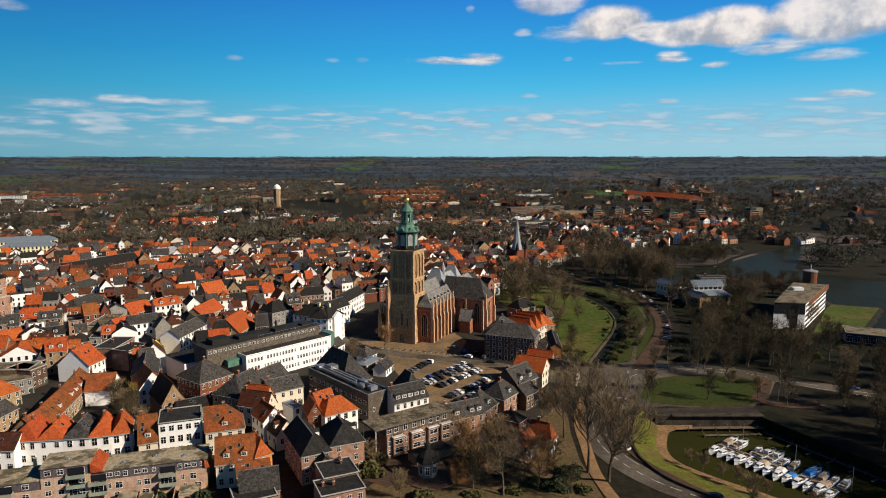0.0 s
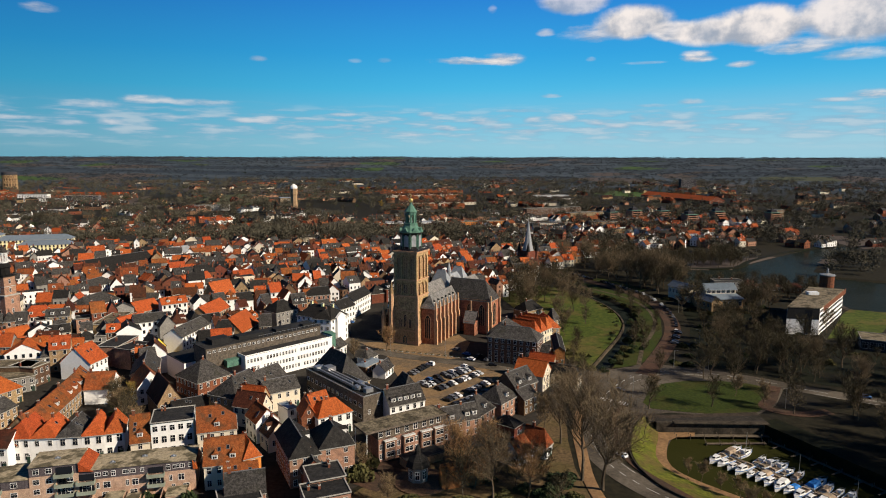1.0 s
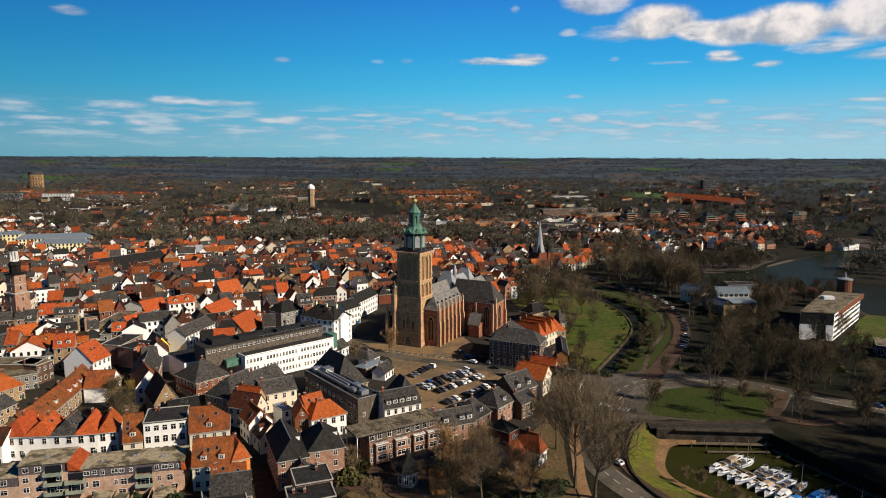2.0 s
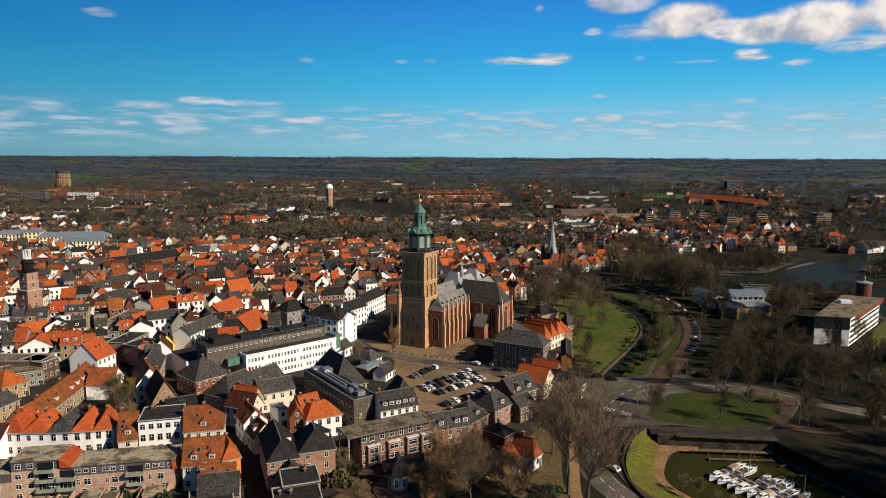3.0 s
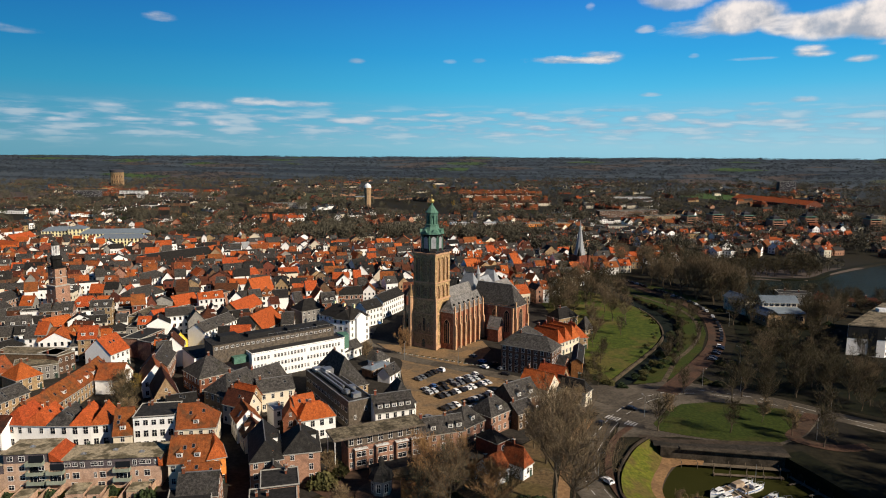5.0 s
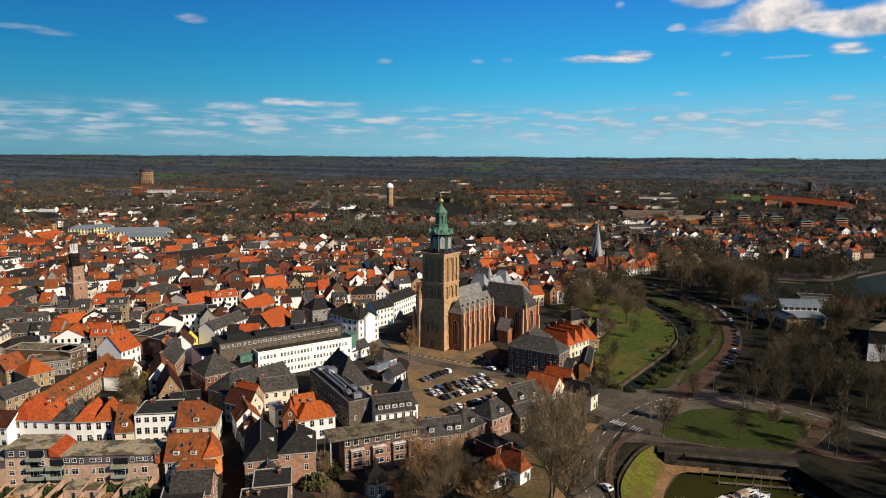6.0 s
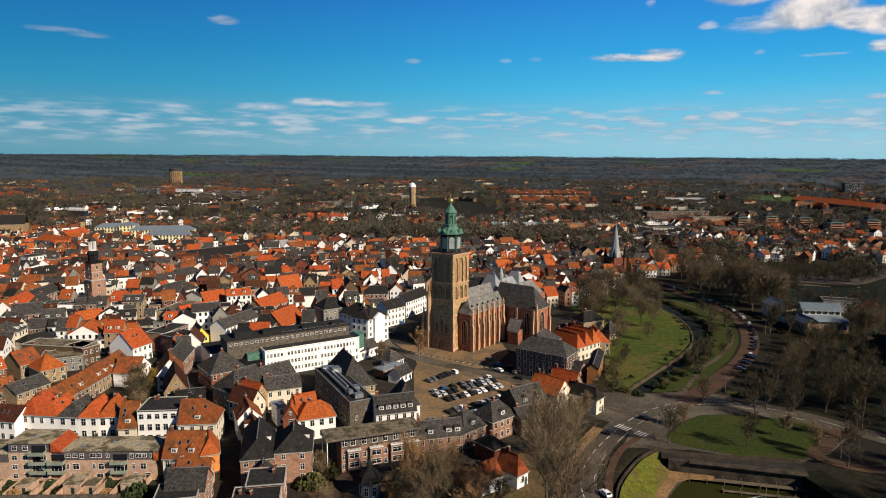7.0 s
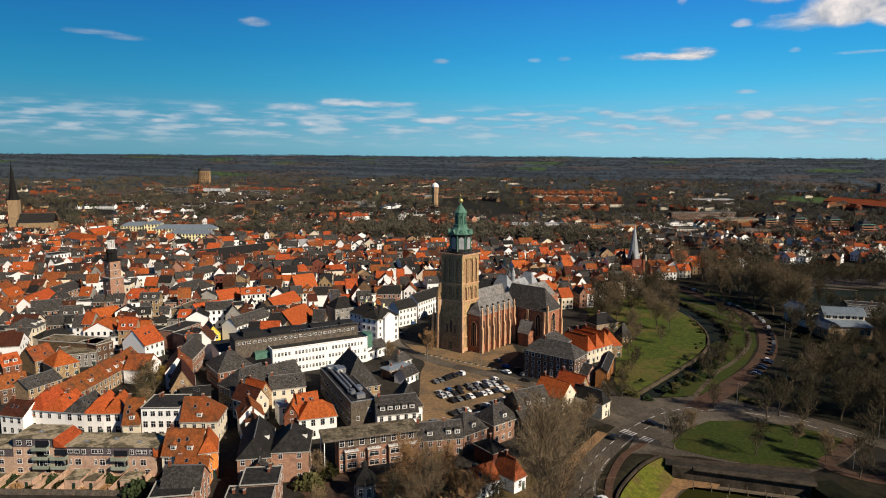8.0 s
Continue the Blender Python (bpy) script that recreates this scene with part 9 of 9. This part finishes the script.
COVERS = ("hull", "open", "canvas_tan", "open", "canvas_blue", "hull", "open", "open", "canvas_tan", "open", "canvas_blue")
rnd = random.Random(8)
ja, jb = Vector((96.5, 214.5, 0)), Vector((120.0, 182.5, 0))
along = (jb - ja).normalized()
across = Vector((-along.y, along.x, 0))
ang = math.degrees(math.atan2(along.y, along.x))
for i in range(13):
    p = ja + along * (0.5 + i * 3.05)
    for sgn in (-1, 1):
        if sgn > 0 and i in (2, 8):
            continue
        q = p + across * sgn * (5.2 if sgn < 0 else 4.6) + across * rnd.uniform(-0.7, 0.5)
        boat(q.x, q.y, ang + (90 if sgn > 0 else -90) + rnd.gauss(0, 5), rnd.uniform(0.85, 1.32), rnd.choice(COVERS))
for nm, a, b, w in (("jetty", ja, jb, 1.4), ("jetty", Vector((93, 222.5, 0)), Vector((114, 223.5, 0)), 1.2), ("jetty", Vector((116, 225, 0)), Vector((137, 187, 0)), 1.3), ("jetty", Vector((84, 227.5, 0)), Vector((117, 228.2, 0)), 2.0)):
    L = (b - a).length
    z = -3.9 if w < 1.9 else -3.3
    j = thing(nm, pose(a.x, a.y, z, 0, 0, math.degrees(math.atan2(b.y - a.y, b.x - a.x))), "weathered timber jetty on posts in the marina", "jetty", "marina jetties")
    part("deck", Shape().box(0, L, -w / 2, w / 2, -0.12, 0).mesh("deck", MISC["planks"]), j)
    for k in range(int(L / 5) + 1):
        for v in (-w / 2, w / 2):
            part("post", cached("jpost", lambda: Shape().lathe(0, 0, ((0.13, -3), (0.13, 0.9)), 6).mesh("post", MISC["planks"], uv=False)), j, "", pose(k * 5, v, 0))
    if w == 1.3:
        for k in range(6):
            part("finger", cached("finger", lambda: Shape().box(-0.35, 0.35, -4.2, -0.6, -0.1, 0.02).mesh("finger", MISC["planks"])), j, "", pose(4 + k * 7, 0, 0))
for x, y, h in ((102.5, 213, 9), (113, 199, 8), (122, 184, 8)):
    m = thing("mast", pose(x, y, -4.4), "slender grey mast rising from a moored boat", "mast", "boat masts")
    part("pole", cached(("mast", h), lambda: Shape().lathe(0, 0, ((0.1, 0), (0.06, h)), 6).mesh("pole", MISC["metal"], uv=False)), m)


# ---- street lamps ----
def lamp(x, y, h=8.0, rot=0.0):
    l = thing("street_lamp", pose(x, y, 0, 0, 0, rot), "grey steel street lamp with a short arm", "lamp", "street lamps")
    part("pole", cached("lpole", lambda: Shape().lathe(0, 0, ((0.12, -0.2), (0.07, 8.0)), 6).mesh("pole", MISC["metal"], uv=False)), l)
    part("arm", cached("larm", lambda: Shape().bar((0, 0, 7.9), (1.5, 0, 8.2), 0.05, 0.04).mesh("arm", MISC["metal"], uv=False)), l)
    part("lamp_head", cached("lhead", lambda: Shape().box(1.3, 2.0, -0.14, 0.14, 8.12, 8.28).mesh("lamp_head", MISC["metal"], uv=False)), l)


for x, y, r in ((56.5, 205, 0), (76, 256, 120), (118, 290, -90), (146, 274, -100), (131, 246, 0), (104, 294, -60), (128, 330, 180), (140, 400, 180), (0, 303, 90), (-26, 306, 90), (33, 286, 90), (160, 252, 60)):
    lamp(x, y, 8.0, r)
# planters along the church square
for i in range(16):
    u = i / 15
    x, y = -34 + 46 * u, 316.5 - 13.5 * u
    pl = thing("planter", pose(x, y, 0.12, 0, 0, -17), "low box hedge in a pale kerb by the church square", "planter", "church square planters")
    part("kerb", cached("pk", lambda: Shape().box(-0.9, 0.9, -0.5, 0.5, 0, 0.25).mesh("kerb", MISC["stone_sill"], uv=False)), pl)
    part("hedge", cached("ph", lambda: bush_mesh(5, MISC["shrub"], 90)), pl, "", pose(0, 0, 0.2) @ Matrix.Diagonal((0.8, 0.45, 0.6, 1)))

# ---- blocks of flats and halls in the suburbs ----
def balcony_flats(x, y, rot, w=16.0, d=15.0, floors=5):
    """A detached block of flats: brick core, white balcony slabs round two sides on each floor, green roof edge and a set-back penthouse."""
    b = thing("apartment_building", pose(x, y, 0, 0, 0, rot), "pale brick block of flats with balconies and green roof edge", "building", "suburban blocks")
    h = floors * 3.0
    part("wall", cached(("bf", w, d, floors), lambda: Shape().box(-w / 2, w / 2, -d / 2, d / 2, -1, h).mesh("wall", WALL["pink"])), b)
    slab = cached(("bfs", w, d), lambda: Shape().box(-w / 2 + 1, w / 2 + 1.4, -d / 2 - 1.4, -d / 2, 0, 1.0).box(w / 2, w / 2 + 1.4, -d / 2, d / 2 - 2, 0, 1.0).mesh("balcony", WALL["pink"], uv=False))
    glass = cached(("bfg", w, d), lambda: Shape().box(-w / 2 + 2, w / 2 - 2, -d / 2 - 0.06, -d / 2, 0, 1.7).box(w / 2, w / 2 + 0.06, -d / 2 + 2, d / 2 - 3, 0, 1.7).mesh("window_band", GLASS, uv=False))
    for f in range(floors):
        part("balcony", slab, b, "pale brick balcony front", pose(0, 0, f * 3.0 + 0.05))
        part("window_band", glass, b, "", pose(0, 0, f * 3.0 + 1.15))
    part("roof", cached(("bfr", w, d, h), lambda: Shape().box(-w / 2 - 0.6, w / 2 + 1.2, -d / 2 - 1.2, d / 2 + 0.6, h, h + 0.45).mesh("roof", ROOF["verdigris"], uv=False)), b, "flat roof with a green copper edge")
    part("penthouse", cached(("bfp", h), lambda: Shape().box(-5, 4, -4, 5, h + 0.45, h + 3.6).box(-5.4, 4.4, -4.4, 5.4, h + 3.6, h + 4.0).box(-2, 1, -1, 2, h + 4.0, h + 6.2).mesh("penthouse", WALL["slate"], uv=False)), b, "dark set-back penthouse")


for x, y, r in ((222, 960, 24), (262, 990, 20), (302, 985, 18), (322, 925, 16), (380, 980, 14), (452, 960, 12)):
    balcony_flats(x, y, r)
for x, y, rot, w, d, h, wall, roof in ((150, 1060, 24, 100, 13, 13, "brown", "flat"), (190, 1000, 24, 60, 13, 11, "tan", "flat"), (474, 1000, 12, 20, 14, 16, "tan", "flat"),
                                       (655, 1935, 5, 44, 20, 30, "slate", "flat"), (200, 1475, 10, 80, 26, 9, "white", "lead"), (20, 880, 16, 90, 14, 8, "orange", "gravel"), (-60, 870, 16, 70, 18, 8, "white", "lead"), (-330, 1240, 24, 22, 22, 16, "tan", "zinc"),
                                       (-430, 1130, 10, 60, 12, 10, "grey", "flat"), (-990, 1330, 4, 60, 14, 14, "slate", "flat"), (-880, 1335, 4, 60, 14, 15, "white", "flat"), (-770, 1320, 4, 70, 14, 13, "slate", "flat"), (-820, 1300, 4, 50, 12, 9, "white", "flat"), (120, 860, 12, 60, 12, 9, "cream", "flat"), (200, 880, 12, 50, 12, 9, "tan", "flat")):
    house(x, y, rot, w, d, h, h + 0.4, "f", 0, roof, wall, "fr", 0, 0, False, name="apartment_building", label=f"{WALLWORDS[wall]} block with a {WORDS[roof]} roof among trees", group="suburban blocks", pitch=3.0)
for x, y, w in ((481, 1458, 225),):
    house(x, y, -69, w, 38, 6, 14, "x", 0, "orange", "red", "fr", 0, 0, False, name="hall", label="very long hall with a bright orange tiled roof", pitch=6.0)
